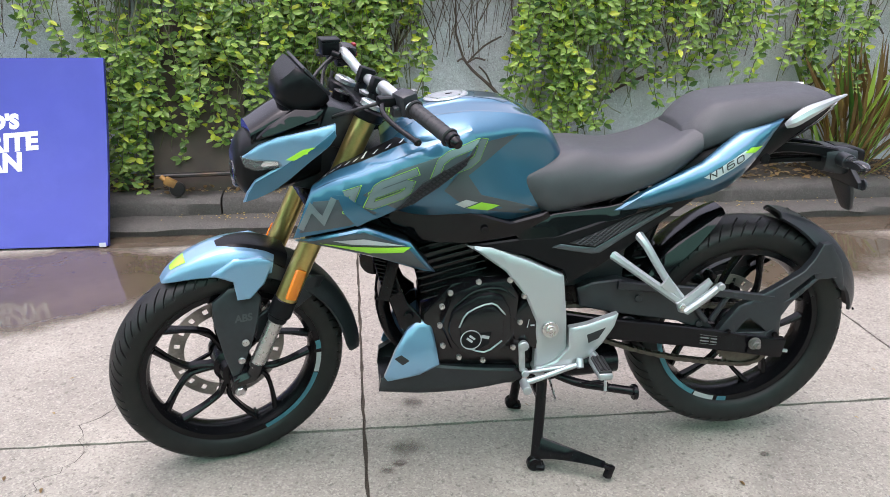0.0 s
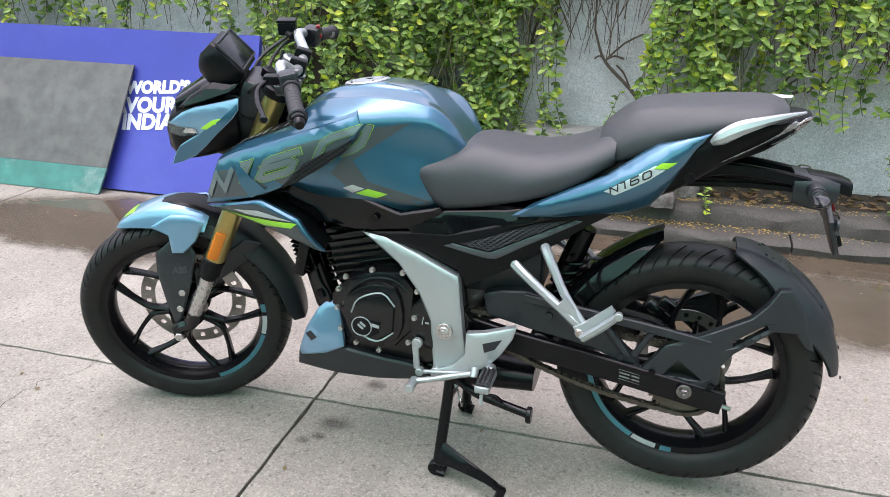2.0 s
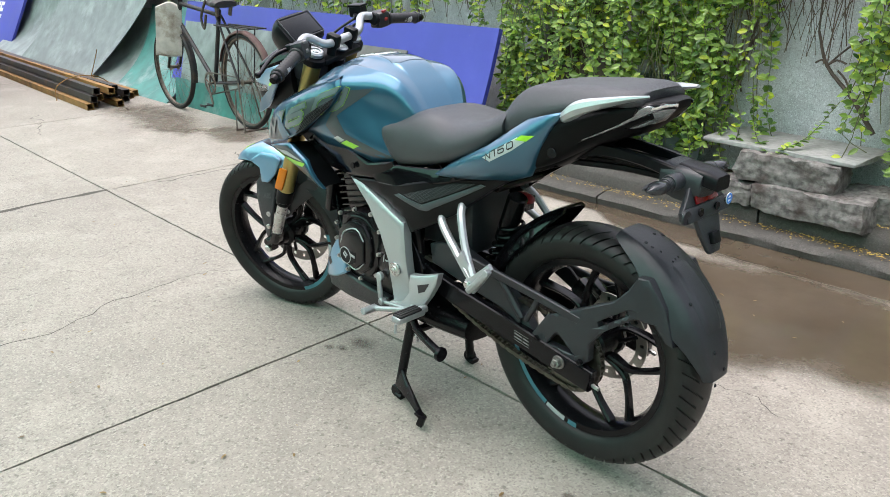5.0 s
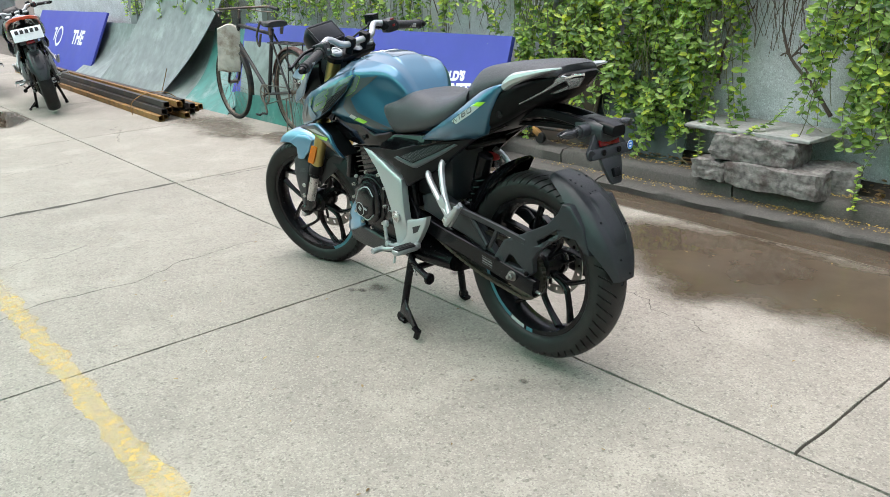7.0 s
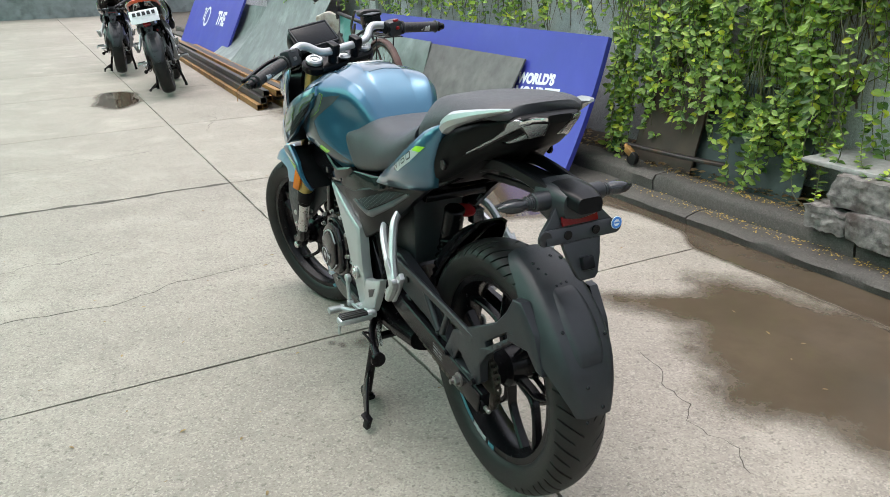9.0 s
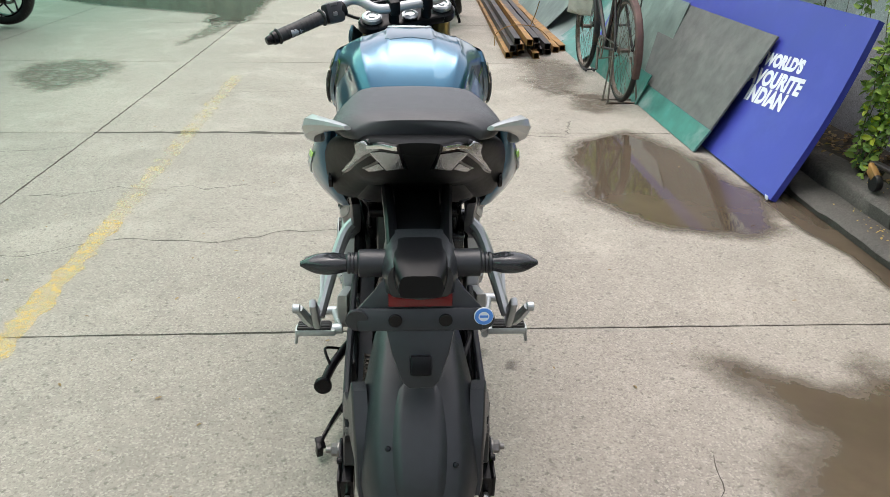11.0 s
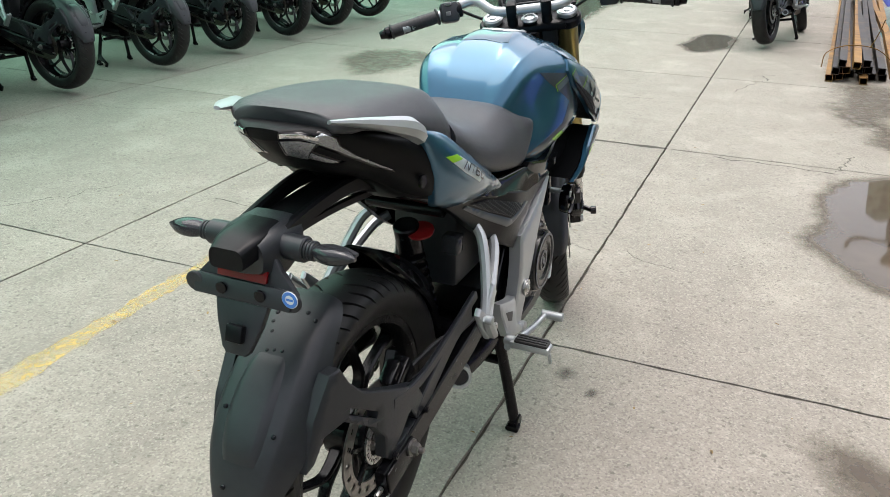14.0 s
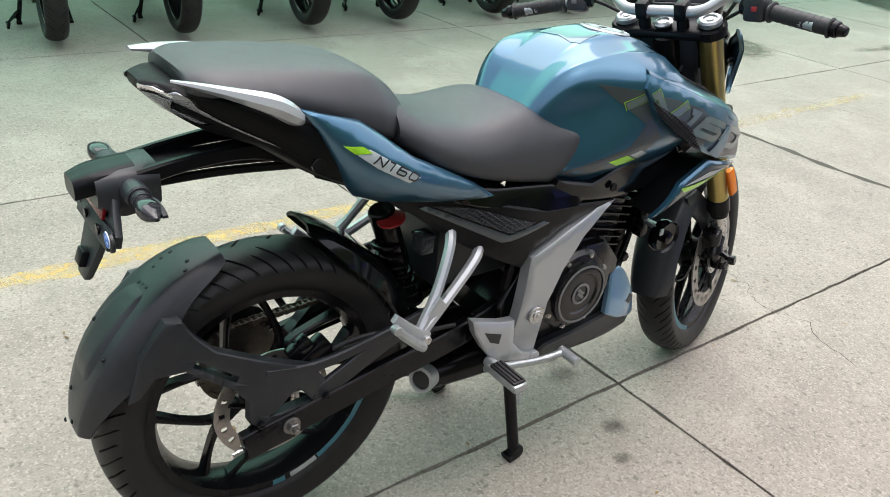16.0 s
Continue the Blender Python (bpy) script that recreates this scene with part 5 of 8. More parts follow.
    P("under_tail", loft([(.50, [(0, .80), (.06, .80), (.10, .80), (.112, .79), (.10, .762), (.08, .750), (0, .748)]), (.60, [(0, .83), (.06, .83), (.10, .83), (.110, .825), (.10, .80), (.08, .788), (0, .785)]), (.69, [(0, .87), (.06, .87), (.080, .87), (.085, .865), (.076, .85), (.06, .846), (0, .845)])], 3, 2), black_deep, "black under-tail panel")
    P("hanger_head", loft([(0.845, [(0, .838), (.03, .837), (.042, .83), (.048, .815), (.046, .79), (.04, .775), (0, .77)]),
                           (0.90, [(0, .834), (.032, .833), (.044, .826), (.050, .810), (.05, .785), (.045, .765), (0, .76)]),
                           (0.935, [(0, .826), (.03, .825), (.038, .818), (.042, .806), (.04, .79), (.034, .78), (0, .775)])], 3, 2), black_matt, parent=hang)
    P("plate_lamp", loft([(0.875, [(0, .838), (.020, .838), (.030, .835), (.033, .832), (.033, .818), (.03, .81), (0, .81)]),
                          (0.93, [(0, .832), (.022, .832), (.032, .829), (.035, .824), (.035, .808), (.03, .80), (0, .80)]),
                          (0.962, [(0, .822), (.018, .822), (.025, .818), (.028, .808), (.027, .797), (.022, .792), (0, .792)])], 3, 2), black_satin, "black plate lamp housing", parent=hang)
    P("rear_reflector", box(0.006, 0.084, 0.034, 0.002, (.927, 0, .780), (0, -16, 0)), red_lens, "red rear reflector", parent=hang)
    turn = pose(0, 0, 0, 0, 0, 90)
    P("plate_bracket", merge(box(0.006, 0.165, 0.030, 0.002, (.934, 0, .746), (0, -20, 0)), disc(0.015, 0.006, (.934, -.083, .746), "X"), disc(0.015, 0.006, (.934, .083, .746), "X")), black_matt, "black plate bracket", parent=hang)
    P("bracket_shield", prism([(-.046, .800), (.046, .800), (.060, .780), (.086, .752), (.086, .735), (-.086, .735), (-.086, .752), (-.060, .780)], -.006, .006, 0.002), black_matt, parent=hang, xf=Matrix.Translation((.918, 0, .77)) @ pose(0, 0, 0, 0, -14, 0) @ Matrix.Translation((0, 0, -.77)) @ turn)
    P("bracket_tongue", prism([(-.046, .736), (.046, .736), (.038, .70), (.024, .662), (.016, .654), (-.016, .654), (-.024, .662), (-.038, .70)], -.006, .006, 0.003), black_matt, parent=hang, xf=Matrix.Translation((.944, 0, .70)) @ pose(0, 0, 0, 0, -20, 0) @ Matrix.Translation((0, 0, -.70)) @ turn)
    P("tongue_pad", box(0.014, 0.028, 0.026, 0.003, (.958, 0, .690), (0, -20, 0)), black_satin, parent=hang)
    for y in (-.033, .033):
        P("bracket_bolt", disc(0.009, 0.004, (.939, y, .747), "X", 16), black_metal, parent=hang)
    st = P("round_sticker", lathe([(0.0128, 0), (0.0128, 0.0012)], 32, "X", (.938, .083, .752)), sticker_white, "round blue and white inspection sticker", parent=hang)
    P("sticker_print", merge(lathe([(0.0119, 0), (0.0119, 0.0007), (0.0072, 0.0007), (0.0072, 0)], 32, "X", (.9394, .083, .752), True), box(0.001, 0.011, 0.003, 0, (.9398, .083, .752))), sticker_blue, parent=hang)
    for s in (-1, 1):
        stem = P("indicator", merge(rod((.887, s * .04, .806), (.887, s * .082, .806), 0.019, 18), rod((.887, s * .082, .806), (.888, s * .098, .806), 0.012, 16), *[disc(0.0145, 0.004, (.887, s * (.084 + .005 * k), .806)) for k in range(3)]), black_matt, "black indicator stalk", parent=root)
        body = loft([(0.0, [(0, .010), (.007, .0095), (.011, .006), (.012, 0), (.011, -.006), (.007, -.0095), (0, -.010)]),
                     (0.03, [(0, .0145), (.012, .013), (.018, .008), (.020, 0), (.018, -.008), (.012, -.013), (0, -.0145)]),
                     (0.06, [(0, .0125), (.010, .011), (.015, .007), (.016, 0), (.015, -.007), (.010, -.011), (0, -.0125)]),
                     (0.085, [(0, .003), (.002, .003), (.004, .002), (.004, 0), (.004, -.002), (.002, -.003), (0, -.003)])], 4, 2)
        body.transform(Matrix.Diagonal((.76, .85, .9, 1)))
        P("indicator_lens", body, smoke_lens, "smoked indicator lens", xf=Matrix.Translation((.888, s * .094, .806)) @ pose(0, 0, 0, 0, 0, 90 * s), parent=stem)
        P("indicator_back", prism([(0.0, .005), (.022, .009), (.045, .007), (.06, .002), (.06, -.002), (.045, -.007), (.022, -.009), (0, -.005)], -.017, -.010), black_matt, xf=Matrix.Translation((.888, s * .094, .806)) @ pose(0, 0, 0, 0, 0, 90 * s) @ Matrix.Diagonal((1, -s, 1, 1)), parent=stem)

    # -- rear mudguard hugging the tyre, with arms --
    mud = P("rear_fender", fender_band(.679, .338, [(13, .334, .050, .012), (18, .338, .064, .022), (27, .341, .074, .036), (40, .341, .086, .052), (58, .340, .088, .054), (70, .338, .072, .036), (79, .337, .053, .022), (83, .336, .044, .016)], 0.006), black_matt, "matt black tyre-hugging rear fender", sharp=45)
    P("fender_crest", fender_band(.679, .338, [(36, .3405, .030, .004), (40, .345, .036, .008), (50, .3465, .040, .009), (60, .346, .036, .008), (65, .341, .030, .004)], 0.006), black_matt, parent=mud)
    for k, (a, y) in enumerate(((30, -.02), (27, -.028), (35, .0), (35.5, -.012), (34.8, .014), (52, -.045), (22, .02), (24, -.03), (56, .05), (80, .01), (84, -.03), (24, .04), (72, -.02))):
        q, r = radians(a), .3395 + (.006 if 40 < a < 60 and abs(y) < .035 else 0)
        P("water_drop", lathe([(0.004, -0.001), (0.0042, 0), (0.003, 0.0016), (0.0008, 0.0022)], 10, "Z"), screen, xf=Matrix.Translation((.679 + r * math.sin(q), y, .338 + r * math.cos(q))) @ pose(0, 0, 0, 0, a, 0), parent=mud)
    for s in (-1, 1):
        arm = [(.575, .362), (.598, .396), (.628, .440), (.713, .481), (.800, .526), (.830, .560), (.848, .594), (.872, .594), (.915, .535), (.940, .455), (.922, .462), (.895, .496), (.850, .498)]
        arm += [(.7955, .4568), (.7905, .4698), (.838, .503), (.832, .514), (.765, .467), (.770, .455), (.7895, .4690), (.7945, .4560), (.774, .440), (.750, .405), (.752, .362), (.735, .346)]
        arm += [(.6605, .3494), (.6605, .3653), (.715, .364), (.668, .400), (.652, .398), (.630, .366), (.6595, .3653), (.6595, .3494), (.600, .352)]
        P("fender_arm", shell(arm, surface([(.60, .38, .125), (.70, .40, .128), (.75, .36, .125), (.80, .50, .114), (.87, .55, .100), (.93, .55, .090), (.95, .47, .088)]), s, 0.022, 0.003, 0.018), black_matt, "matt black fender support arm with a slot", parent=mud)
        for x, z in ((.605, .372), (.735, .358)):
            P("arm_bolt", hexbolt((x, s * .134, z), 0.006, 0.004 * s), black_metal, parent=mud)

    # -- front hugger over the rear tyre --
    P("hugger", fender_band(.679, .338, [(-72, .330, .070, .035), (-55, .334, .074, .045), (-35, .338, .072, .045), (-22, .346, .062, .03), (-14, .352, .045, .012)], 0.005), black_gloss, "gloss black inner rear hugger", sharp=45)

    # -- swingarm, chain, shock --
    for s in (-1, 1):
        P("swingarm", merge(sweep([(.16, s * .09, .405), (.30, s * .112, .388), (.50, s * .118, .36), (.765, s * .120, .314)], rect(0.022, 0.056, 0.15), 4), box(0.10, 0.006, 0.05, 0.002, (.715, s * .134, .325), (0, 9, 0))), black_metal, "black box-section swingarm")
        P("axle_nut", merge(disc(0.017, 0.005, (.679, s * .139, .338)), disc(0.012, 0.014, (.679, s * .146, .338), n=6), rod((.679, s * .14, .338), (.679, s * .162, .338), 0.006)), dull_steel, "dull steel axle nut")
        P("chain_adjuster", rod((.765, s * .12, .305), (.785, s * .12, .301), 0.005, 8), steel)
    P("axle", rod((.679, -.15, .338), (.679, .15, .338), 0.009), steel)
    P("swingarm_label", merge(*[box(0.0006 + 0.024, 0.0006, 0.004, 0, (x, -.1296, z - (x - .57) * .17), (0, 9.6, 0)) for x in (.545, .573, .60) for z in (.352, .343)], *[box(0.085, 0.0006, 0.0012, 0, (.573, -.1296, z), (0, 9.6, 0)) for z in (.359, .335)]), label_grey, "small grey printed label with bars")
    P("swingarm_bridge", rod((.34, -.11, .39), (.34, .11, .39), 0.028), black_metal)
    cy = -.088
    rs, cs = .086, .028
    top, bot = [], []
    chain = bmesh.new()
    path = []
    a1 = math.atan2(.045, .50)
    for k in range(30):
        path.append(Vector((.17, 0, .42)).lerp(Vector((.679, 0, .338 + rs)), k / 30) + Vector((0, 0, (cs if k == 0 else cs * (1 - k / 30)))))
    for k in range(14):
        q = math.pi / 2 - math.pi * k / 14
        path.append(Vector((.679 + rs * math.cos(q), 0, .338 + rs * math.sin(q))))
    for k in range(31):
        t = k / 30
        path.append(Vector((.679, 0, .338 - rs)).lerp(Vector((.17, 0, .42 - cs)), t) - Vector((0, 0, 0.026 * math.sin(math.pi * t))))
    dense = []
    for a, b in zip(path, path[1:]):
        dense += [a.lerp(b, i / 8) for i in range(8)]
    acc, last, links = 0.0, dense[0], [dense[0]]
    for p in dense[1:]:
        acc += (p - last).length
        last = p
        if acc >= 0.0127:
            links.append(p)
            acc = 0.0
    for k, (a, b) in enumerate(zip(links, links[1:])):
        d = b - a
        ang = -math.degrees(math.atan2(d.z, d.x))
        mid = (a + b) / 2
        for y in ((-.0085, .0085) if k % 2 else (-.006, .006)):
            b2 = bmesh.new()
            bmesh.ops.create_cube(b2, size=1)
            b2.transform(Matrix.Translation((mid.x, cy + y, mid.z)) @ pose(0, 0, 0, 0, ang, 0) @ Matrix.Diagonal((0.0165, 0.002, 0.0105, 1)))
            chain = merge(chain, b2)
        b2 = bmesh.new()
        bmesh.ops.create_cone(b2, segments=6, radius1=0.0042, radius2=0.0042, depth=0.018, cap_ends=True)
        b2.transform(Matrix.Translation((a.x, cy, a.z)) @ pose(0, 0, 0, 90, 0, 0))
        chain = merge(chain, b2)
    P("chain", chain, chain_steel, "oily drive chain")
    teeth = [(r * math.cos(q), r * math.sin(q)) for k in range(41) for r, q in ((.082, 2 * math.pi * k / 41), (.0895, 2 * math.pi * (k + .3) / 41), (.0895, 2 * math.pi * (k + .5) / 41), (.082, 2 * math.pi * (k + .8) / 41))]
    P("rear_sprocket", prism([(.679 + x, .338 + z) for x, z in teeth], cy - .003, cy + .003), chain_steel, "dark steel rear sprocket")
    P("chain_guard", merge(shell([(.20, .50), (.24, .515), (.306, .522), (.40, .495), (.478, .467), (.52, .43), (.575, .372), (.56, .362), (.47, .40), (.327, .425), (.21, .45)], surface([(.2, .5, .108), (.4, .47, .112), (.57, .37, .112), (.33, .43, .112)]), -1, 0.03, 0.004, 0.02), rod((.36, -.112, .47), (.36, -.118, .47), 0.009), rod((.53, -.113, .39), (.53, -.118, .39), 0.009)), black_matt, "black chain guard")
    P("guard_rib", merge(sweep([(.30, -.122, .512), (.42, -.122, .498), (.58, -.122, .478), (.72, -.120, .455)], rect(0.012, 0.022, 0.25), 4), rod((.47, -.118, .49), (.545, -.118, .40), 0.009, 10), rod((.60, -.118, .475), (.56, -.118, .40), 0.008, 10)), black_matt, "black truss rib above the swingarm")
    P("right_rib", merge(sweep([(.34, .122, .49), (.50, .122, .455), (.62, .122, .44), (.72, .120, .455)], rect(0.012, 0.022, 0.25), 4)), black_matt, "black truss rib")
    P("right_guard", sweep([(.36, .118, .46), (.45, .12, .45), (.56, .12, .40), (.62, .12, .37)], rect(0.012, 0.04, 0.2), 4), black_matt, "black swingarm brace")
    P("caliper_rear", merge(box(0.075, 0.035, 0.05, 0.008, (.60, .072, .425), (0, 35, 0)), box(0.05, 0.03, 0.03, 0.006, (.63, .072, .45), (0, 35, 0)), rod((.57, .078, .40), (.50, .10, .40), 0.006, 8)), engine_black, "black rear brake caliper")
    P("brake_hose", tube([(.58, .08, .43), (.50, .11, .46), (.42, .118, .44), (.30, .115, .42)], 0.005), rubber_soft, "black brake hose")
    P("shock_absorber", merge(rod((.33, 0, .42), (.40, 0, .58), 0.016), rod((.375, 0, .53), (.42, 0, .66), 0.027)), black_metal, "black rear shock absorber")
    P("shock_spring", tube([(.335 + .075 * k / 60 + .03 * math.cos(k * .7) * .9, .03 * math.sin(k * .7), .43 + .165 * k / 60) for k in range(61)], 0.0055, 2, 8), black_metal, "black shock spring")
    P("shock_collar", lathe([(0.020, 0), (0.0285, 0.002), (0.0285, 0.006), (0.020, 0.008), (0.0001, 0.008)], 28, "Z"), red_plastic, "red shock collar", xf=Matrix.Translation((.413, .03, .645)) @ pose(0, 0, 0, 0, 18, 0))
    P("fluid_bottle", merge(box(0.03, 0.035, 0.032, 0.004, (.375, .085, .612)), box(0.034, 0.038, 0.008, 0.003, (.375, .085, .632))), smoke_lens, "small brake fluid reservoir")
    P("subframe", merge(*[tube([(.18, s * .085, .66), (.36, s * .085, .70), (.60, s * .08, .80)], 0.013) for s in (-1, 1)], *[tube([(.12, s * .09, .52), (.26, s * .088, .63), (.36, s * .085, .70)], 0.013) for s in (-1, 1)], rod((.42, -.085, .70), (.42, .085, .70), 0.012)), black_metal, "black tubular subframe")
    P("battery_box", box(0.20, 0.15, 0.18, 0.012, (.23, 0, .58)), black_matt, "black inner box under the seat")

    # -- foot rests --
    for s in (-1, 1):
        hg = P("pillion_hanger", sweep([(.262, s * .120, .606), (.295, s * .146, .586), (.375, s * .170, .532), (.445, s * .188, .486)], rect(0.022, 0.020, 0.3), 5, up=(0, 1, 0), scales=[(1.15, .9), (.95, 1), (.9, 1), (1.1, 1)]), silver, "silver cast pillion footrest hanger")
        P("hanger_arm", sweep([(.336, s * .116, .650), (.356, s * .142, .622), (.398, s * .168, .552), (.448, s * .188, .486)], rect(0.021, 0.020, 0.3), 5, up=(0, 1, 0), scales=[(1.15, .9), (.95, 1), (.9, 1), (1.1, 1)]), silver, parent=hg)
        P("hanger_web", prism([(.385, .533), (.402, .556), (.450, .497), (.440, .480)], s * .178, s * .188, 0.003), silver, parent=hg)
        P("hanger_foot", prism([(.424, .490), (.434, .466), (.454, .460), (.486, .500), (.512, .540), (.502, .552), (.470, .524), (.446, .504)], s * .186, s * .200, 0.004), silver, parent=hg)
        P("hanger_bolt", disc(0.010, 0.010, (.438, s * .203, .482), n=6), steel, parent=hg)
        peg = P("pillion_peg", sweep([(.446, s * .204, .470), (.49, s * .212, .510), (.522, s * .218, .544)], rect(0.020, 0.018, 0.3), 4, scales=[(1, 1), (1.1, 1), (.8, .8)]), alloy, "folded alloy pillion footpeg")
        P("peg_end", disc(0.009, 0.014, (.520, s * .222, .542)), alloy, parent=peg)
        P("rearset", merge(shell([(.172, .415), (.215, .425), (.293, .452), (.285, .42), (.258, .375), (.225, .335), (.19, .318), (.13, .298), (.088, .288), (.088, .302), (.14, .325), (.172, .36)], surface([(.17, .41, .160), (.29, .45, .166), (.22, .34, .166), (.09, .29, .160), (.2, .38, .168)]), s, 0.022, 0.004, 0.016), rod((.10, s * .12, .30), (.10, s * .165, .30), 0.014)), silver, "silver rearset bracket")
        P("rearset_window", shell([(.215, .40), (.262, .418), (.245, .39), (.22, .378)], surface([(.17, .41, .160), (.29, .45, .166), (.22, .34, .166), (.09, .29, .160), (.2, .38, .168)]), s, 0.001, 0.0003, 0.02, 0.0012), ink)
        peg = P("footpeg", merge(box(0.036, 0.095, 0.018, 0.006, (.238, s * .222, .335)), rod((.238, s * .16, .338), (.238, s * .185, .338), 0.012), rod((.238, s * .266, .325), (.238, s * .270, .300), 0.004, 8)), alloy, "alloy rider footpeg")
        P("peg_rubber", merge(box(0.032, 0.078, 0.008, 0.003, (.238, s * .225, .346)), *[box(0.006, 0.072, 0.004, 0.0012, (.238 + .0095 * k, s * .225, .3515)) for k in (-1, 0, 1)]), rubber_soft, parent=peg)
    P("gear_lever", merge(tube([(.205, -.172, .322), (.16, -.178, .312), (.10, -.188, .297), (.055, -.195, .288)], 0.0075), rod((.20, -.168, .335), (.20, -.182, .315), 0.010), rod((.055, -.188, .288), (.055, -.235, .288), 0.011)), alloy, "alloy gear lever with rubber toe piece")
    P("gear_linkage", merge(rod((.065, -.165, .30), (.195, -.17, .318), 0.0055, 10), box(0.016, 0.01, 0.075, 0.004, (.052, -.168, .345), (0, -4, 0)), disc(0.013, 0.014, (.055, -.168, .378)), disc(0.010, 0.018, (.062, -.168, .302))), alloy, "gear linkage rod and arm")
    P("brake_pedal", merge(tube([(.25, .17, .325), (.19, .178, .318), (.11, .19, .312), (.05, .20, .318)], 0.0085), rod((.05, .19, .318), (.05, .245, .318), 0.011)), alloy, "alloy rear brake pedal")

    # -- engine --
    P("crankcase", merge(prism([(-.19, .33), (-.14, .30), (.06, .29), (.15, .33), (.18, .42), (.12, .52), (.02, .55), (-.12, .53), (-.19, .45)], -.115, .115, 0.012), prism([(-.02, .50), (.14, .46), (.15, .56), (.02, .60)], -.09, .09, 0.01)), engine_black, "black engine crankcase")
    cyl = P("cylinder", box(0.155, 0.175, 0.16, 0.01, (-.125, 0, .575), (0, -14, 0)), engine_black, "black finned cylinder")
    for k in range(9):
        P("fin", box(0.175, 0.205 - 0.004 * (k % 2), 0.005, 0.002, (-.105 - .0046 * k, 0, .505 + .0185 * k), (0, -14, 0)), engine_black, parent=cyl)
    P("cylinder_head", merge(box(0.15, 0.17, 0.06, 0.012, (-.15, 0, .68), (0, -14, 0)), rod((-.13, -.10, .66), (-.13, .10, .66), 0.03)), engine_black, "black cylinder head")
    cover = P("engine_cover", prism([(-.125, .522), (-.06, .548), (.013, .553), (.044, .51), (.036, .40), (-.005, .352), (-.06, .344), (-.125, .372), (-.150, .44)], -.160, -.11, 0.014), engine_black, "gloss black generator cover with bolts")
    P("cover_dome", prism([(-.124, .480), (-.066, .520), (-.002, .516), (.022, .452), (.010, .386), (-.045, .360), (-.108, .380), (-.134, .430)], -.176, -.155, 0.010, 2), engine_black, parent=cover)
    P("cover_face", prism([(-.108, .440), (-.088, .478), (-.030, .500), (.002, .470), (-.002, .405), (-.045, .376), (-.098, .394)], -.186, -.174, 0.006), engine_black, parent=cover)
    # alloy lines draw the sky highlight along the face's bevels
    P("cover_glint", tube([(-.108, -.181, .442), (-.088, -.182, .481), (-.030, -.182, .503), (.003, -.182, .472)], 0.0022, 3, 6), alloy, "bright line drawn as the bevel's highlight", parent=cover)
    P("cover_glint", tube([(-.098, -.180, .391), (-.045, -.181, .373), (-.002, -.181, .402)], 0.0022, 3, 6), alloy, parent=cover)
    P("cover_rib", tube([(-.118, -.158, .486), (-.07, -.166, .528), (-.01, -.166, .534), (.030, -.160, .505)], 0.0035, 4, 6), black_metal, parent=cover)
    P("badge_plate", prism([(-.108, .428), (-.030, .430), (-.036, .398), (-.060, .384), (-.100, .392)], -.1872, -.186, 0.0), black_satin, parent=cover)
    P("engine_badge", merge(lathe([(0.026, 0), (0.026, 0.0016), (0.0238, 0.0016), (0.0238, 0)], 36, "Y", (-.080, -.1886, .411), True), box(0.017, 0.001, 0.0055, 0, (-.077, -.1876, .417), (0, 40, 0)), box(0.017, 0.001, 0.0055, 0, (-.083, -.1876, .410), (0, 40, 0)), box(0.020, 0.001, 0.008, 0, (-.045, -.1876, .417), (0, 12, 0))), film_silver, "plain round silver badge shape", parent=cover)
    for x, z in ((-.128, .525), (-.06, .551), (.016, .553), (.052, .51), (.045, .44), (.03, .372), (-.045, .340), (-.105, .352), (-.145, .385), (-.153, .44), (-.148, .49), (.008, .48), (.012, .42)):
        P("cover_screw", hexbolt((x, -.1625, z), 0.0055, -0.005), steel, parent=cover)
    P("sprocket_cover", prism([(.092, .512), (.055, .492), (.026, .458), (.020, .432), (.034, .388), (.092, .356), (.112, .40), (.112, .47)], -.158, -.11, 0.012), engine_black, "black sprocket cover")
    P("cover_mark", merge(box(0.010, 0.001, 0.004, 0, (.077, -.1606, .43)), box(0.002, 0.001, 0.022, 0, (.066, -.1606, .435), (0, 10, 0))), film_silver)
    clutch = P("clutch_cover", merge(lathe([(0.098, .11), (0.098, .145), (0.090, .155), (0.078, .157), (0.076, .168), (0.070, .172), (0.050, .172), (0.046, .168)], 48, "Y", (-.008, 0, .435)), prism([(-.14, .40), (-.10, .335), (.02, .33), (.06, .38), (.06, .47), (0, .53), (-.10, .53), (-.14, .48)], .10, .135, 0.008)), engine_black, "round black clutch cover")
    P("cover_ring", lathe([(0.066, .1722), (0.066, .174), (0.071, .174), (0.071, .1722)], 48, "Y", (-.008, 0, .435), True), label_grey, "silver ring with plain badge", parent=clutch)
    P("cover_badge", merge(lathe([(0.026, .169), (0.026, .1705), (0.020, .1705), (0.020, .169)], 32, "Y", (-.008, 0, .435), True), box(0.022, 0.003, 0.007, 0, (-.008, .169, .44), (0, -40, 0)), box(0.022, 0.003, 0.007, 0, (-.008, .169, .43), (0, -40, 0))), label_grey, parent=clutch)
    for k in range(8):
        q = 2 * math.pi * k / 8 + .3
        P("cover_screw", hexbolt((-.008 + .088 * math.cos(q), .155, .435 + .088 * math.sin(q)), 0.005, 0.005), steel, parent=clutch)
    P("oil_filler", merge(disc(0.02, 0.014, (.03, .145, .375), n=20), box(0.03, 0.006, 0.008, 0.002, (.03, .155, .375))), black_satin, "oil filler plug")
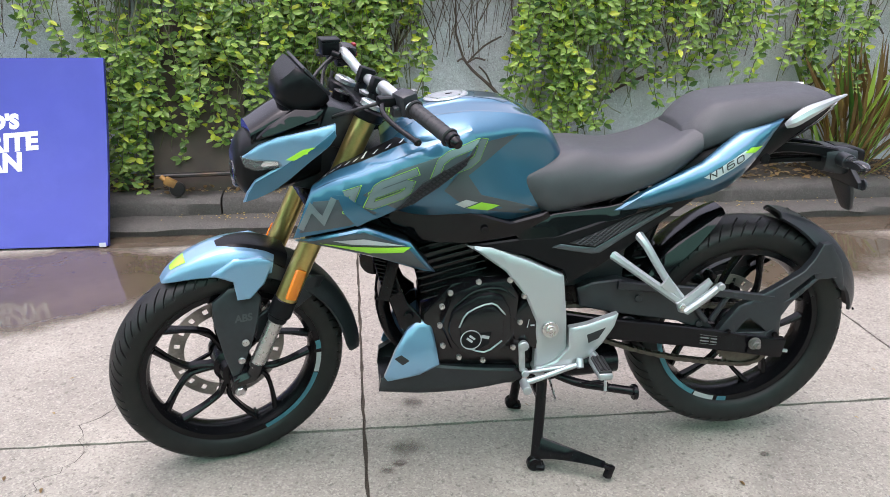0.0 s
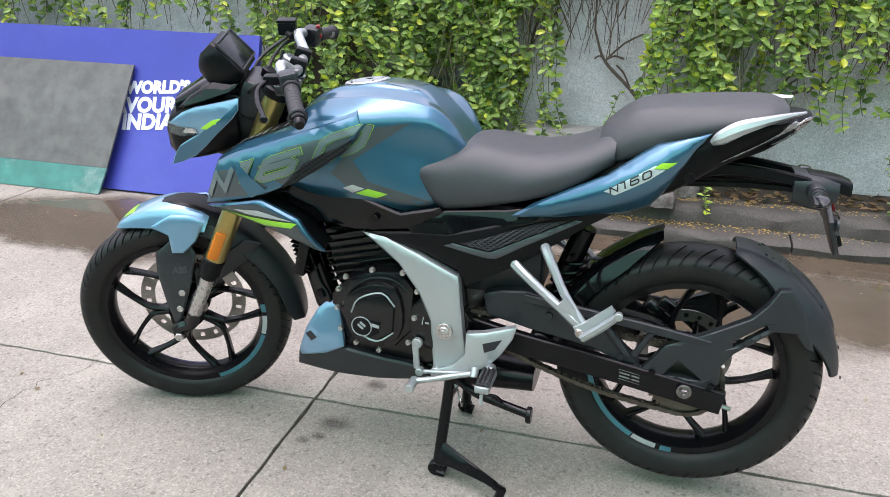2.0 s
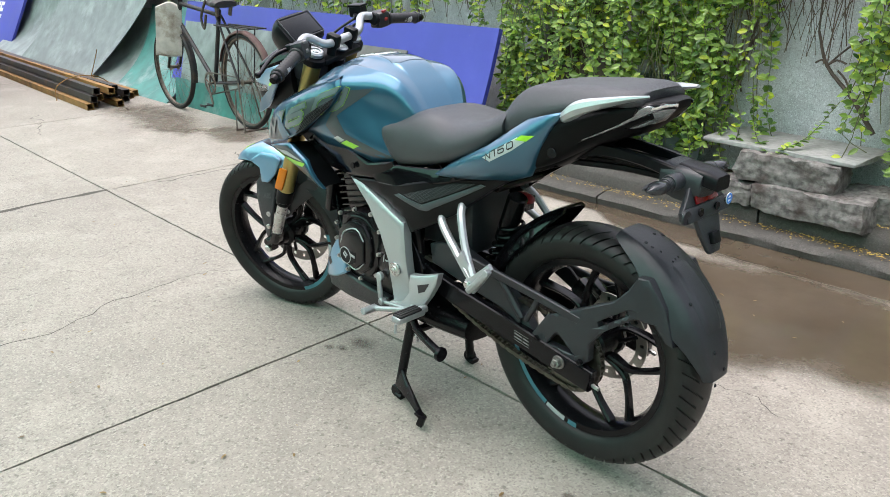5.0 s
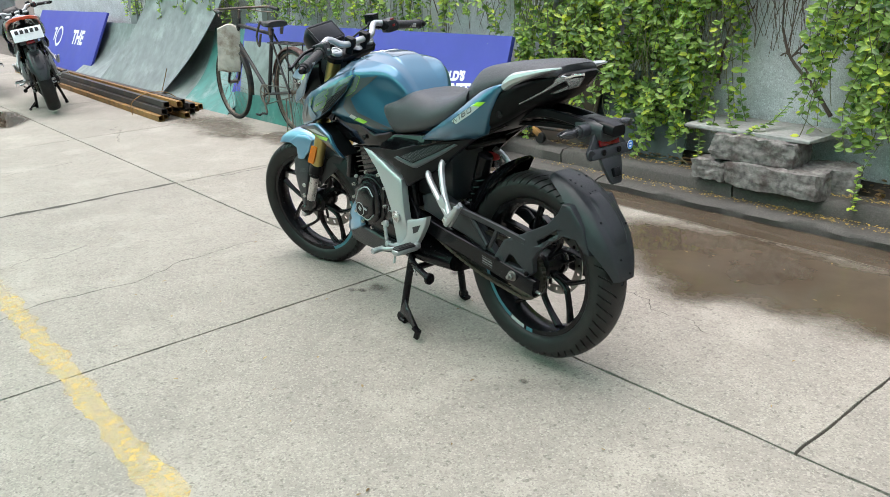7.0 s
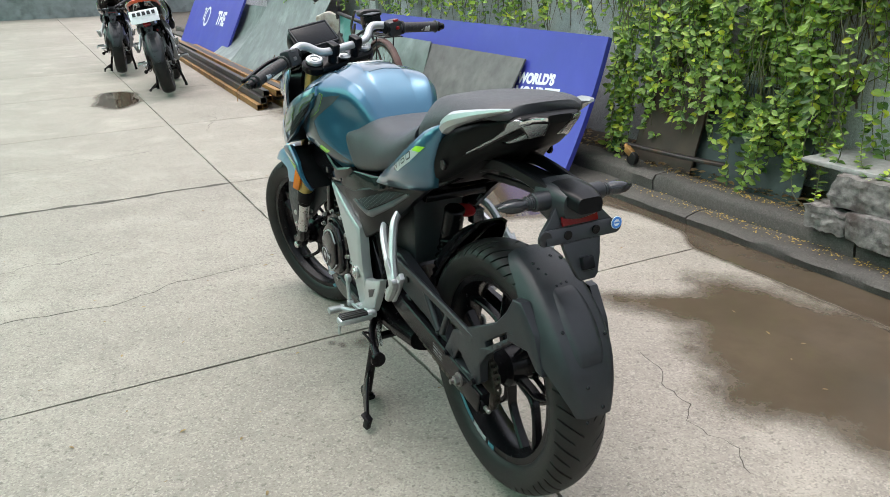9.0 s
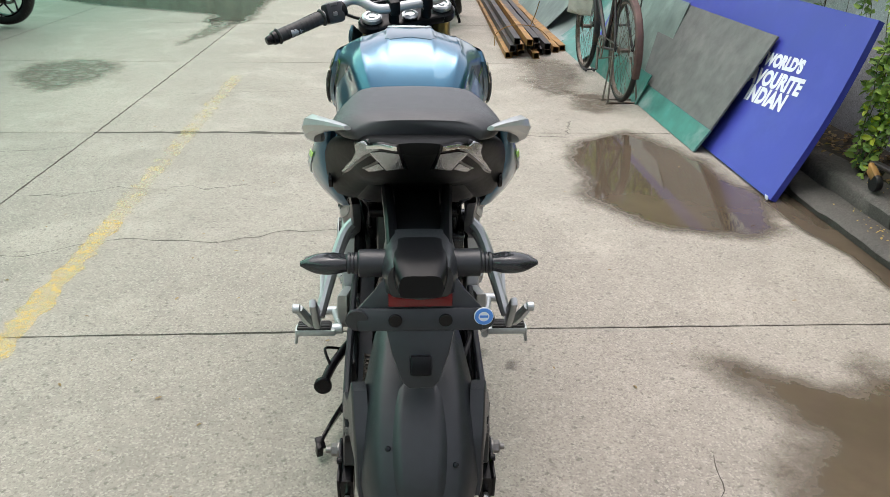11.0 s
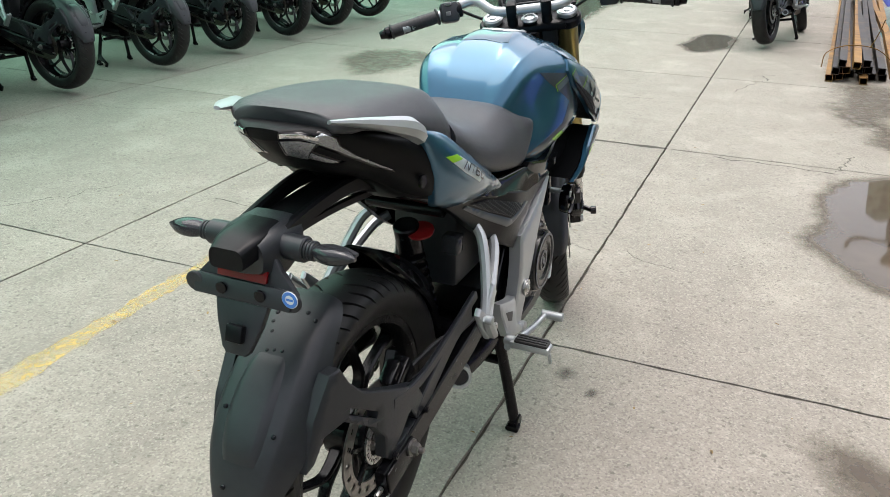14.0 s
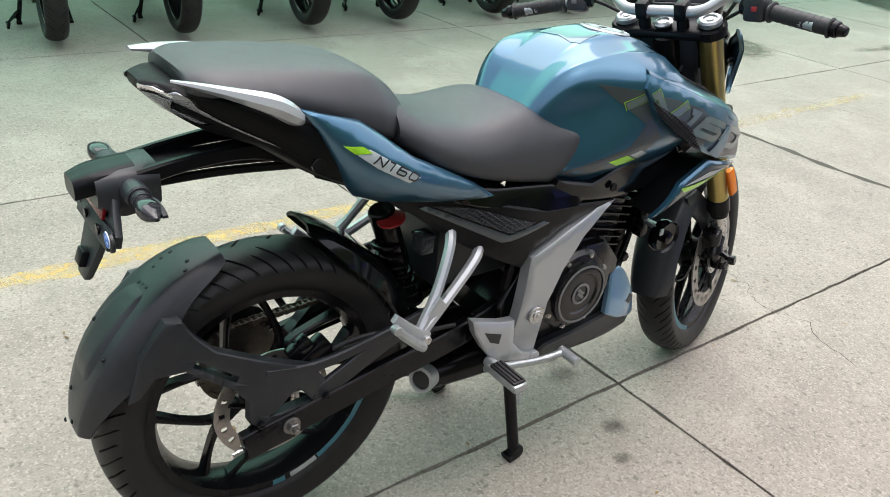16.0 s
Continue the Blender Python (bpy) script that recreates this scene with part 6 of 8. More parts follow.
    P("throttle_body", merge(rod((-.03, 0, .63), (.08, 0, .63), 0.03), box(0.06, 0.10, 0.05, 0.01, (.0, -.03, .615)), box(0.05, 0.06, 0.05, 0.008, (.03, .06, .60))), engine_black, "dark intake throttle body")
    P("tank_filler", loft([(-.40, [(0, .83), (.05, .83), (.09, .825), (.11, .80), (.11, .74), (.09, .70), (0, .70)]), (-.30, [(0, .875), (.06, .872), (.11, .86), (.135, .82), (.14, .74), (.12, .68), (0, .67)]), (-.16, [(0, .90), (.06, .90), (.12, .89), (.15, .84), (.15, .74), (.13, .67), (0, .66)])], 3, 2), black_matt, "black inner panel in front of the tank")
    P("down_tube", merge(tube([(-.31, 0, .80), (-.30, 0, .66), (-.265, 0, .50), (-.225, 0, .38)], 0.019), *[tube([(-.33, s * .04, .86), (-.22, s * .10, .76), (-.02, s * .12, .68), (.12, s * .10, .56), (.15, s * .09, .42)], 0.016) for s in (-1, 1)]), black_metal, "black frame tubes")
    for s in (-1, 1):
        br = P("frame_brace", shell([(-.285, .56), (-.265, .565), (-.225, .47), (-.195, .44), (-.19, .395), (-.22, .38), (-.245, .40), (-.275, .48)], surface([(-.28, .56, .075), (-.2, .40, .105), (-.25, .48, .085)]), s, 0.012, 0.003, 0.02), black_metal, "black engine mount bracket")
        P("brace_bolt", disc(0.012, 0.016, (-.225, s * .098, .44), n=6), black_metal, parent=br)
    cooler = P("oil_cooler", box(0.03, 0.20, 0.13, 0.006, (-.27, 0, .545), (0, 14, 0)), black_metal, "black finned oil cooler")
    for k in range(9):
        P("fin", box(0.034, 0.19, 0.004, 0.001, (-.27 - .003 * k, 0, .50 + .011 * k), (0, 14, 0)), black_metal, parent=cooler)
    horn = P("horn", lathe([(0.012, -.016), (0.04, -.014), (0.043, 0), (0.040, .012), (0.036, .006), (0.016, .004), (0.014, .016), (0.006, .018)], 32, "Y", (-.30, .145, .50)), black_gloss, "round black horn")
    P("horn_bracket", merge(box(0.02, 0.06, 0.01, 0.002, (-.28, .11, .525)), box(0.012, 0.004, 0.016, 0.001, (-.265, .16, .525))), alloy, parent=horn)
    P("exhaust_header", tube([(-.19, .0, .60), (-.27, .01, .54), (-.285, .02, .42), (-.24, .02, .31), (-.12, .02, .27), (.05, .02, .265)], 0.019), black_metal, "black exhaust header pipe")
    ex = P("muffler", merge(loft([(.02, [(0, .295), (.05, .295), (.085, .285), (.095, .265), (.085, .245), (.05, .235), (0, .232)]), (.16, [(0, .315), (.06, .315), (.10, .30), (.112, .27), (.10, .245), (.06, .232), (0, .228)]), (.33, [(0, .305), (.055, .305), (.09, .295), (.10, .27), (.09, .248), (.055, .235), (0, .232)])], 4, 2)), black_metal, "black underbelly muffler")
    P("muffler_tip", lathe([(0.018, 0), (0.026, 0.004), (0.028, 0.03), (0.028, 0.038), (0.021, 0.038), (0.020, 0.02)], 28, "X"), alloy, "alloy exhaust tip", xf=Matrix.Translation((.33, .085, .285)) @ pose(0, 0, 0, 0, -12, 24), parent=ex)
    P("tip_bore", lathe([(0.0205, 0), (0.0205, 0.018)], 24, "X"), ink, xf=Matrix.Translation((.345, .091, .285)) @ pose(0, 0, 0, 0, -12, 24), parent=ex)
    belly_f = surface([(-.30, .24, .095), (-.28, .30, .105), (-.17, .40, .112), (-.16, .31, .128), (-.05, .29, .132), (.06, .27, .128), (-.1, .23, .112), (.05, .24, .112)])
    for s in (-1, 1):
        bp = P("belly_pan", shell([(-.302, .222), (-.296, .262), (-.22, .30), (-.168, .313), (-.109, .307), (-.03, .30), (.045, .295), (.068, .262), (.05, .245), (-.02, .232), (-.079, .224), (-.20, .220)], belly_f, s, 0.03, 0.006, 0.018), black_matt, "matt black belly pan")
        P("belly_trim", shell([(-.208, .422), (-.172, .430), (-.162, .39), (-.150, .318), (-.20, .292), (-.280, .264), (-.288, .276), (-.260, .35), (-.228, .405)], surface([(-.2, .43, .108), (-.16, .42, .118), (-.15, .32, .138), (-.29, .265, .112), (-.22, .33, .134), (-.25, .38, .115)]), s, 0.016, 0.005, 0.014), light, "blue belly pan trim", parent=bp)
        P("trim_slot", shell([(-.262, .333), (-.245, .345), (-.225, .332), (-.242, .318)], surface([(-.2, .43, .108), (-.16, .42, .118), (-.15, .32, .138), (-.29, .265, .112), (-.22, .33, .134), (-.25, .38, .115)]), s, 0.001, 0.0003, 0.02, 0.0015), ink, parent=bp)
    P("belly_floor", loft([(-.30, [(0, .225), (.03, .225), (.06, .225), (.085, .226), (.088, .224), (.06, .22), (0, .22)]), (.05, [(0, .24), (.03, .24), (.07, .24), (.10, .242), (.103, .238), (.07, .232), (0, .23)])], 3, 2), black_matt, "matt black belly floor")

    # -- stands --
    cs_ob = P("centre_stand", merge(*[tube([(.125, s * .10, .285), (.118, s * .125, .17), (.106, s * .152, .02)], 0.014, 4, 12) for s in (-1, 1)], rod((.118, -.12, .20), (.118, .12, .20), 0.012), rod((.125, -.13, .285), (.125, .13, .285), 0.014), *[sweep([(.106, s * .152, .012), (.128, s * .152, .008), (.090, s * .152, .010)][:2], rect(0.034, 0.018, 0.3), 2) for s in (-1, 1)], *[disc(0.020, 0.022, (.103, s * .154, .020)) for s in (-1, 1)]), black_metal, "black tubular centre stand")
    P("stand_tang", merge(sweep([(.108, -.150, .066), (.16, -.175, .066), (.235, -.205, .056), (.272, -.219, .048)], rect(0.010, 0.030, 0.2), 4, up=(0, .4, 1), scales=[(1, 2.1), (1, 1.4), (1, .8), (1, .6)]), box(0.032, 0.022, 0.010, 0.003, (.279, -.222, .045), (10, 35, 20)), box(0.02, 0.016, 0.036, 0.003, (.285, -.224, .030), (0, 20, 20))), black_metal, "black stand tang with foot pad", parent=cs_ob)
    P("side_stand", merge(tube([(.14, -.125, .275), (.20, -.16, .262), (.27, -.185, .258), (.335, -.20, .252)], 0.011), disc(0.020, 0.012, (.340, -.201, .250), "X"), tube([(.20, -.17, .262), (.235, -.20, .285), (.26, -.20, .285), (.275, -.188, .262)], 0.0035), rod((.14, -.115, .278), (.14, -.14, .278), 0.016)), black_metal, "folded black side stand with round foot")
    P("stand_spring", tube([(.135 + .0005 * k, -.118 + .006 * math.cos(k * 1.2), .268 - .0016 * k + .006 * math.sin(k * 1.2)) for k in range(50)], 0.0018, 1, 6), steel, "stand return spring")

    # -- front end, turned with the bars --
    dx = Vector((0.026, 0, 0))

    def F(z, y, off=0.0):
        return (-.680 + .026 + off + (z - .292) * .4663, y, z)
    for s in (-1, 1):
        P("fork_leg", rod(F(.505, s * .098), F(.955, s * .098), 0.0265, 28), gold, "gold anodised upside-down fork tube", STEER)
        P("fork_collar", merge(rod(F(.47, s * .098), F(.515, s * .098), 0.0290, 28), rod(F(.455, s * .098), F(.47, s * .098), 0.024, 24)), black_satin, "black fork dust collar", STEER)
        P("fork_stanchion", rod(F(.33, s * .098), F(.47, s * .098), 0.0185, 24), steel, "bright fork stanchion", STEER)
        P("fork_foot", merge(sweep([F(.345, s * .096), F(.31, s * .092), (-.678, s * .086, .292), (-.680, s * .086, .262)], rect(0.036, 0.045, 0.3), 4, up=(0, 1, 0)), rod((-.68, s * .06, .292), (-.68, s * .105, .292), 0.018)), engine_black, "black fork foot", STEER)
        P("axle_bolt", disc(0.013, 0.012, (-.680, s * .108, .272), n=6), steel, "bright axle bolt", STEER)
        P("fork_reflector", box(0.028, 0.012, 0.078, 0.004), orange, "amber fork reflector", STEER @ Matrix.Translation(F(.565, s * .132, -.006)) @ pose(0, 0, 0, 0, 25, s * -14))
        P("fork_cap", lathe([(0.026, 0), (0.027, .010), (0.022, .014), (0.016, .014), (0.015, .010), (0.008, .010), (0.008, .013)], 28, "Z"), alloy, "bright fork cap", STEER @ Matrix.Translation(F(.974, s * .098)) @ pose(0, 0, 0, 0, 25, 0))
        P("fork_guard", shell([(-.720, .505), (-.678, .540), (-.632, .552), (-.606, .515), (-.628, .43), (-.672, .315), (-.690, .298), (-.706, .36), (-.722, .457)], surface([(-.71, .50, .062), (-.60, .59, .062), (-.59, .5, .090), (-.68, .31, .092), (-.66, .45, .088)]), s, 0.012, 0.004, 0.02), black_matt, "black fork guard plate", STEER)
        for x, z in ((-.655, .405), (-.668, .355)):
            P("guard_bolt", disc(0.009, 0.006, (x, s * .096, z)), steel, "", STEER)
        if s < 0:
            P("guard_lettering", on_panel(lettering("ABS", 0.024, 0.25, 0.0010), surface([(-.71, .50, .062), (-.60, .59, .062), (-.59, .5, .090), (-.68, .31, .092), (-.66, .45, .088)]), s, (-.655, .470), 8, 0.0015), raised_grey, "grey raised letters", STEER)
        P("fender_stay", shell([(-.62, .46), (-.55, .50), (-.48, .545), (-.44, .53), (-.47, .485), (-.55, .43), (-.60, .385), (-.625, .39)], surface([(-.62, .4, .070), (-.5, .5, .064), (-.44, .53, .058)]), s, 0.010, 0.003, 0.02), black_matt, "black fender stay", STEER)
        P("stay_bolt", disc(0.008, 0.006, (-.585, s * .074, .415)), steel, "", STEER)
    P("front_axle", rod((-.68, -.10, .292), (-.68, .10, .292), 0.009), steel, "", STEER)
    ff = P("front_fender", fender_band(-.68, .292, [(-28, .310, .016, .004), (-24, .319, .034, .014), (-15, .333, .052, .034), (-4, .345, .066, .052), (6, .351, .074, .056), (15, .348, .077, .050), (20, .343, .074, .040)], 0.005), light, "light metallic blue front fender", STEER, sharp=40)
    for s in (-1, 1):
        P("fender_blade", shell([(-.715, .590), (-.66, .622), (-.60, .622), (-.572, .606), (-.598, .556), (-.634, .524), (-.664, .524), (-.669, .570)], surface([(-.71, .59, .074), (-.572, .606, .082), (-.64, .62, .076), (-.65, .525, .092), (-.60, .556, .089)]), s, 0.012, 0.004, 0.014), light, "pale blue blade of the front fender", STEER, parent=ff)
    P("fender_flash", fender_band(-.68, .292, [(-22, .3235, .012, .0008), (-18, .3305, .020, .0015), (-15, .335, .026, .003)], 0.003), lime, "lime fender flash", STEER, parent=ff)
    P("fender_top", fender_band(-.68, .292, [(-2, .347, .020, .003), (5, .3535, .040, .008), (14, .3535, .056, .02), (26, .346, .060, .03)], 0.005), black_satin, "black fender crown", STEER, parent=ff)
    P("fender_rear", fender_band(-.68, .292, [(14, .334, .066, .05), (30, .334, .066, .05), (50, .334, .064, .048), (70, .335, .062, .045), (86, .337, .058, .04), (92, .338, .050, .03)], 0.005), black_matt, "matt black rear half of the front fender", STEER, sharp=45)
    P("caliper_front", merge(box(0.06, 0.05, 0.10, 0.012, (-.60, .085, .37), (0, 25, 0)), rod((-.61, .095, .40), (-.58, .095, .335), 0.02), rod((-.60, .10, .345), (-.585, .14, .33), 0.008, 10), disc(0.013, 0.018, (-.585, .145, .33), n=10)), engine_black, "black front brake caliper", STEER)
    P("brake_hose", tube([(-.59, .09, .42), (-.53, .10, .55), (-.46, .085, .70), (-.40, .09, .85), (-.36, .12, 1.0)], 0.0045), rubber_soft, "black front brake hose", STEER)
    P("lower_yoke", merge(box(0.075, 0.26, 0.035, 0.012, (-.455, 0, .745), (0, 25, 0)), rod((-.435, 0, .73), (-.33, 0, .95), 0.03)), black_metal, "black lower fork yoke", STEER)
    P("upper_yoke", merge(box(0.060, 0.19, 0.024, 0.010, (-.330, 0, .957), (0, 25, 0)), *[rod(F(.948, s * .098), F(.972, s * .098), 0.037, 28) for s in (-1, 1)], rod((-.312, 0, .965), (-.310, 0, .972), 0.02), *[rod((-.318, s * .045, .96), (-.302, s * .045, 1.0), 0.014) for s in (-1, 1)]), black_satin, "black upper fork yoke", STEER)
    P("stem_nut", lathe([(0.020, 0), (0.022, .006), (0.014, .010), (0.013, .006)], 24, "Z"), alloy, "bright steering stem nut", STEER @ Matrix.Translation((-.312, 0, .970)) @ pose(0, 0, 0, 0, 25, 0))
    P("ignition_lock", rod((-.385, 0, .955), (-.372, 0, .985), 0.02), black_metal, "ignition lock", STEER)
    P("handlebar", tube([(-.26, -.33, .99), (-.285, -.25, 1.005), (-.318, -.165, 1.032), (-.318, -.13, 1.03), (-.300, -.085, 1.003), (-.298, 0, 1.0), (-.300, .085, 1.003), (-.318, .13, 1.03), (-.318, .165, 1.032), (-.285, .25, 1.005), (-.26, .33, .99)], 0.0125, 5, 16), silver, "silver tapered handlebar", STEER)
    for s in (-1, 1):
        P("bar_clamp", box(0.04, 0.028, 0.04, 0.006, (-.300, s * .045, 1.004), (0, 20, 0)), black_satin, "black handlebar clamp", STEER)
    for s in (-1, 1):
        a, b = Vector((-.288, s * .235, 1.009)), Vector((-.258, s * .362, .986))
        d = (b - a).normalized()
        g = [rod(a, b, 0.0165, 20), rod(a, a + d * .007, 0.022, 20), rod(b - d * .006, b, 0.0205, 20)]
        for k in range(7):
            p = a + d * (.018 + .014 * k)
            g.append(rod(p, p + d * .009, 0.0171, 14))
        gp = P("handlebar_grip", merge(*g), rubber_soft, "black ribbed rubber grip", STEER)
        P("bar_end", merge(rod(b, b + d * .014, 0.0165, 18), rod(b + d * .014, b + d * .03, 0.013, 18, 0.010)), black_metal, "", STEER, parent=gp)
        c = a - d * .03
        sw = P("switch_pod", merge(box(0.042, 0.050, 0.052, 0.010, c, (0, 10, math.degrees(math.atan2(d.y, d.x)) - 90)), box(0.024, 0.030, 0.024, 0.006, c + Vector((-.02, 0, -.016)))), black_matt, "black switch housing", STEER)
        P("switch", merge(box(0.010, 0.018, 0.008, 0.002, c + Vector((.018, 0, .024))), box(0.008, 0.012, 0.010, 0.002, c + Vector((.022, 0, 0)))), red_plastic if s > 0 else label_grey, "red stop switch" if s > 0 else "", STEER, parent=sw)
        p0 = a - d * .045
        lv = P("lever_perch", merge(rod(p0 + d * .012, p0 - d * .018, 0.020, 18), box(0.05, 0.03, 0.022, 0.006, p0 + Vector((-.03, 0, 0)))), black_satin, "black lever perch", STEER)
        P("hand_lever", merge(tube([p0 + Vector((-.045, s * .005, 0)), p0 + Vector((-.060, s * .05, -.008)), p0 + Vector((-.052, s * .10, -.020)), p0 + Vector((-.036, s * .145, -.030)), p0 + Vector((-.030, s * .165, -.033))], 0.0058, 4, 10), lathe([(0.003, -.007), (0.007, -.005), (0.0085, 0), (0.007, .005), (0.003, .007)], 14, "Y", p0 + Vector((-.030, s * .168, -.033)))), black_metal, "black hand lever", STEER, parent=lv)
    P("brake_reservoir", merge(box(0.046, 0.040, 0.034, 0.006, (-.352, .172, 1.044)), box(0.049, 0.043, 0.008, 0.003, (-.352, .172, 1.063)), rod((-.35, .15, 1.035), (-.335, .135, 1.030), 0.008)), black_satin, "black brake fluid reservoir", STEER)
    P("throttle_cable", merge(tube([(-.31, .19, 1.02), (-.37, .15, 1.0), (-.40, .06, .94), (-.36, .03, .86)], 0.0042), tube([(-.31, -.19, 1.02), (-.38, -.15, .99), (-.42, -.05, .93), (-.36, -.03, .84)], 0.0042), tube([(-.33, .16, 1.04), (-.42, .10, .98), (-.45, .02, .90)], 0.0042)), rubber_soft, "black control cables", STEER)

    # instrument pod
    POD = STEER @ Matrix.Translation((-.460, 0, 1.026)) @ pose(0, 0, 0, 0, 48, 0) @ Matrix.Diagonal((.88, .90, .86, 1))
    meter = P("instrument_pod", loft([(-.058, [(0, .004), (.04, .004), (.06, .002), (.066, -.006), (.062, -.03), (.046, -.052), (0, -.060)]), (-.03, [(0, .012), (.055, .012), (.08, .010), (.088, 0), (.080, -.045), (.054, -.085), (0, -.095)]), (.03, [(0, .014), (.06, .014), (.088, .012), (.096, .002), (.086, -.045), (.058, -.085), (0, -.095)]), (.058, [(0, .008), (.05, .008), (.076, .006), (.082, -.004), (.078, -.024), (.055, -.04), (0, -.045)])], 3, 2), black_satin, "black digital instrument pod", POD)
    P("display", box(0.082, 0.155, 0.004, 0.0015, (0, 0, .0145)), screen, "dark glass display", POD, parent=meter)
    P("pod_rim", merge(*[box(0.006, 0.165, 0.008, 0.002, (x, 0, .014)) for x in (-.046, .046)], *[box(0.09, 0.006, 0.008, 0.002, (0, y, .014)) for y in (-.082, .082)]), black_matt, "", POD, parent=meter)
    P("pod_neck", loft([(-.60, [(0, .93), (.03, .93), (.05, .925), (.058, .91), (.055, .89), (.04, .875), (0, .87)]), (-.52, [(0, .975), (.035, .974), (.058, .965), (.066, .94), (.062, .90), (.05, .88), (0, .87)]), (-.44, [(0, .985), (.035, .984), (.058, .975), (.064, .95), (.06, .91), (.05, .89), (0, .88)])], 3, 2), black_gloss, "gloss black headlamp cowl", STEER)
    # headlamp
    head = P("headlamp", loft([(-.635, [(0, .868), (.02, .866), (.034, .858), (.040, .845), (.036, .82), (.028, .80), (0, .795)]), (-.61, [(0, .905), (.035, .902), (.055, .89), (.064, .865), (.062, .82), (.045, .775), (0, .765)]), (-.54, [(0, .935), (.045, .932), (.07, .92), (.083, .88), (.08, .82), (.06, .785), (0, .775)]), (-.45, [(0, .945), (.045, .943), (.075, .93), (.09, .89), (.085, .84), (.06, .81), (0, .80)])], 4, 2), black_satin, "black wedge-shaped headlamp unit", STEER)
    P("projector", lathe([(0.012, 0), (0.030, 0.002), (0.034, 0.012), (0.030, 0.02), (0.026, 0.012), (0.012, 0.018)], 28, "X"), smoke_lens, "round projector lens", STEER @ Matrix.Translation((-.618, 0, .812)) @ pose(0, 0, 0, 0, 0, 180), parent=head)
    P("head_filler", merge(box(0.15, 0.13, 0.20, 0.03, (-.455, 0, .865), (0, 20, 0)), box(0.10, 0.15, 0.10, 0.02, (-.40, 0, .92), (0, 20, 0))), black_matt, "black plastic behind the headlamp", STEER)
    cheek_f = surface([(-.617, .871, .066), (-.547, .92, .090), (-.429, .955, .138), (-.446, .909, .146), (-.489, .868, .128), (-.561, .797, .094), (-.624, .768, .072), (-.605, .817, .076), (-.548, .853, .098), (-.50, .91, .118)])
    for s in (-1, 1):
        P("headlamp_cheek", shell([(-.622, .872), (-.585, .90), (-.547, .918), (-.49, .936), (-.429, .955), (-.43, .93), (-.446, .909), (-.489, .868), (-.53, .825), (-.561, .797), (-.60, .776), (-.628, .766), (-.618, .79), (-.60, .818), (-.57, .838), (-.548, .853), (-.55, .866), (-.60, .866)], cheek_f, s, 0.010, 0.004, 0.014), light, "light blue headlamp cheek", STEER, parent=head)
        P("cheek_blade", shell([(-.432, .944), (-.432, .93), (-.448, .911), (-.489, .870), (-.53, .827), (-.561, .799), (-.60, .778), (-.624, .769), (-.616, .79), (-.60, .816), (-.57, .836), (-.545, .852), (-.521, .873), (-.475, .907)], cheek_f, s, 0.002, 0.0006, 0.014, 0.0016), blue, "darker blue lower blade", STEER, parent=head)
        P("cheek_flash", shell([(-.535, .872), (-.50, .898), (-.475, .906), (-.49, .888), (-.515, .872)], cheek_f, s, 0.001, 0.0002, 0.02, 0.0016), lime, "lime cheek flash", STEER, parent=head)
        P("running_lamp", shell([(-.626, .872), (-.57, .874), (-.523, .874), (-.543, .852), (-.598, .842), (-.618, .848)], surface([(-.626, .872, .062), (-.523, .874, .104), (-.60, .842, .076), (-.543, .852, .100)]), s, 0.02, 0.004, 0.012), clear_lens, "clear running lamp", STEER, parent=head)
        P("lamp_reflector", shell([(-.616, .868), (-.535, .870), (-.549, .856), (-.600, .848)], surface([(-.626, .872, .054), (-.523, .874, .096), (-.60, .842, .068), (-.543, .852, .092)]), s, 0.004, 0.001, 0.012), lamp_chrome, "", STEER, parent=head)
        P("visor_panel", shell([(-.60, .905), (-.545, .925), (-.45, .955), (-.44, .972), (-.50, .975), (-.56, .94)], surface([(-.60, .905, .06), (-.45, .955, .09), (-.5, .975, .066), (-.55, .93, .078)]), s, 0.008, 0.003, 0.014), black_gloss, "gloss black visor panel", STEER, parent=head)
    return root


pal_blue = {"paint": paint_blue, "light": paint_light, "tape": mat("blue_green_rim_tape", (0.045, 0.165, 0.215), 0.4, 0.2)}
bike = motorcycle(pal_blue, "blue and black naked motorcycle on its centre stand, bars turned")

# ---- boards and sheets leaning on the wall ----
banner_blue = mat("blue_banner_print", (0.040, 0.049, 0.325), 0.42, 0, 0.08, 5, 0.06, 9, wear=0.2, wear_color=(0.10, 0.12, 0.50), wear_scale=2)
banner_white = mat("white_banner_print", (0.66, 0.68, 0.74), 0.5, 0, 0.03)
ply_mat = mat("weathered_grey_board", (0.10, 0.105, 0.10), 0.7, 0, 0.3, 12, 0.2, 60, wear=0.5, wear_color=(0.17, 0.17, 0.16), wear_scale=5)
green_sheet = mat("scuffed_teal_painted_sheet", (0.035, 0.17, 0.145), 0.45, 0.1, 0.3, 9, 0.1, 30, wear=0.75, wear_color=(0.24, 0.31, 0.30), wear_scale=4)
grey_sheet = mat("dull_grey_green_sheet", (0.15, 0.19, 0.175), 0.34, 0.25, 0.35, 8, 0.15, 14, wear=0.7, wear_color=(0.30, 0.36, 0.34), wear_scale=3)
dark_sheet = mat("rusty_dark_sheet", (0.06, 0.045, 0.035), 0.75, 0.1, 0.3, 10, 0.2, 30, wear=0.4, wear_color=(0.10, 0.07, 0.05), wear_scale=4)


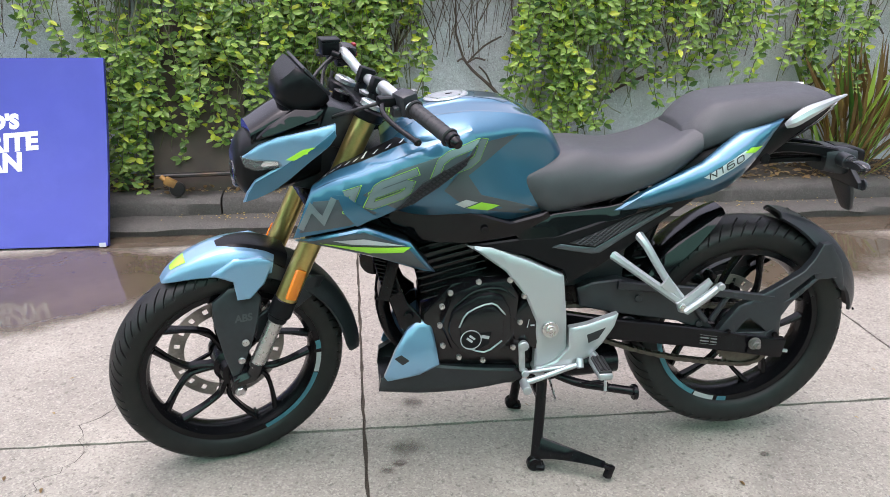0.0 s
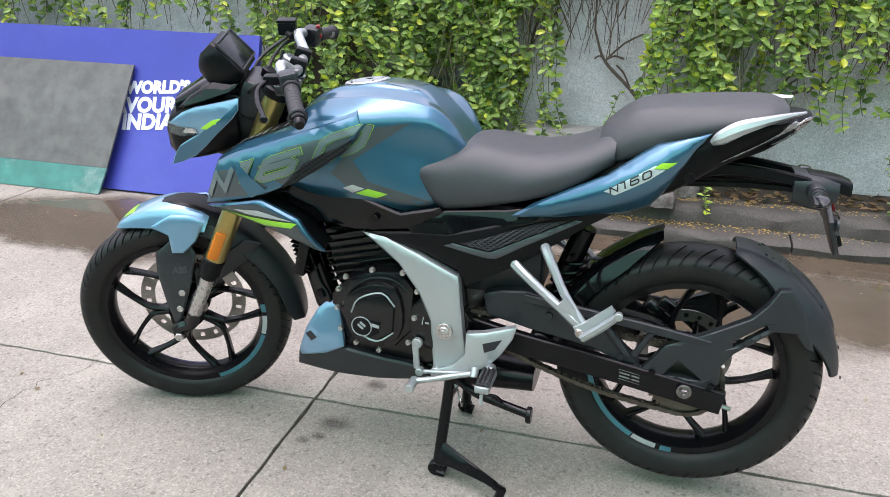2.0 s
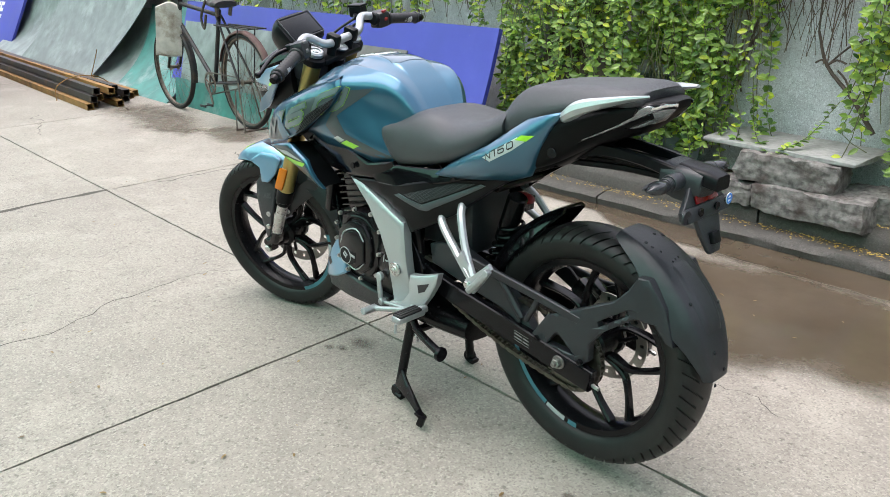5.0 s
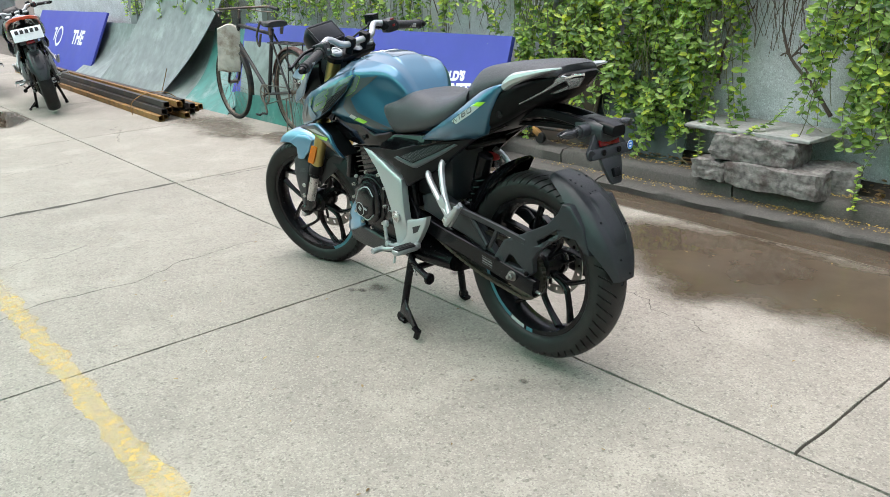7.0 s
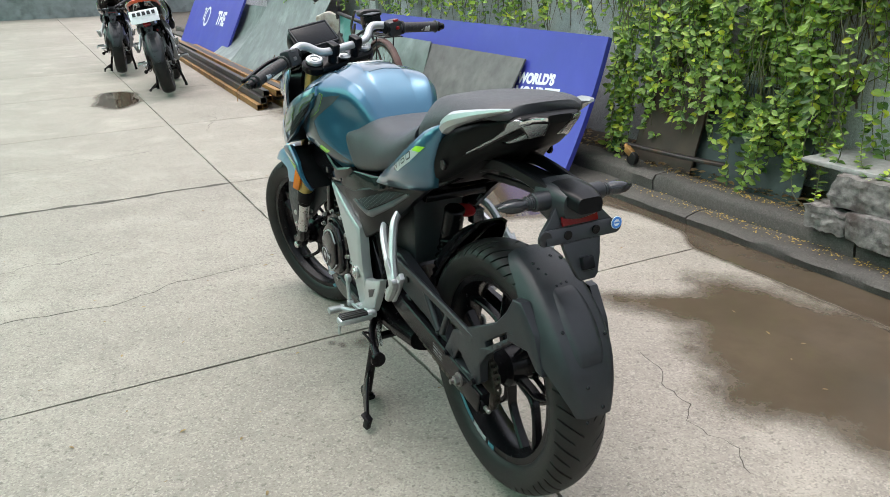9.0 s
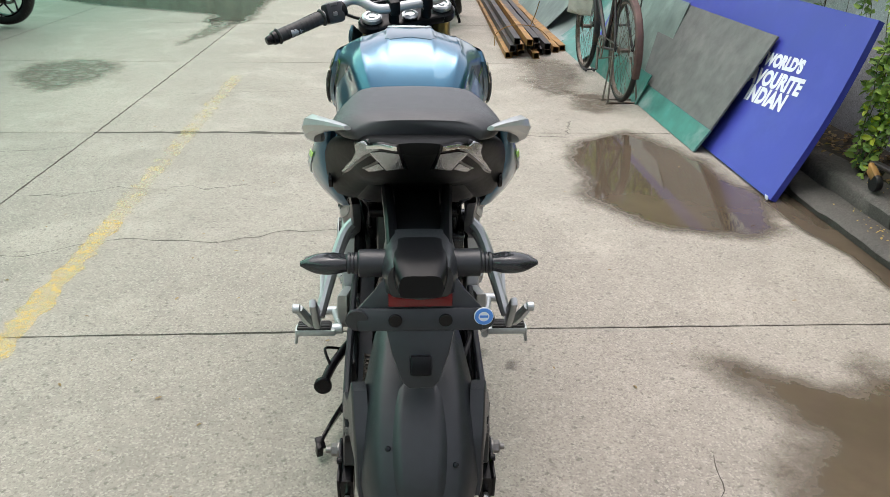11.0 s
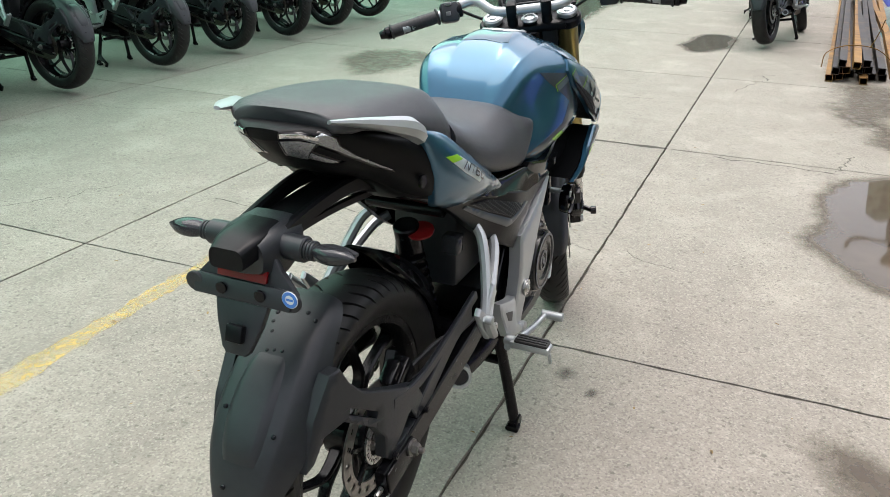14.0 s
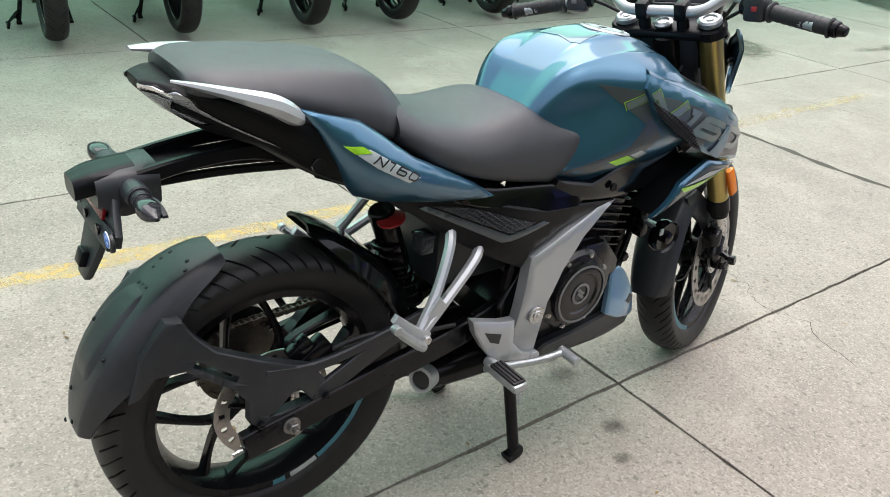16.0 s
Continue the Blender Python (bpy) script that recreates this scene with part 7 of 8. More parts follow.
def leaning(x0, x1, y0, z0, y1, z1, thick=0.02, skew0=0.0, skew1=0.0, bow=0.0, n=14):
    """A board from x0 to x1 that leans: foot at y0, z0 and head at y1, z1; bow curves it."""
    bm = bmesh.new()
    rows = []
    d = Vector((0, y1 - y0, z1 - z0)).normalized()
    nrm = Vector((0, -d.z, d.y))
    for i in range(n + 1):
        t = i / n
        off = -bow * math.sin(math.pi * t) if bow else 0
        c = Vector((0, y0 + (y1 - y0) * t, z0 + (z1 - z0) * t)) - nrm * off * -1
        a, b = Vector((x0 + skew0 * t, c.y, c.z)), Vector((x1 + skew1 * t, c.y, c.z))
        rows.append([bm.verts.new(p) for p in (a, b, b - nrm * thick, a - nrm * thick)])
    for r1, r2 in zip(rows, rows[1:]):
        for k in range(4):
            bm.faces.new((r1[k], r1[(k + 1) % 4], r2[(k + 1) % 4], r2[k]))
    bm.faces.new(rows[0])
    bm.faces.new(rows[-1][::-1])
    return bm


BOW = 0.025
foot, headp = Vector((0, 1.685, 0.012)), Vector((0, 2.005, 0.822))
banner = tagged(part("banner_board", leaning(-5.3, -1.485, foot.y, foot.z, headp.y, headp.z, 0.03, 0.0, 0.0, BOW, 24), banner_blue, sharp=30), "blue printed banner board leaning against the wall", "banner")
lean = headp - foot
face = Vector((0, -lean.z, lean.y)).normalized()


def on_banner(bm, right, t, name, parent):
    """Lays flat lettering on the bowed board; right: where it ends, t: share of the height."""
    end = max(v.co.x for v in bm.verts)
    cut_flat = [e for e in bm.edges if e.calc_length() > 0.03]
    if cut_flat:
        bmesh.ops.subdivide_edges(bm, edges=cut_flat, cuts=3)
        bmesh.ops.triangulate(bm, faces=bm.faces[:])
    for v in bm.verts:
        u = v.co.x - end
        k = t + (v.co.y + u * 0.07) / lean.length
        p = foot + lean * k - face * (BOW * math.sin(math.pi * k) - 0.0022)
        v.co = (right + u, p.y, p.z)
    return part(name, bm, banner_white, parent)


for body, right, t, size in (("THE WORLD'S", -1.868, 0.668, 0.087), ("FAVOURITE", -1.788, 0.564, 0.110), ("INDIAN", -1.862, 0.452, 0.114)):
    on_banner(lettering(body, size, 0.0, 0.006, 1.02), right, t, "lettering", banner)
part("seam_tape", box(0.03, 0.002, 0.02, 0, (-1.505, 1.674, 0.02)), banner_white, banner)

far = tagged(part("banner_board", leaning(-13.4, -9.9, 1.70, 0.012, 2.12, 0.86, 0.03), banner_blue, sharp=30), "blue banner board with a plain emblem, far along the wall", "banner")
p = Vector((0, 1.70, 0.012)).lerp(Vector((0, 2.12, 0.86)), 0.55)
fm = Matrix.Translation((-10.9, p.y - 0.004, p.z + 0.002)) @ pose(0, 0, 0, 63.6, 0, 0)
part("lettering", lettering("THE", 0.30, 0, 0.012), banner_white, far, xf=fm)
ring = lathe([(0.13, 0), (0.13, 0.002), (0.17, 0.002), (0.17, 0)], 32, "Z", (0, 0, 0), True)
part("emblem", merge(ring, box(0.05, 0.2, 0.002, 0, (-.24, .02, 0.001)), box(0.14, 0.04, 0.002, 0, (-.26, .12, 0.001))), banner_white, far, xf=Matrix.Translation((-11.9, p.y - 0.004, p.z + 0.002)) @ pose(0, 0, 0, 63.6, 0, 0))

ply = tagged(part("board", leaning(-3.587, -2.265, 1.672, 0.131, 1.925, 0.645, 0.010, -0.40, 0.06), ply_mat), "weathered dark grey board leaning over the banner", "board")
part("painted_foot", leaning(-3.474, -2.284, 1.600, 0.004, 1.671, 0.13, 0.012, -0.113, 0.019, n=4), green_sheet, ply, "scuffed green painted lower edge")
tagged(part("metal_sheet", leaning(-4.95, -3.42, 1.640, 0.0, 1.915, 0.66, 0.006, -0.25, -0.1, 0.0), grey_sheet), "grey sheet metal leaning behind the bicycle", "metal sheet")
tagged(part("metal_sheet", leaning(-4.9, -3.4, 1.585, 0.0, 1.66, 0.21, 0.006, -0.1, 0.05, 0.0, 6), green_sheet), "scuffed teal painted strip of sheet metal on the ground", "metal sheet")
for k, (x0, x1, y0, y1, z1, bow, sk, m) in enumerate(((-6.1, -4.95, 1.52, 2.14, 0.74, 0.10, -0.25, green_sheet), (-7.0, -5.9, 1.50, 2.14, 0.70, 0.12, -0.2, grey_sheet), (-8.9, -6.7, 1.50, 2.22, 1.42, 0.10, 0.9, grey_sheet), (-8.4, -6.8, 1.46, 2.08, 0.60, 0.13, -0.1, green_sheet), (-10.2, -8.5, 1.52, 2.16, 0.72, 0.12, -0.2, grey_sheet))):
    tagged(part("metal_sheet", leaning(x0, x1, y0, 0.0, y1, z1, 0.005, sk, sk, bow, 18), m), "bowed scuffed green-grey sheet metal leaning on the wall", "metal sheet", "metal sheets")
tagged(part("sheet_panel", leaning(-1.36, -0.9, 2.10, 0.13, 2.31, 0.98, 0.012, 0.05, 0.02), dark_sheet), "dark rusty panel leaning on the wall under the creeper", "panel")
tagged(part("sheet_panel", leaning(-1.02, -0.25, 2.14, 0.13, 2.32, 0.62, 0.010, 0.02, -0.04), mat("grey_green_panel", (0.045, 0.06, 0.06), 0.55, 0.1, 0.35, 9, wear=0.6, wear_color=(0.11, 0.13, 0.135), wear_scale=4)), "grey-green panel leaning on the wall", "panel")

# ---- square steel tubes on the ground ----
rust_a = mat("rusty_mill_steel", (0.26, 0.14, 0.04), 0.6, 0.3, 0.4, 9, 0.1, 60, wear=0.8, wear_color=(0.07, 0.045, 0.03), wear_scale=3)
rust_b = mat("dark_mill_steel", (0.045, 0.042, 0.04), 0.5, 0.6, 0.3, 9, 0.1, 60, wear=0.5, wear_color=(0.16, 0.085, 0.03), wear_scale=4)


def square_tube(length, w=0.055, t=0.004):
    bm = bmesh.new()
    rings = []
    for x, q in ((0, w), (0, w - 2 * t), (0.25, w - 2 * t)):
        rings.append([bm.verts.new((x, a * q / 2, b * q / 2)) for a, b in ((-1, -1), (1, -1), (1, 1), (-1, 1))])
    back = [bm.verts.new((-length, a * w / 2, b * w / 2)) for a, b in ((-1, -1), (1, -1), (1, 1), (-1, 1))]
    for v in rings[2]:
        v.co.x = -0.25
    for r1, r2 in ((back, rings[0]), (rings[0], rings[1]), (rings[1], rings[2])):
        for k in range(4):
            bm.faces.new((r1[k], r1[(k + 1) % 4], r2[(k + 1) % 4], r2[k]))
    bm.faces.new(back[::-1])
    bm.faces.new(rings[2])
    return bm


tube_rnd = random.Random(3)
protos = [part("steel_tube", square_tube(6.4), m) for m in (rust_a, rust_b)]
spots = [(0, 0), (.075, 0), (.15, 0), (.24, 0), (.315, 0), (.39, 0), (.47, 0), (.56, 0), (.03, .0565), (.11, .0565), (.20, .0565), (.28, .0565), (.36, .0565), (.08, .113), (.17, .113), (.25, .113)]
for k, (y, z) in enumerate(spots):
    m = pose(-5.02 - tube_rnd.uniform(0, .34) - (.14 if y > .4 else 0), .93 + y + tube_rnd.uniform(-.008, .008), .0285 + z * 1.04, tube_rnd.choice((0, 0, 3, -4, 7)), 0, -1.5 - tube_rnd.uniform(-.9, .9) * (1.5 if y > .4 else .6))
    src_ob = protos[0 if tube_rnd.random() < .6 else 1]
    ob = src_ob if k < 2 and src_ob.location.length == 0 else src_ob.copy()
    if ob is not src_ob:
        scene.collection.objects.link(ob)
    ob.matrix_world = m
    tagged(ob, "rusty square steel tube lying in a stack", "steel tube", "stack of steel tubes")
for q in protos:
    if not q.get("label"):
        bpy.data.objects.remove(q)
bm = merge(tube([(-5.75, .88, .0), (-5.76, .90, .12), (-5.77, 1.05, .19), (-5.78, 1.25, .18), (-5.79, 1.38, .10), (-5.79, 1.45, .0)], .004), tube([(-5.78, 1.22, .18), (-5.76, 1.26, .30), (-5.70, 1.28, .42)], .004))
tagged(part("binding_wire", bm, rust_a), "rusty wire tied round the steel tubes", "wire")


# ---- old bicycle on its stand ----
def bicycle():
    frame_mat = mat("worn_dark_bicycle_enamel", (0.022, 0.022, 0.024), 0.5, 0.3, 0.3, 30, wear=0.5, wear_color=(0.10, 0.06, 0.035), wear_scale=12)
    rusty = mat("rusty_plated_steel", (0.17, 0.145, 0.125), 0.5, 0.8, 0.3, 40, wear=0.6, wear_color=(0.13, 0.06, 0.03), wear_scale=14)
    guard_mat = mat("dull_maroon_mudguard", (0.085, 0.045, 0.04), 0.6, 0.2, 0.3, 20, wear=0.5, wear_color=(0.14, 0.09, 0.07), wear_scale=8)
    sack = mat("dirty_white_sack", (0.44, 0.42, 0.37), 0.8, 0, 0.25, 14, 0.6, 22, wear=0.8, wear_color=(0.15, 0.10, 0.06), wear_scale=6)
    leather = mat("black_saddle_vinyl", (0.02, 0.02, 0.02), 0.55, 0, 0.2, 30, 0.1, 200)
    root = empty("bicycle", "old dark roadster bicycle with a sack, on its rear stand", "bicycle")
    y0, R = 1.50, 0.345
    for nm, x in (("rear_wheel", -3.51), ("front_wheel", -4.66)):
        m = Matrix.Translation((x, y0, R))
        w = part(nm, lathe([(.305, -.012), (.318, -.015), (.320, 0), (.318, .015), (.305, .012), (.308, 0)], 64, closed=True), rusty, root, "rusty steel rim", xf=m)
        part("tyre", lathe([(R - .018 + .018 * math.cos(a), .019 * math.sin(a)) for a in (2 * math.pi * k / 10 for k in range(10))], 64, closed=True), rubber, w, xf=m)
        part("hub", lathe([(.010, -.045), (.026, -.036), (.026, -.032), (.014, -.028), (.014, .028), (.026, .032), (.026, .036), (.010, .045)], 16), rusty, w, xf=m)
        sp = []
        for k in range(32):
            q, d = 2 * math.pi * k / 32, (.55 if k % 4 < 2 else -.55)
            sp.append(rod((.024 * math.cos(q + d), .033 * (-1) ** k, .024 * math.sin(q + d)), (.306 * math.cos(q), 0, .306 * math.sin(q)), .0014, 5))
        ob = part("spokes", merge(*sp), rusty, w, "thin wire spokes", xf=m)
        ob["kind"] = "stuff"
        a0, a1 = (-70, 110) if nm == "rear_wheel" else (-35, 105)
        part("mudguard", fender_band(x, R, [(a0, R + .022, .026, .016), (a0 + (a1 - a0) * .33, R + .024, .028, .018), (a0 + (a1 - a0) * .66, R + .024, .028, .018), (a1, R + .022, .026, .016)], .003), guard_mat if nm == "rear_wheel" else frame_mat, root, "dull steel mudguard", xf=Matrix.Translation((0, y0, 0)))
    bb, seat, head_t, head_b, rh, fh = (-3.98, y0, .29), (-3.83, y0, .80), (-4.42, y0, .86), (-4.47, y0, .72), (-3.51, y0, R), (-4.66, y0, R)
    tubes = [rod(bb, (-3.81, y0, .84), .016), rod(seat, head_t, .015), rod(bb, head_b, .016), rod((-4.50, y0, .66), (-4.40, y0, .92), .018)]
    for s in (-1, 1):
        tubes += [rod((bb[0], y0 + s * .03, bb[2]), (rh[0], y0 + s * .06, rh[2]), .010), rod((seat[0], y0 + s * .02, seat[2]), (rh[0], y0 + s * .06, rh[2]), .009), tube([(-4.49, y0 + s * .045, .68), (-4.56, y0 + s * .05, .54), (-4.66, y0 + s * .05, R)], .011)]
    part("frame", merge(*tubes), frame_mat, root, "worn dark tubular frame")
    part("handlebar", merge(rod((-4.40, y0, .92), (-4.38, y0, .99), .012), tube([(-4.18, y0 - .27, .98), (-4.30, y0 - .26, 1.0), (-4.42, y0 - .16, 1.0), (-4.42, y0 + .16, 1.0), (-4.30, y0 + .26, 1.0), (-4.18, y0 + .27, .98)], .011)), rusty, root, "plated swept handlebar")
    for s in (-1, 1):
        part("grip", rod((-4.29, y0 + s * .262, .998), (-4.17, y0 + s * .272, .979), .015), leather, root)
        part("brake_lever", tube([(-4.42, y0 + s * .12, .985), (-4.36, y0 + s * .2, .965), (-4.24, y0 + s * .262, .952)], .005), rusty, root)
    part("saddle", loft([(-3.96, [(0, .90), (.012, .90), (.022, .893), (.024, .882), (.02, .87), (0, .866)]), (-3.86, [(0, .905), (.03, .903), (.05, .894), (.056, .88), (.05, .862), (0, .855)]), (-3.74, [(0, .915), (.06, .913), (.095, .90), (.10, .88), (.09, .862), (0, .856)]), (-3.70, [(0, .905), (.05, .903), (.08, .893), (.085, .88), (.075, .868), (0, .862)])], 3, 2), leather, root, "black vinyl saddle", xf=Matrix.Translation((0, y0, 0)))
    for s in (-1, 1):
        part("saddle_spring", rod((-3.75, y0 + s * .05, .80), (-3.74, y0 + s * .06, .87), .014, 10), rusty, root)
    part("seat_post", rod((-3.83, y0, .80), (-3.82, y0, .87), .012), rusty, root)
    part("carrier", merge(*[rod((-3.80, y0 + s * .06, .735), (-3.30, y0 + s * .07, .735), .006, 8) for s in (-1, 0, 1)], *[rod((x, y0 - .075, .735), (x, y0 + .075, .735), .005, 8) for x in (-3.32, -3.5, -3.68)], *[rod((-3.45, y0 + s * .07, .735), (-3.51, y0 + s * .065, R), .005, 8) for s in (-1, 1)]), frame_mat, root, "rear luggage carrier")
    for s in (-1, 1):
        part("stand_leg", rod((-3.51, y0 + s * .07, R), (-3.42, y0 + s * .10, .01), .007, 8), rusty, root)
        part("stand_stay", rod((-3.56, y0 + s * .07, R - .05), (-3.52, y0 + s * .11, .01), .006, 8), rusty, root)
    part("stand_foot", rod((-3.42, y0 - .11, .008), (-3.42, y0 + .11, .008), .007, 8), rusty, root)
    part("stand_foot", rod((-3.52, y0 - .12, .008), (-3.52, y0 + .12, .008), .006, 8), rusty, root)
    part("chainwheel", merge(lathe([(.085, -.003), (.09, 0), (.085, .003), (.07, .003), (.07, -.003)], 40, closed=True, at=(bb[0], y0 - .045, bb[2])), *[rod((bb[0], y0 - .045, bb[2]), (bb[0] + .08 * math.cos(q), y0 - .045, bb[2] + .08 * math.sin(q)), .006, 8) for q in (.3, 1.56, 2.8, 4.1, 5.3)]), rusty, root)
    part("chain_case", merge(rod((bb[0], y0 - .045, bb[2] + .085), (rh[0], y0 - .045, rh[2] + .035), .005, 8), rod((bb[0], y0 - .045, bb[2] - .085), (rh[0], y0 - .045, rh[2] - .035), .005, 8)), chain_steel, root)
    for s, q in ((-1, -1.15), (1, 2.0)):
        e = Vector((bb[0] + .165 * math.cos(q), y0 + s * .075, bb[2] + .165 * math.sin(q)))
        part("crank", rod((bb[0], y0 + s * .065, bb[2]), e, .009, 10), rusty, root)
        part("pedal", merge(*[box(.085, .014, .018, .004, e + Vector((0, s * k, 0))) for k in (.025, .085)], rod(e, e + Vector((0, s * .1, 0)), .006, 8)), rubber_soft, root)
    part("sack", loft([(-.13, [(0, .30), (.06, .30), (.075, .28), (.078, .15), (.075, .02), (.06, 0), (0, 0)]), (0, [(0, .34), (.075, .335), (.09, .31), (.095, .17), (.09, .03), (.07, .0), (0, -.01)]), (.12, [(0, .31), (.06, .305), (.08, .28), (.085, .16), (.08, .02), (.06, 0), (0, 0)])], 4, 3), sack, root, "dirty white sack hung on the handlebar", xf=Matrix.Translation((-4.52, y0 - .09, .46)) @ pose(0, 0, 0, 0, 6, 62) @ Matrix.Diagonal((.78, .55, 1.22, 1)))
    part("chain_lock", tube([(-3.95, y0 - .03, .90), (-4.0, y0 - .05, .78), (-3.97, y0 - .05, .70), (-3.94, y0 - .04, .80)], .010), chain_steel, root, "hanging chain lock")
    return root


bicycle()

# ---- stones and slab by the wall, castor, twigs ----


def rough_block(sx, sy, sz, at, rz, seed):
    bm = bmesh.new()
    bmesh.ops.create_cube(bm, size=1)
    bmesh.ops.subdivide_edges(bm, edges=bm.edges[:], cuts=12, use_grid_fill=True)
    for v in bm.verts:
        d = v.co.copy()
        k = 1 - 0.05 * max(0, d.length - 0.70) / 0.17
        p = Vector((d.x * sx, d.y * sy, d.z * sz)) * k
        v.co = p + Vector((noise.noise(p * 9 + Vector((seed, 0, 0))), noise.noise(p * 9 + Vector((0, seed, 0))), noise.noise(p * 9 + Vector((0, 0, seed))))) * min(0.009, sz * 0.10) + Vector((noise.noise(p * 31), noise.noise(p * 33), noise.noise(p * 35 + Vector((seed, 0, 0))))) * min(0.011, sz * 0.12) + Vector((0, noise.noise(p * 80), noise.noise(p * 75))) * min(0.007, sz * 0.10)
    bm.transform(Matrix.Translation(at) @ pose(0, 0, 0, 0, 0, rz))
    return bm


for sx, sy, sz, at, rz, seed in ((.45, .20, .135, (.285, 2.03, .322), 2, 1), (.50, .22, .12, (.42, 2.0, .200), -2, 2), (.19, .18, .10, (.06, 2.0, .195), 4, 3), (.26, .2, .12, (.62, 2.12, .21), 20, 4), (.2, .16, .1, (.2, 2.22, .19), 10, 5)):
    tagged(part("masonry_block", rough_block(sx, sy, sz, at, rz, seed), stone_mat, sharp=50), "rough old grey masonry block stacked by the wall", "masonry block", "stacked masonry blocks")
tagged(part("stone_slab", rough_block(.72, .36, .022, (.22, 2.16, .398), -3, 8), ledge_mat, sharp=50), "grey stone slab resting on the masonry blocks", "stone slab")

cas = empty("castor", "rusty castor wheel under a steel bar by the wall", "castor")
part("wheel", lathe([(.012, -.014), (.034, -.014), (.037, -.008), (.037, .008), (.034, .014), (.012, .014)], 24, "Y", (-1.215, 1.99, .188)), rubber, cas)
part("fork", merge(box(.06, .03, .04, .006, (-1.245, 1.99, .222), (0, 30, 0)), rod((-1.26, 1.99, .225), (-1.29, 2.0, .25), .012)), rust_a, cas)
part("bar", sweep([(-1.32, 2.03, .245), (-0.9, 2.05, .25), (-.62, 2.07, .26)], rect(.035, .02), 2), rust_b, cas)

stick_mat = mat("dead_brown_twig", (0.075, 0.055, 0.042), 0.8, 0, 0.3, 30)
tw = random.Random(9)


def twig(pts, r, seed):
    q = [Vector(p) for p in pts]
    parts = [sweep(q, circle(r, 6), 4, scales=[(1 - .6 * i / len(q),) * 2 for i in range(len(q))])]
    t = random.Random(seed)
    for _ in range(5):
        k = t.randrange(1, len(q))
        a = q[k]
        b = a + Vector((t.uniform(-.18, .18), t.uniform(-.06, .0), t.uniform(-.05, .22)))
        parts.append(sweep([a, a.lerp(b, .5) + Vector((0, 0, .02)), b], circle(r * .45, 5), 2))
    return merge(*parts)


for k, pts in enumerate(([(.52, 2.26, .48), (.40, 2.28, .62), (.26, 2.30, .75), (.20, 2.30, .90)], [(-.3, 2.28, .55), (-.15, 2.3, .62), (-.12, 2.3, .8), (.02, 2.32, 1.0)], [(.9, 2.25, .45), (1.05, 2.28, .6), (1.3, 2.3, .7)], [(2.0, 2.3, .5), (2.2, 2.3, .62), (2.5, 2.3, .95)])):
    tagged(part("dead_branch", twig(pts, .011, k), stick_mat), "dead brown branch hanging against the wall", "branch")

# ---- creeper on the wall, litter ----
def leaf_material(name, a, b, yellow=0.0):
    m = bpy.data.materials.new(name)
    m.use_nodes = True
    nt = m.node_tree
    bs = nt.nodes["Principled BSDF"]
    geo = nt.nodes.new("ShaderNodeNewGeometry")
    ramp = nt.nodes.new("ShaderNodeValToRGB")
    ramp.color_ramp.elements[0].color, ramp.color_ramp.elements[1].color = (*a, 1), (*b, 1)
    ramp.color_ramp.elements[1].position = 0.85
    if yellow:
        e = ramp.color_ramp.elements.new(0.96)
        e.color = (0.46, 0.50, 0.05, 1)
    nt.links.new(geo.outputs["Random Per Island"], ramp.inputs[0])
    nt.links.new(ramp.outputs[0], bs.inputs["Base Color"])
    bs.inputs["Roughness"].default_value = 0.42
    tr = nt.nodes.new("ShaderNodeBsdfTranslucent")
    mulc = nt.nodes.new("ShaderNodeMix")
    mulc.data_type, mulc.blend_type = "RGBA", "MULTIPLY"
    mulc.inputs[0].default_value = 1
    nt.links.new(ramp.outputs[0], mulc.inputs[6])
    mulc.inputs[7].default_value = (1.6, 1.9, 0.7, 1)
    nt.links.new(mulc.outputs[2], tr.inputs[0])
    mx = nt.nodes.new("ShaderNodeMixShader")
    mx.inputs[0].default_value = 0.35
    nt.links.new(bs.outputs[0], mx.inputs[1])
    nt.links.new(tr.outputs[0], mx.inputs[2])
    nt.links.new(mx.outputs[0], nt.nodes["Material Output"].inputs[0])
    return m


leaf_fresh = leaf_material("fresh_green_leaf", (0.028, 0.082, 0.018), (0.32, 0.45, 0.115), 1)
# back leaves: a darker green carries the shade between the strands
leaf_shade_toned = leaf_material("shade_toned_green_leaf", (0.022, 0.060, 0.014), (0.10, 0.19, 0.035))
leaf_dry = leaf_material("dry_brown_leaf", (0.10, 0.055, 0.025), (0.22, 0.14, 0.07))
stem_mat = mat("green_brown_stem", (0.10, 0.11, 0.045), 0.7, 0, 0.2, 30)
root_mat = mat("dry_brown_runner", (0.085, 0.06, 0.042), 0.85, 0, 0.3, 30)


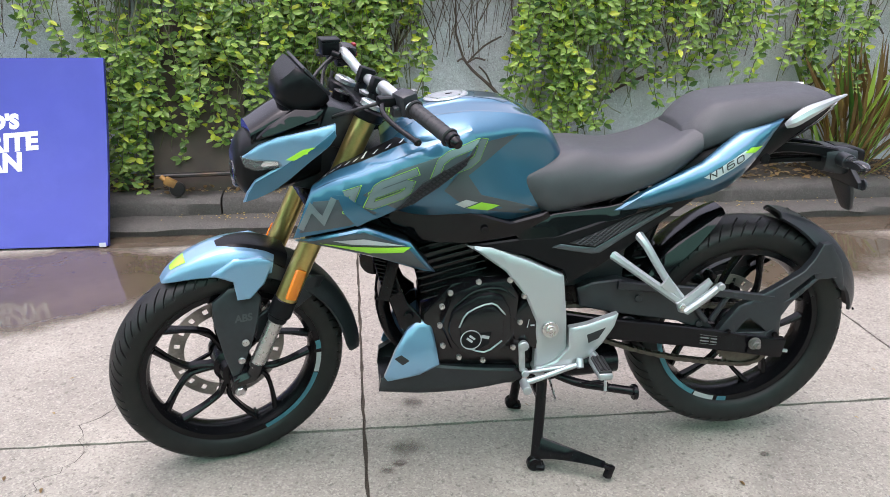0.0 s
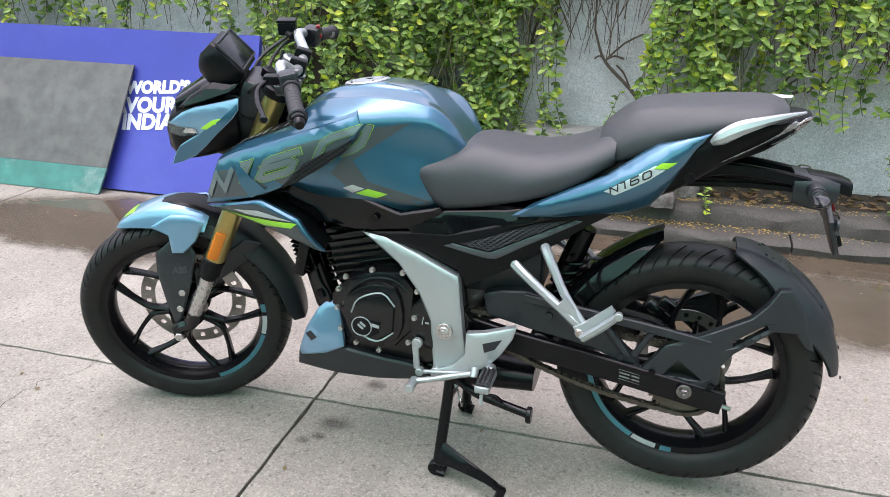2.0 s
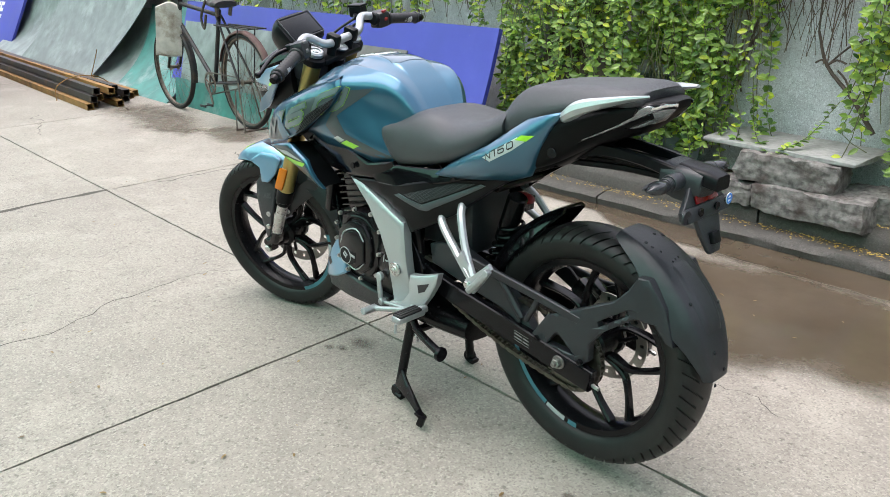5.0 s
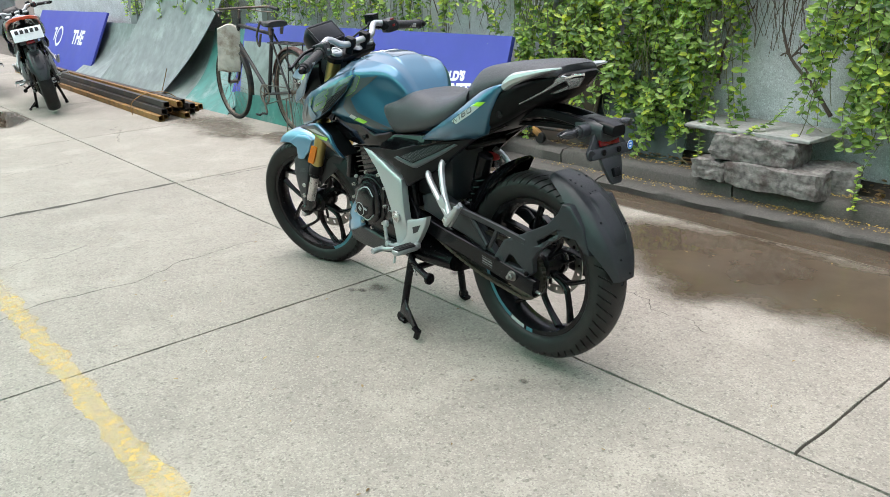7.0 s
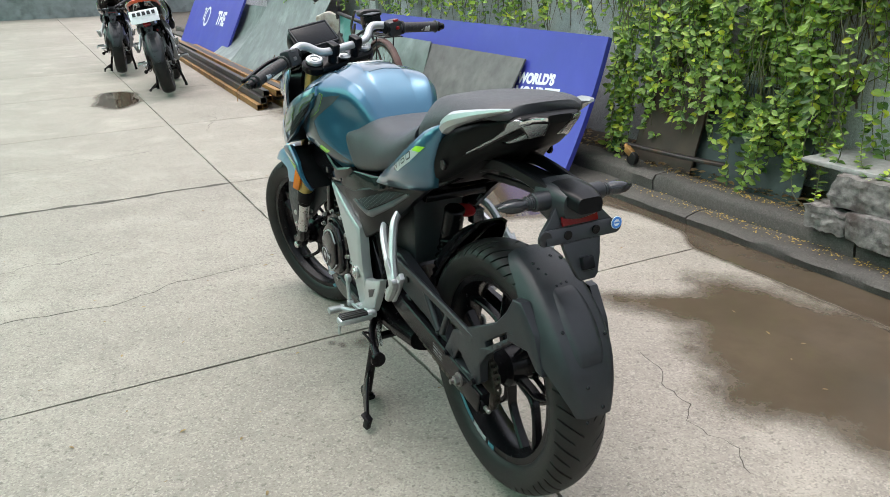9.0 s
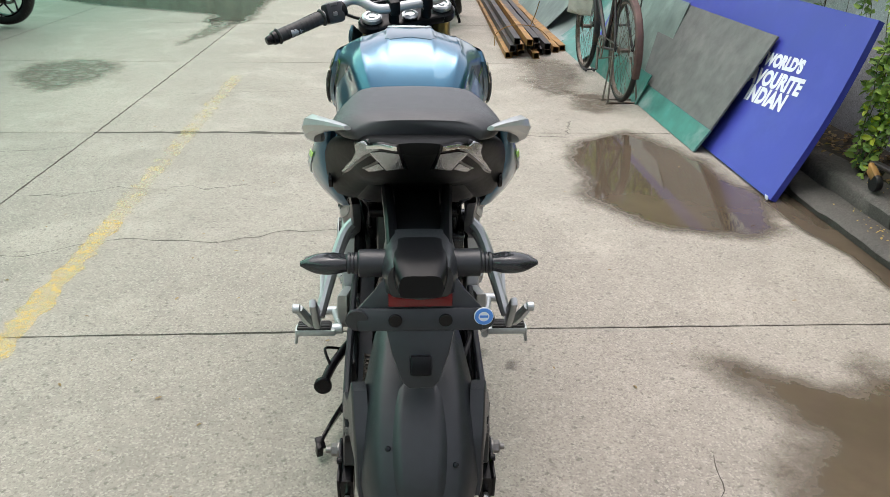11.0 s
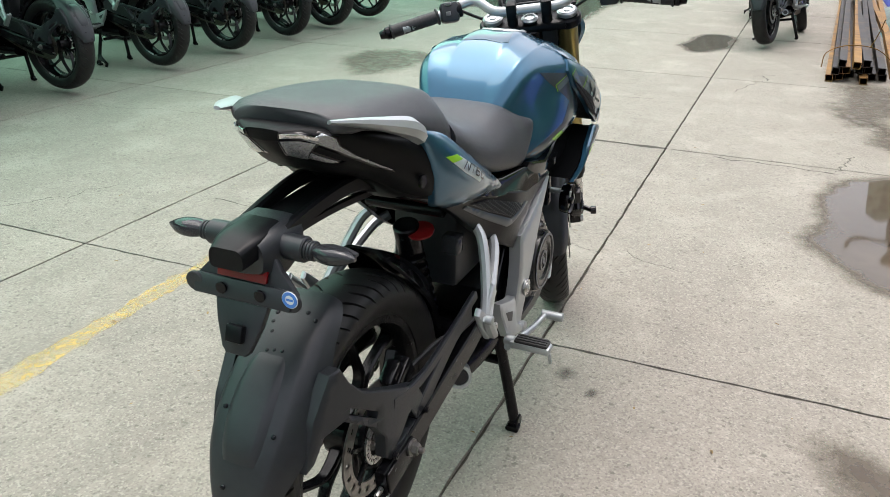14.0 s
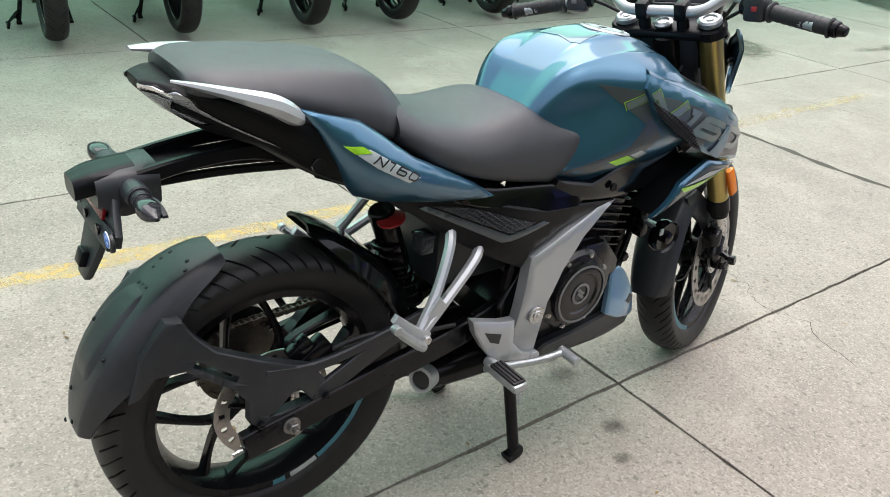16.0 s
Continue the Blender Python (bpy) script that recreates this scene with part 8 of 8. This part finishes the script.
class Leaves:
    def __init__(self):
        self.v, self.f = [], []

    def add(self, p, d, n, size, width=0.5):
        """A folded pointed-oval leaf from p along d with face normal n."""
        d = d.normalized()
        s = d.cross(n)
        if s.length < 1e-4:
            s = Vector((1, 0, 0))
        s.normalize()
        n = s.cross(d)
        i = len(self.v)
        w = size * width * 0.5
        self.v += [p, p + d * size * .30 + s * w * .85 + n * w * .25, p + d * size * .68 + s * w * .85 + n * w * .2, p + d * size - n * size * .08, p + d * size * .68 - s * w * .85 + n * w * .2, p + d * size * .30 - s * w * .85 + n * w * .25, p + d * size * .5]
        self.f += [(i, i + 1, i + 2, i + 6), (i + 6, i + 2, i + 3), (i, i + 6, i + 4, i + 5), (i + 6, i + 3, i + 4)]

    def make(self, name, material, parent, label=""):
        me = bpy.data.meshes.new(name)
        me.from_pydata([tuple(p) for p in self.v], [], self.f)
        me.materials.append(material)
        me.update()
        ob = new(name, me)
        ob.parent = parent
        ob["kind"] = "stuff"
        if label:
            ob["label"] = label
        return ob


vr = random.Random(21)


def strands(jobs, leaves, spacing=0.020, size=0.049, gap=-0.22):
    """jobs: (x, top z, bottom z, out from the wall). Returns stems."""
    stems = []
    for x, zt, zb, out in jobs:
        n = max(3, int((zt - zb) / 0.11))
        pts = []
        px, py = x, WALL_Y - 0.05 - out
        for i in range(n + 1):
            t = i / n
            px += vr.uniform(-.045, .045)
            py = WALL_Y - 0.05 - out * (0.35 + 0.65 * math.sin(min(1, t * 1.4 + .15) * 1.7)) + vr.uniform(-.015, .015)
            pts.append(Vector((px, py, zt + (zb - zt) * t)))
        if n > 3 and vr.random() < .35:
            pts[-1] += Vector((vr.uniform(-.08, .08), -.02, .06))
        q = curve(pts, 4)
        stems.append(sweep([tuple(p) for p in pts], circle(.0022, 4), 2))
        length = 0.0
        for a, b in zip(q, q[1:]):
            a, b = Vector(a), Vector(b)
            length += (b - a).length
            while length > spacing:
                length -= spacing
                if noise.noise(Vector((a.x * 5.0, a.y * 5.0, a.z * 4.0 + 7.0))) < gap:
                    continue
                ang = vr.uniform(0, 2 * math.pi)
                for turn in (0, math.pi):
                    if vr.random() < .14:
                        continue
                    d = Vector((math.cos(ang + turn), -abs(math.sin(ang + turn)) * .5 - .1, vr.uniform(-.6, .6)))
                    nrm = Vector((vr.uniform(-.6, .6), -.9, vr.uniform(.1, .9)))
                    leaves.add(a + Vector((vr.uniform(-.006, .006), vr.uniform(-.006, .006), 0)), d, nrm, size * vr.uniform(.55, 1.2), vr.uniform(.42, .62))
    return stems


def creeper(x0, x1, specs, dense, label, dry=0):
    """A stretch of creeper: a back mass near the top with shade in its colour, hanging strands in front."""
    root = empty("creeper", label, "creeper", "creeper along the wall")
    back, front = Leaves(), Leaves()
    jobs = []
    n = int((x1 - x0) * dense * 1.5)
    for _ in range(n):
        x = vr.uniform(x0, x1)
        if vr.random() > .62 + 1.1 * noise.noise(Vector((x * 2.4, 0, 4.0))):
            continue
        jobs.append((x, vr.uniform(1.45, 1.78), vr.uniform(1.0, 1.42), vr.uniform(.02, .16)))
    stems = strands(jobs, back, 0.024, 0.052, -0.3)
    jobs = []
    for x, w, zb, k in specs:
        for _ in range(max(2, int(k * (1.35 if x < -.2 else 1.0)))):
            jobs.append((x + vr.gauss(0, w), vr.uniform(1.2, 1.75), zb + abs(vr.gauss(0, .22)), vr.uniform(.02, .30)))
    stems += strands(jobs, front)
    back.make("leaf_mass", leaf_shade_toned, root, "back leaf mass with shade put into its green")
    front.make("foliage", leaf_fresh, root, "fresh green hanging leaf strands")
    s = part("stem_tangle", merge(*stems), stem_mat, root)
    s["kind"] = "stuff"
    if dry:
        rs = []
        for _ in range(dry * 3 + 40):
            x = vr.uniform(x0, x1)
            z = vr.uniform(.74, 1.2)
            rs.append(sweep([(x, WALL_Y - .05, 1.75), (x + vr.uniform(-.08, .08), WALL_Y - .05 - vr.uniform(0, .1), 1.2), (x + vr.uniform(-.1, .1), WALL_Y - .04 - vr.uniform(0, .12), z)], circle(vr.uniform(.0010, .0026), 4), 4))
        o = part("runner_tangle", merge(*rs), root_mat, root, "dry brown hanging runners")
        o["kind"] = "stuff"
    return root


creeper(-9.5, -5.0, [(-9.0 + .3 * k, .16, .75, 5) for k in range(14)], 9, "thick green creeper hanging over the wall behind the metal sheets", 10)
creeper(-5.0, -2.4, [(-4.9 + .22 * k, .14, .72, 6) for k in range(12)], 12, "thick green creeper hanging over the wall above the banner", 12)
creeper(-2.4, -0.7, [(-2.2, .2, .78, 8), (-1.7, .18, .74, 9), (-1.36, .07, .08, 13), (-1.3, .05, .22, 7), (-1.1, .06, .30, 10), (-1.0, .08, .40, 8), (-.88, .07, .45, 9)], 10, "green creeper with long strands reaching the kerb", 12)
creeper(-0.7, 0.75, [(-.64, .09, .30, 17), (-.46, .09, .10, 17), (-.31, .08, .20, 15), (-.15, .06, .28, 13), (-.02, .05, .55, 5), (.20, .09, .92, 4), (.56, .05, .42, 8), (.68, .06, .30, 12), (.78, .05, .42, 7)], 9, "green creeper hanging in strands over the bare wall", 70)
creeper(0.75, 1.75, [(.84, .07, .34, 12), (.95, .06, .42, 9), (1.1, .08, .50, 9), (1.28, .08, .60, 8), (1.45, .07, .42, 9), (1.62, .06, .55, 6)], 9, "green creeper hanging in strands over the bare wall", 50)
creeper(1.75, 5.0, [(1.9, .1, .66, 8), (2.12, .07, .40, 9), (2.35, .1, .6, 8), (2.7, .15, .5, 12), (3.2, .2, .5, 14), (3.9, .25, .5, 14), (4.5, .25, .5, 12)], 9, "green creeper hanging over the wall", 40)

# low sprigs creeping over the slab and kerb
sprig = empty("creeper", "fresh green sprigs creeping over the stone slab", "creeper")
lv = Leaves()
stems = []
for pts in ([(-.05, 2.25, .62), (.02, 2.15, .50), (.10, 2.05, .42), (.20, 1.98, .39)], [(.35, 2.28, .60), (.30, 2.12, .46), (.26, 2.0, .42), (.22, 1.96, .36)], [(-.15, 2.2, .5), (-.10, 2.08, .42), (-.05, 2.0, .3), (-.02, 1.95, .2)], [(.85, 2.2, .5), (.82, 2.05, .35), (.80, 1.98, .22), (.82, 1.93, .12)], [(1.6, 2.2, .4), (1.62, 2.05, .25), (1.63, 1.98, .14)]):
    stems.append(sweep(pts, circle(.002, 4), 3))
    for p in curve(pts, 9):
        p = Vector(p)
        for _ in range(2):
            a = vr.uniform(0, 6.28)
            lv.add(p, Vector((math.cos(a), math.sin(a), vr.uniform(-.1, .5))), Vector((0, -.3, 1)), .036 * vr.uniform(.6, 1.2), .58)
lv.make("foliage", leaf_fresh, sprig)
part("stem_tangle", merge(*stems), stem_mat, sprig)["kind"] = "stuff"

# straw-coloured grass clump
clump = empty("grass_clump", "tall dry reddish and green grass clump by the wall", "grass")
for mt, n, nm in ((leaf_dry, 90, "dry_foliage"), (leaf_fresh, 36, "green_foliage")):
    bl = Leaves()
    for _ in range(n):
        base = Vector((vr.gauss(2.38, .07), vr.gauss(2.14, .05), .13))
        lean_v = Vector((vr.gauss(0, .45), vr.gauss(-.15, .25), 1)).normalized()
        bl.add(base, lean_v, Vector((vr.uniform(-1, 1), -1, .3)), vr.uniform(.3, .85), .03)
    bl.make(nm, mt, clump)

# fallen leaves on the soil, yellow litter on the kerb
lit = Leaves()
for _ in range(1500):
    x, y = vr.uniform(-3, 4), vr.uniform(2.06, 2.34)
    a = vr.uniform(0, 6.28)
    lit.add(Vector((x, y, .155 + vr.uniform(0, .02))), Vector((math.cos(a), math.sin(a), vr.uniform(-.2, .3))), Vector((vr.uniform(-.4, .4), vr.uniform(-.4, .4), 1)), vr.uniform(.025, .055), .5)
holder = tagged(new("leaf_litter"), "dead brown leaves lying on the soil strip", "leaf litter", kind="stuff")
lit.make("dead_foliage", leaf_dry, holder)
yl = Leaves()
for _ in range(1500):
    k = vr.random()
    x = vr.gauss(.75, .45) if k < .5 else (vr.gauss(-.45, .3) if k < .75 else vr.uniform(-1.3, 3))
    on_top = vr.random() < .45
    y = vr.uniform(1.985, 2.06) if on_top else vr.gauss(1.915, .035)
    if not on_top and not 1.84 < y < 1.95:
        continue
    a = vr.uniform(0, 6.28)
    yl.add(Vector((x, y, .160 if on_top else .068)), Vector((math.cos(a), math.sin(a), .1)), Vector((0, 0, 1)), vr.uniform(.006, .013), .8)
petal = mat("yellow_fallen_petal", (0.42, 0.28, 0.05), 0.7, 0, 0.2)
holder = tagged(new("petal_litter"), "tiny yellow petals and seeds scattered along the kerb", "petal litter", kind="stuff")
yl.make("petal_scatter", petal, holder)
bits = Leaves()
for _ in range(130):
    x, y = vr.uniform(-3.5, 2.2), vr.uniform(-2.2, 1.7)
    a = vr.uniform(0, 6.28)
    bits.add(Vector((x, y, .004)), Vector((math.cos(a), math.sin(a), .02)), Vector((0, 0, 1)), vr.uniform(.008, .024), .4)
holder = tagged(new("ground_litter"), "small dry leaf scraps on the concrete", "leaf litter", kind="stuff")
bits.make("scrap_scatter", leaf_dry, holder)

# ---- other motorcycles ----
pal_dark = {"paint": mat("black_metallic_paint", (0.010, 0.011, 0.013), 0.25, 0.3, 0.1, 900, coat=1.0), "light": mat("dark_grey_metallic_paint", (0.03, 0.032, 0.036), 0.3, 0.5, 0.1, 900, coat=1.0), "tape": mat("grey_rim_tape", (0.10, 0.10, 0.10), 0.4)}
parked = motorcycle(pal_dark, "black motorcycle on its centre stand in a parked row")
tagged(parked, group="row of parked motorcycles")
row_rnd = random.Random(5)
places = [.17, -.60, -1.50, -2.24, -3.2, -4.05, -4.95, -5.75, -6.6]


def parked_pose(x, k):
    turn = 90 + row_rnd.uniform(-3, 3) - 7
    c = Vector((.679, 0, 0))
    c.rotate(Euler((0, 0, radians(turn))))
    return pose(x - c.x, -3.98 - c.y, 0, 0, 0, turn)


for k, x in enumerate(places):
    m = parked_pose(x, k)
    if k == 0:
        parked.matrix_world = m
    else:
        copy_thing(parked, m)

stray = copy_thing(parked, pose(-7.26, .52, 0, 9, 0, -11))
tagged(stray, "black motorcycle with orange-red trim and white number plate, leaning", "motorcycle", "motorcycles farther along the yard")
plate = part("number_plate", box(.006, .27, .125, .003, (1.005, 0, .83), (0, -18, 0)), sticker_white, stray, "white number plate with plain dark bars")
for r in range(2):
    for c in range(5):
        part("plate_bar", box(.003, .030, .036, 0, (1.009 + .008 * (1 - r) - .008, -.092 + .046 * c, .857 - .052 * r), (0, -18, 0)), ink, plate)
orange_red = mat("orange_red_paint", (0.50, 0.06, 0.02), 0.3, 0.1, 0.05, 300, coat=0.8)
part("tail_trim", sweep([(.62, -.15, .90), (.80, -.135, .945), (.91, -.08, .972), (.935, 0, .978), (.91, .08, .972), (.80, .135, .945), (.62, .15, .90)], rect(.022, .034, .3), 4), orange_red, stray, "orange-red tail trim")
part("brake_lamp", box(.02, .075, .03, .006, (.985, 0, .748), (0, -18, 0)), red_lens, stray, "red brake lamp under the plate")
other = copy_thing(parked, pose(-9.4, .25, 0, 0, 0, -8))
tagged(other, "black motorcycle parked farther along the yard", "motorcycle", "motorcycles farther along the yard")

ground_slabs()
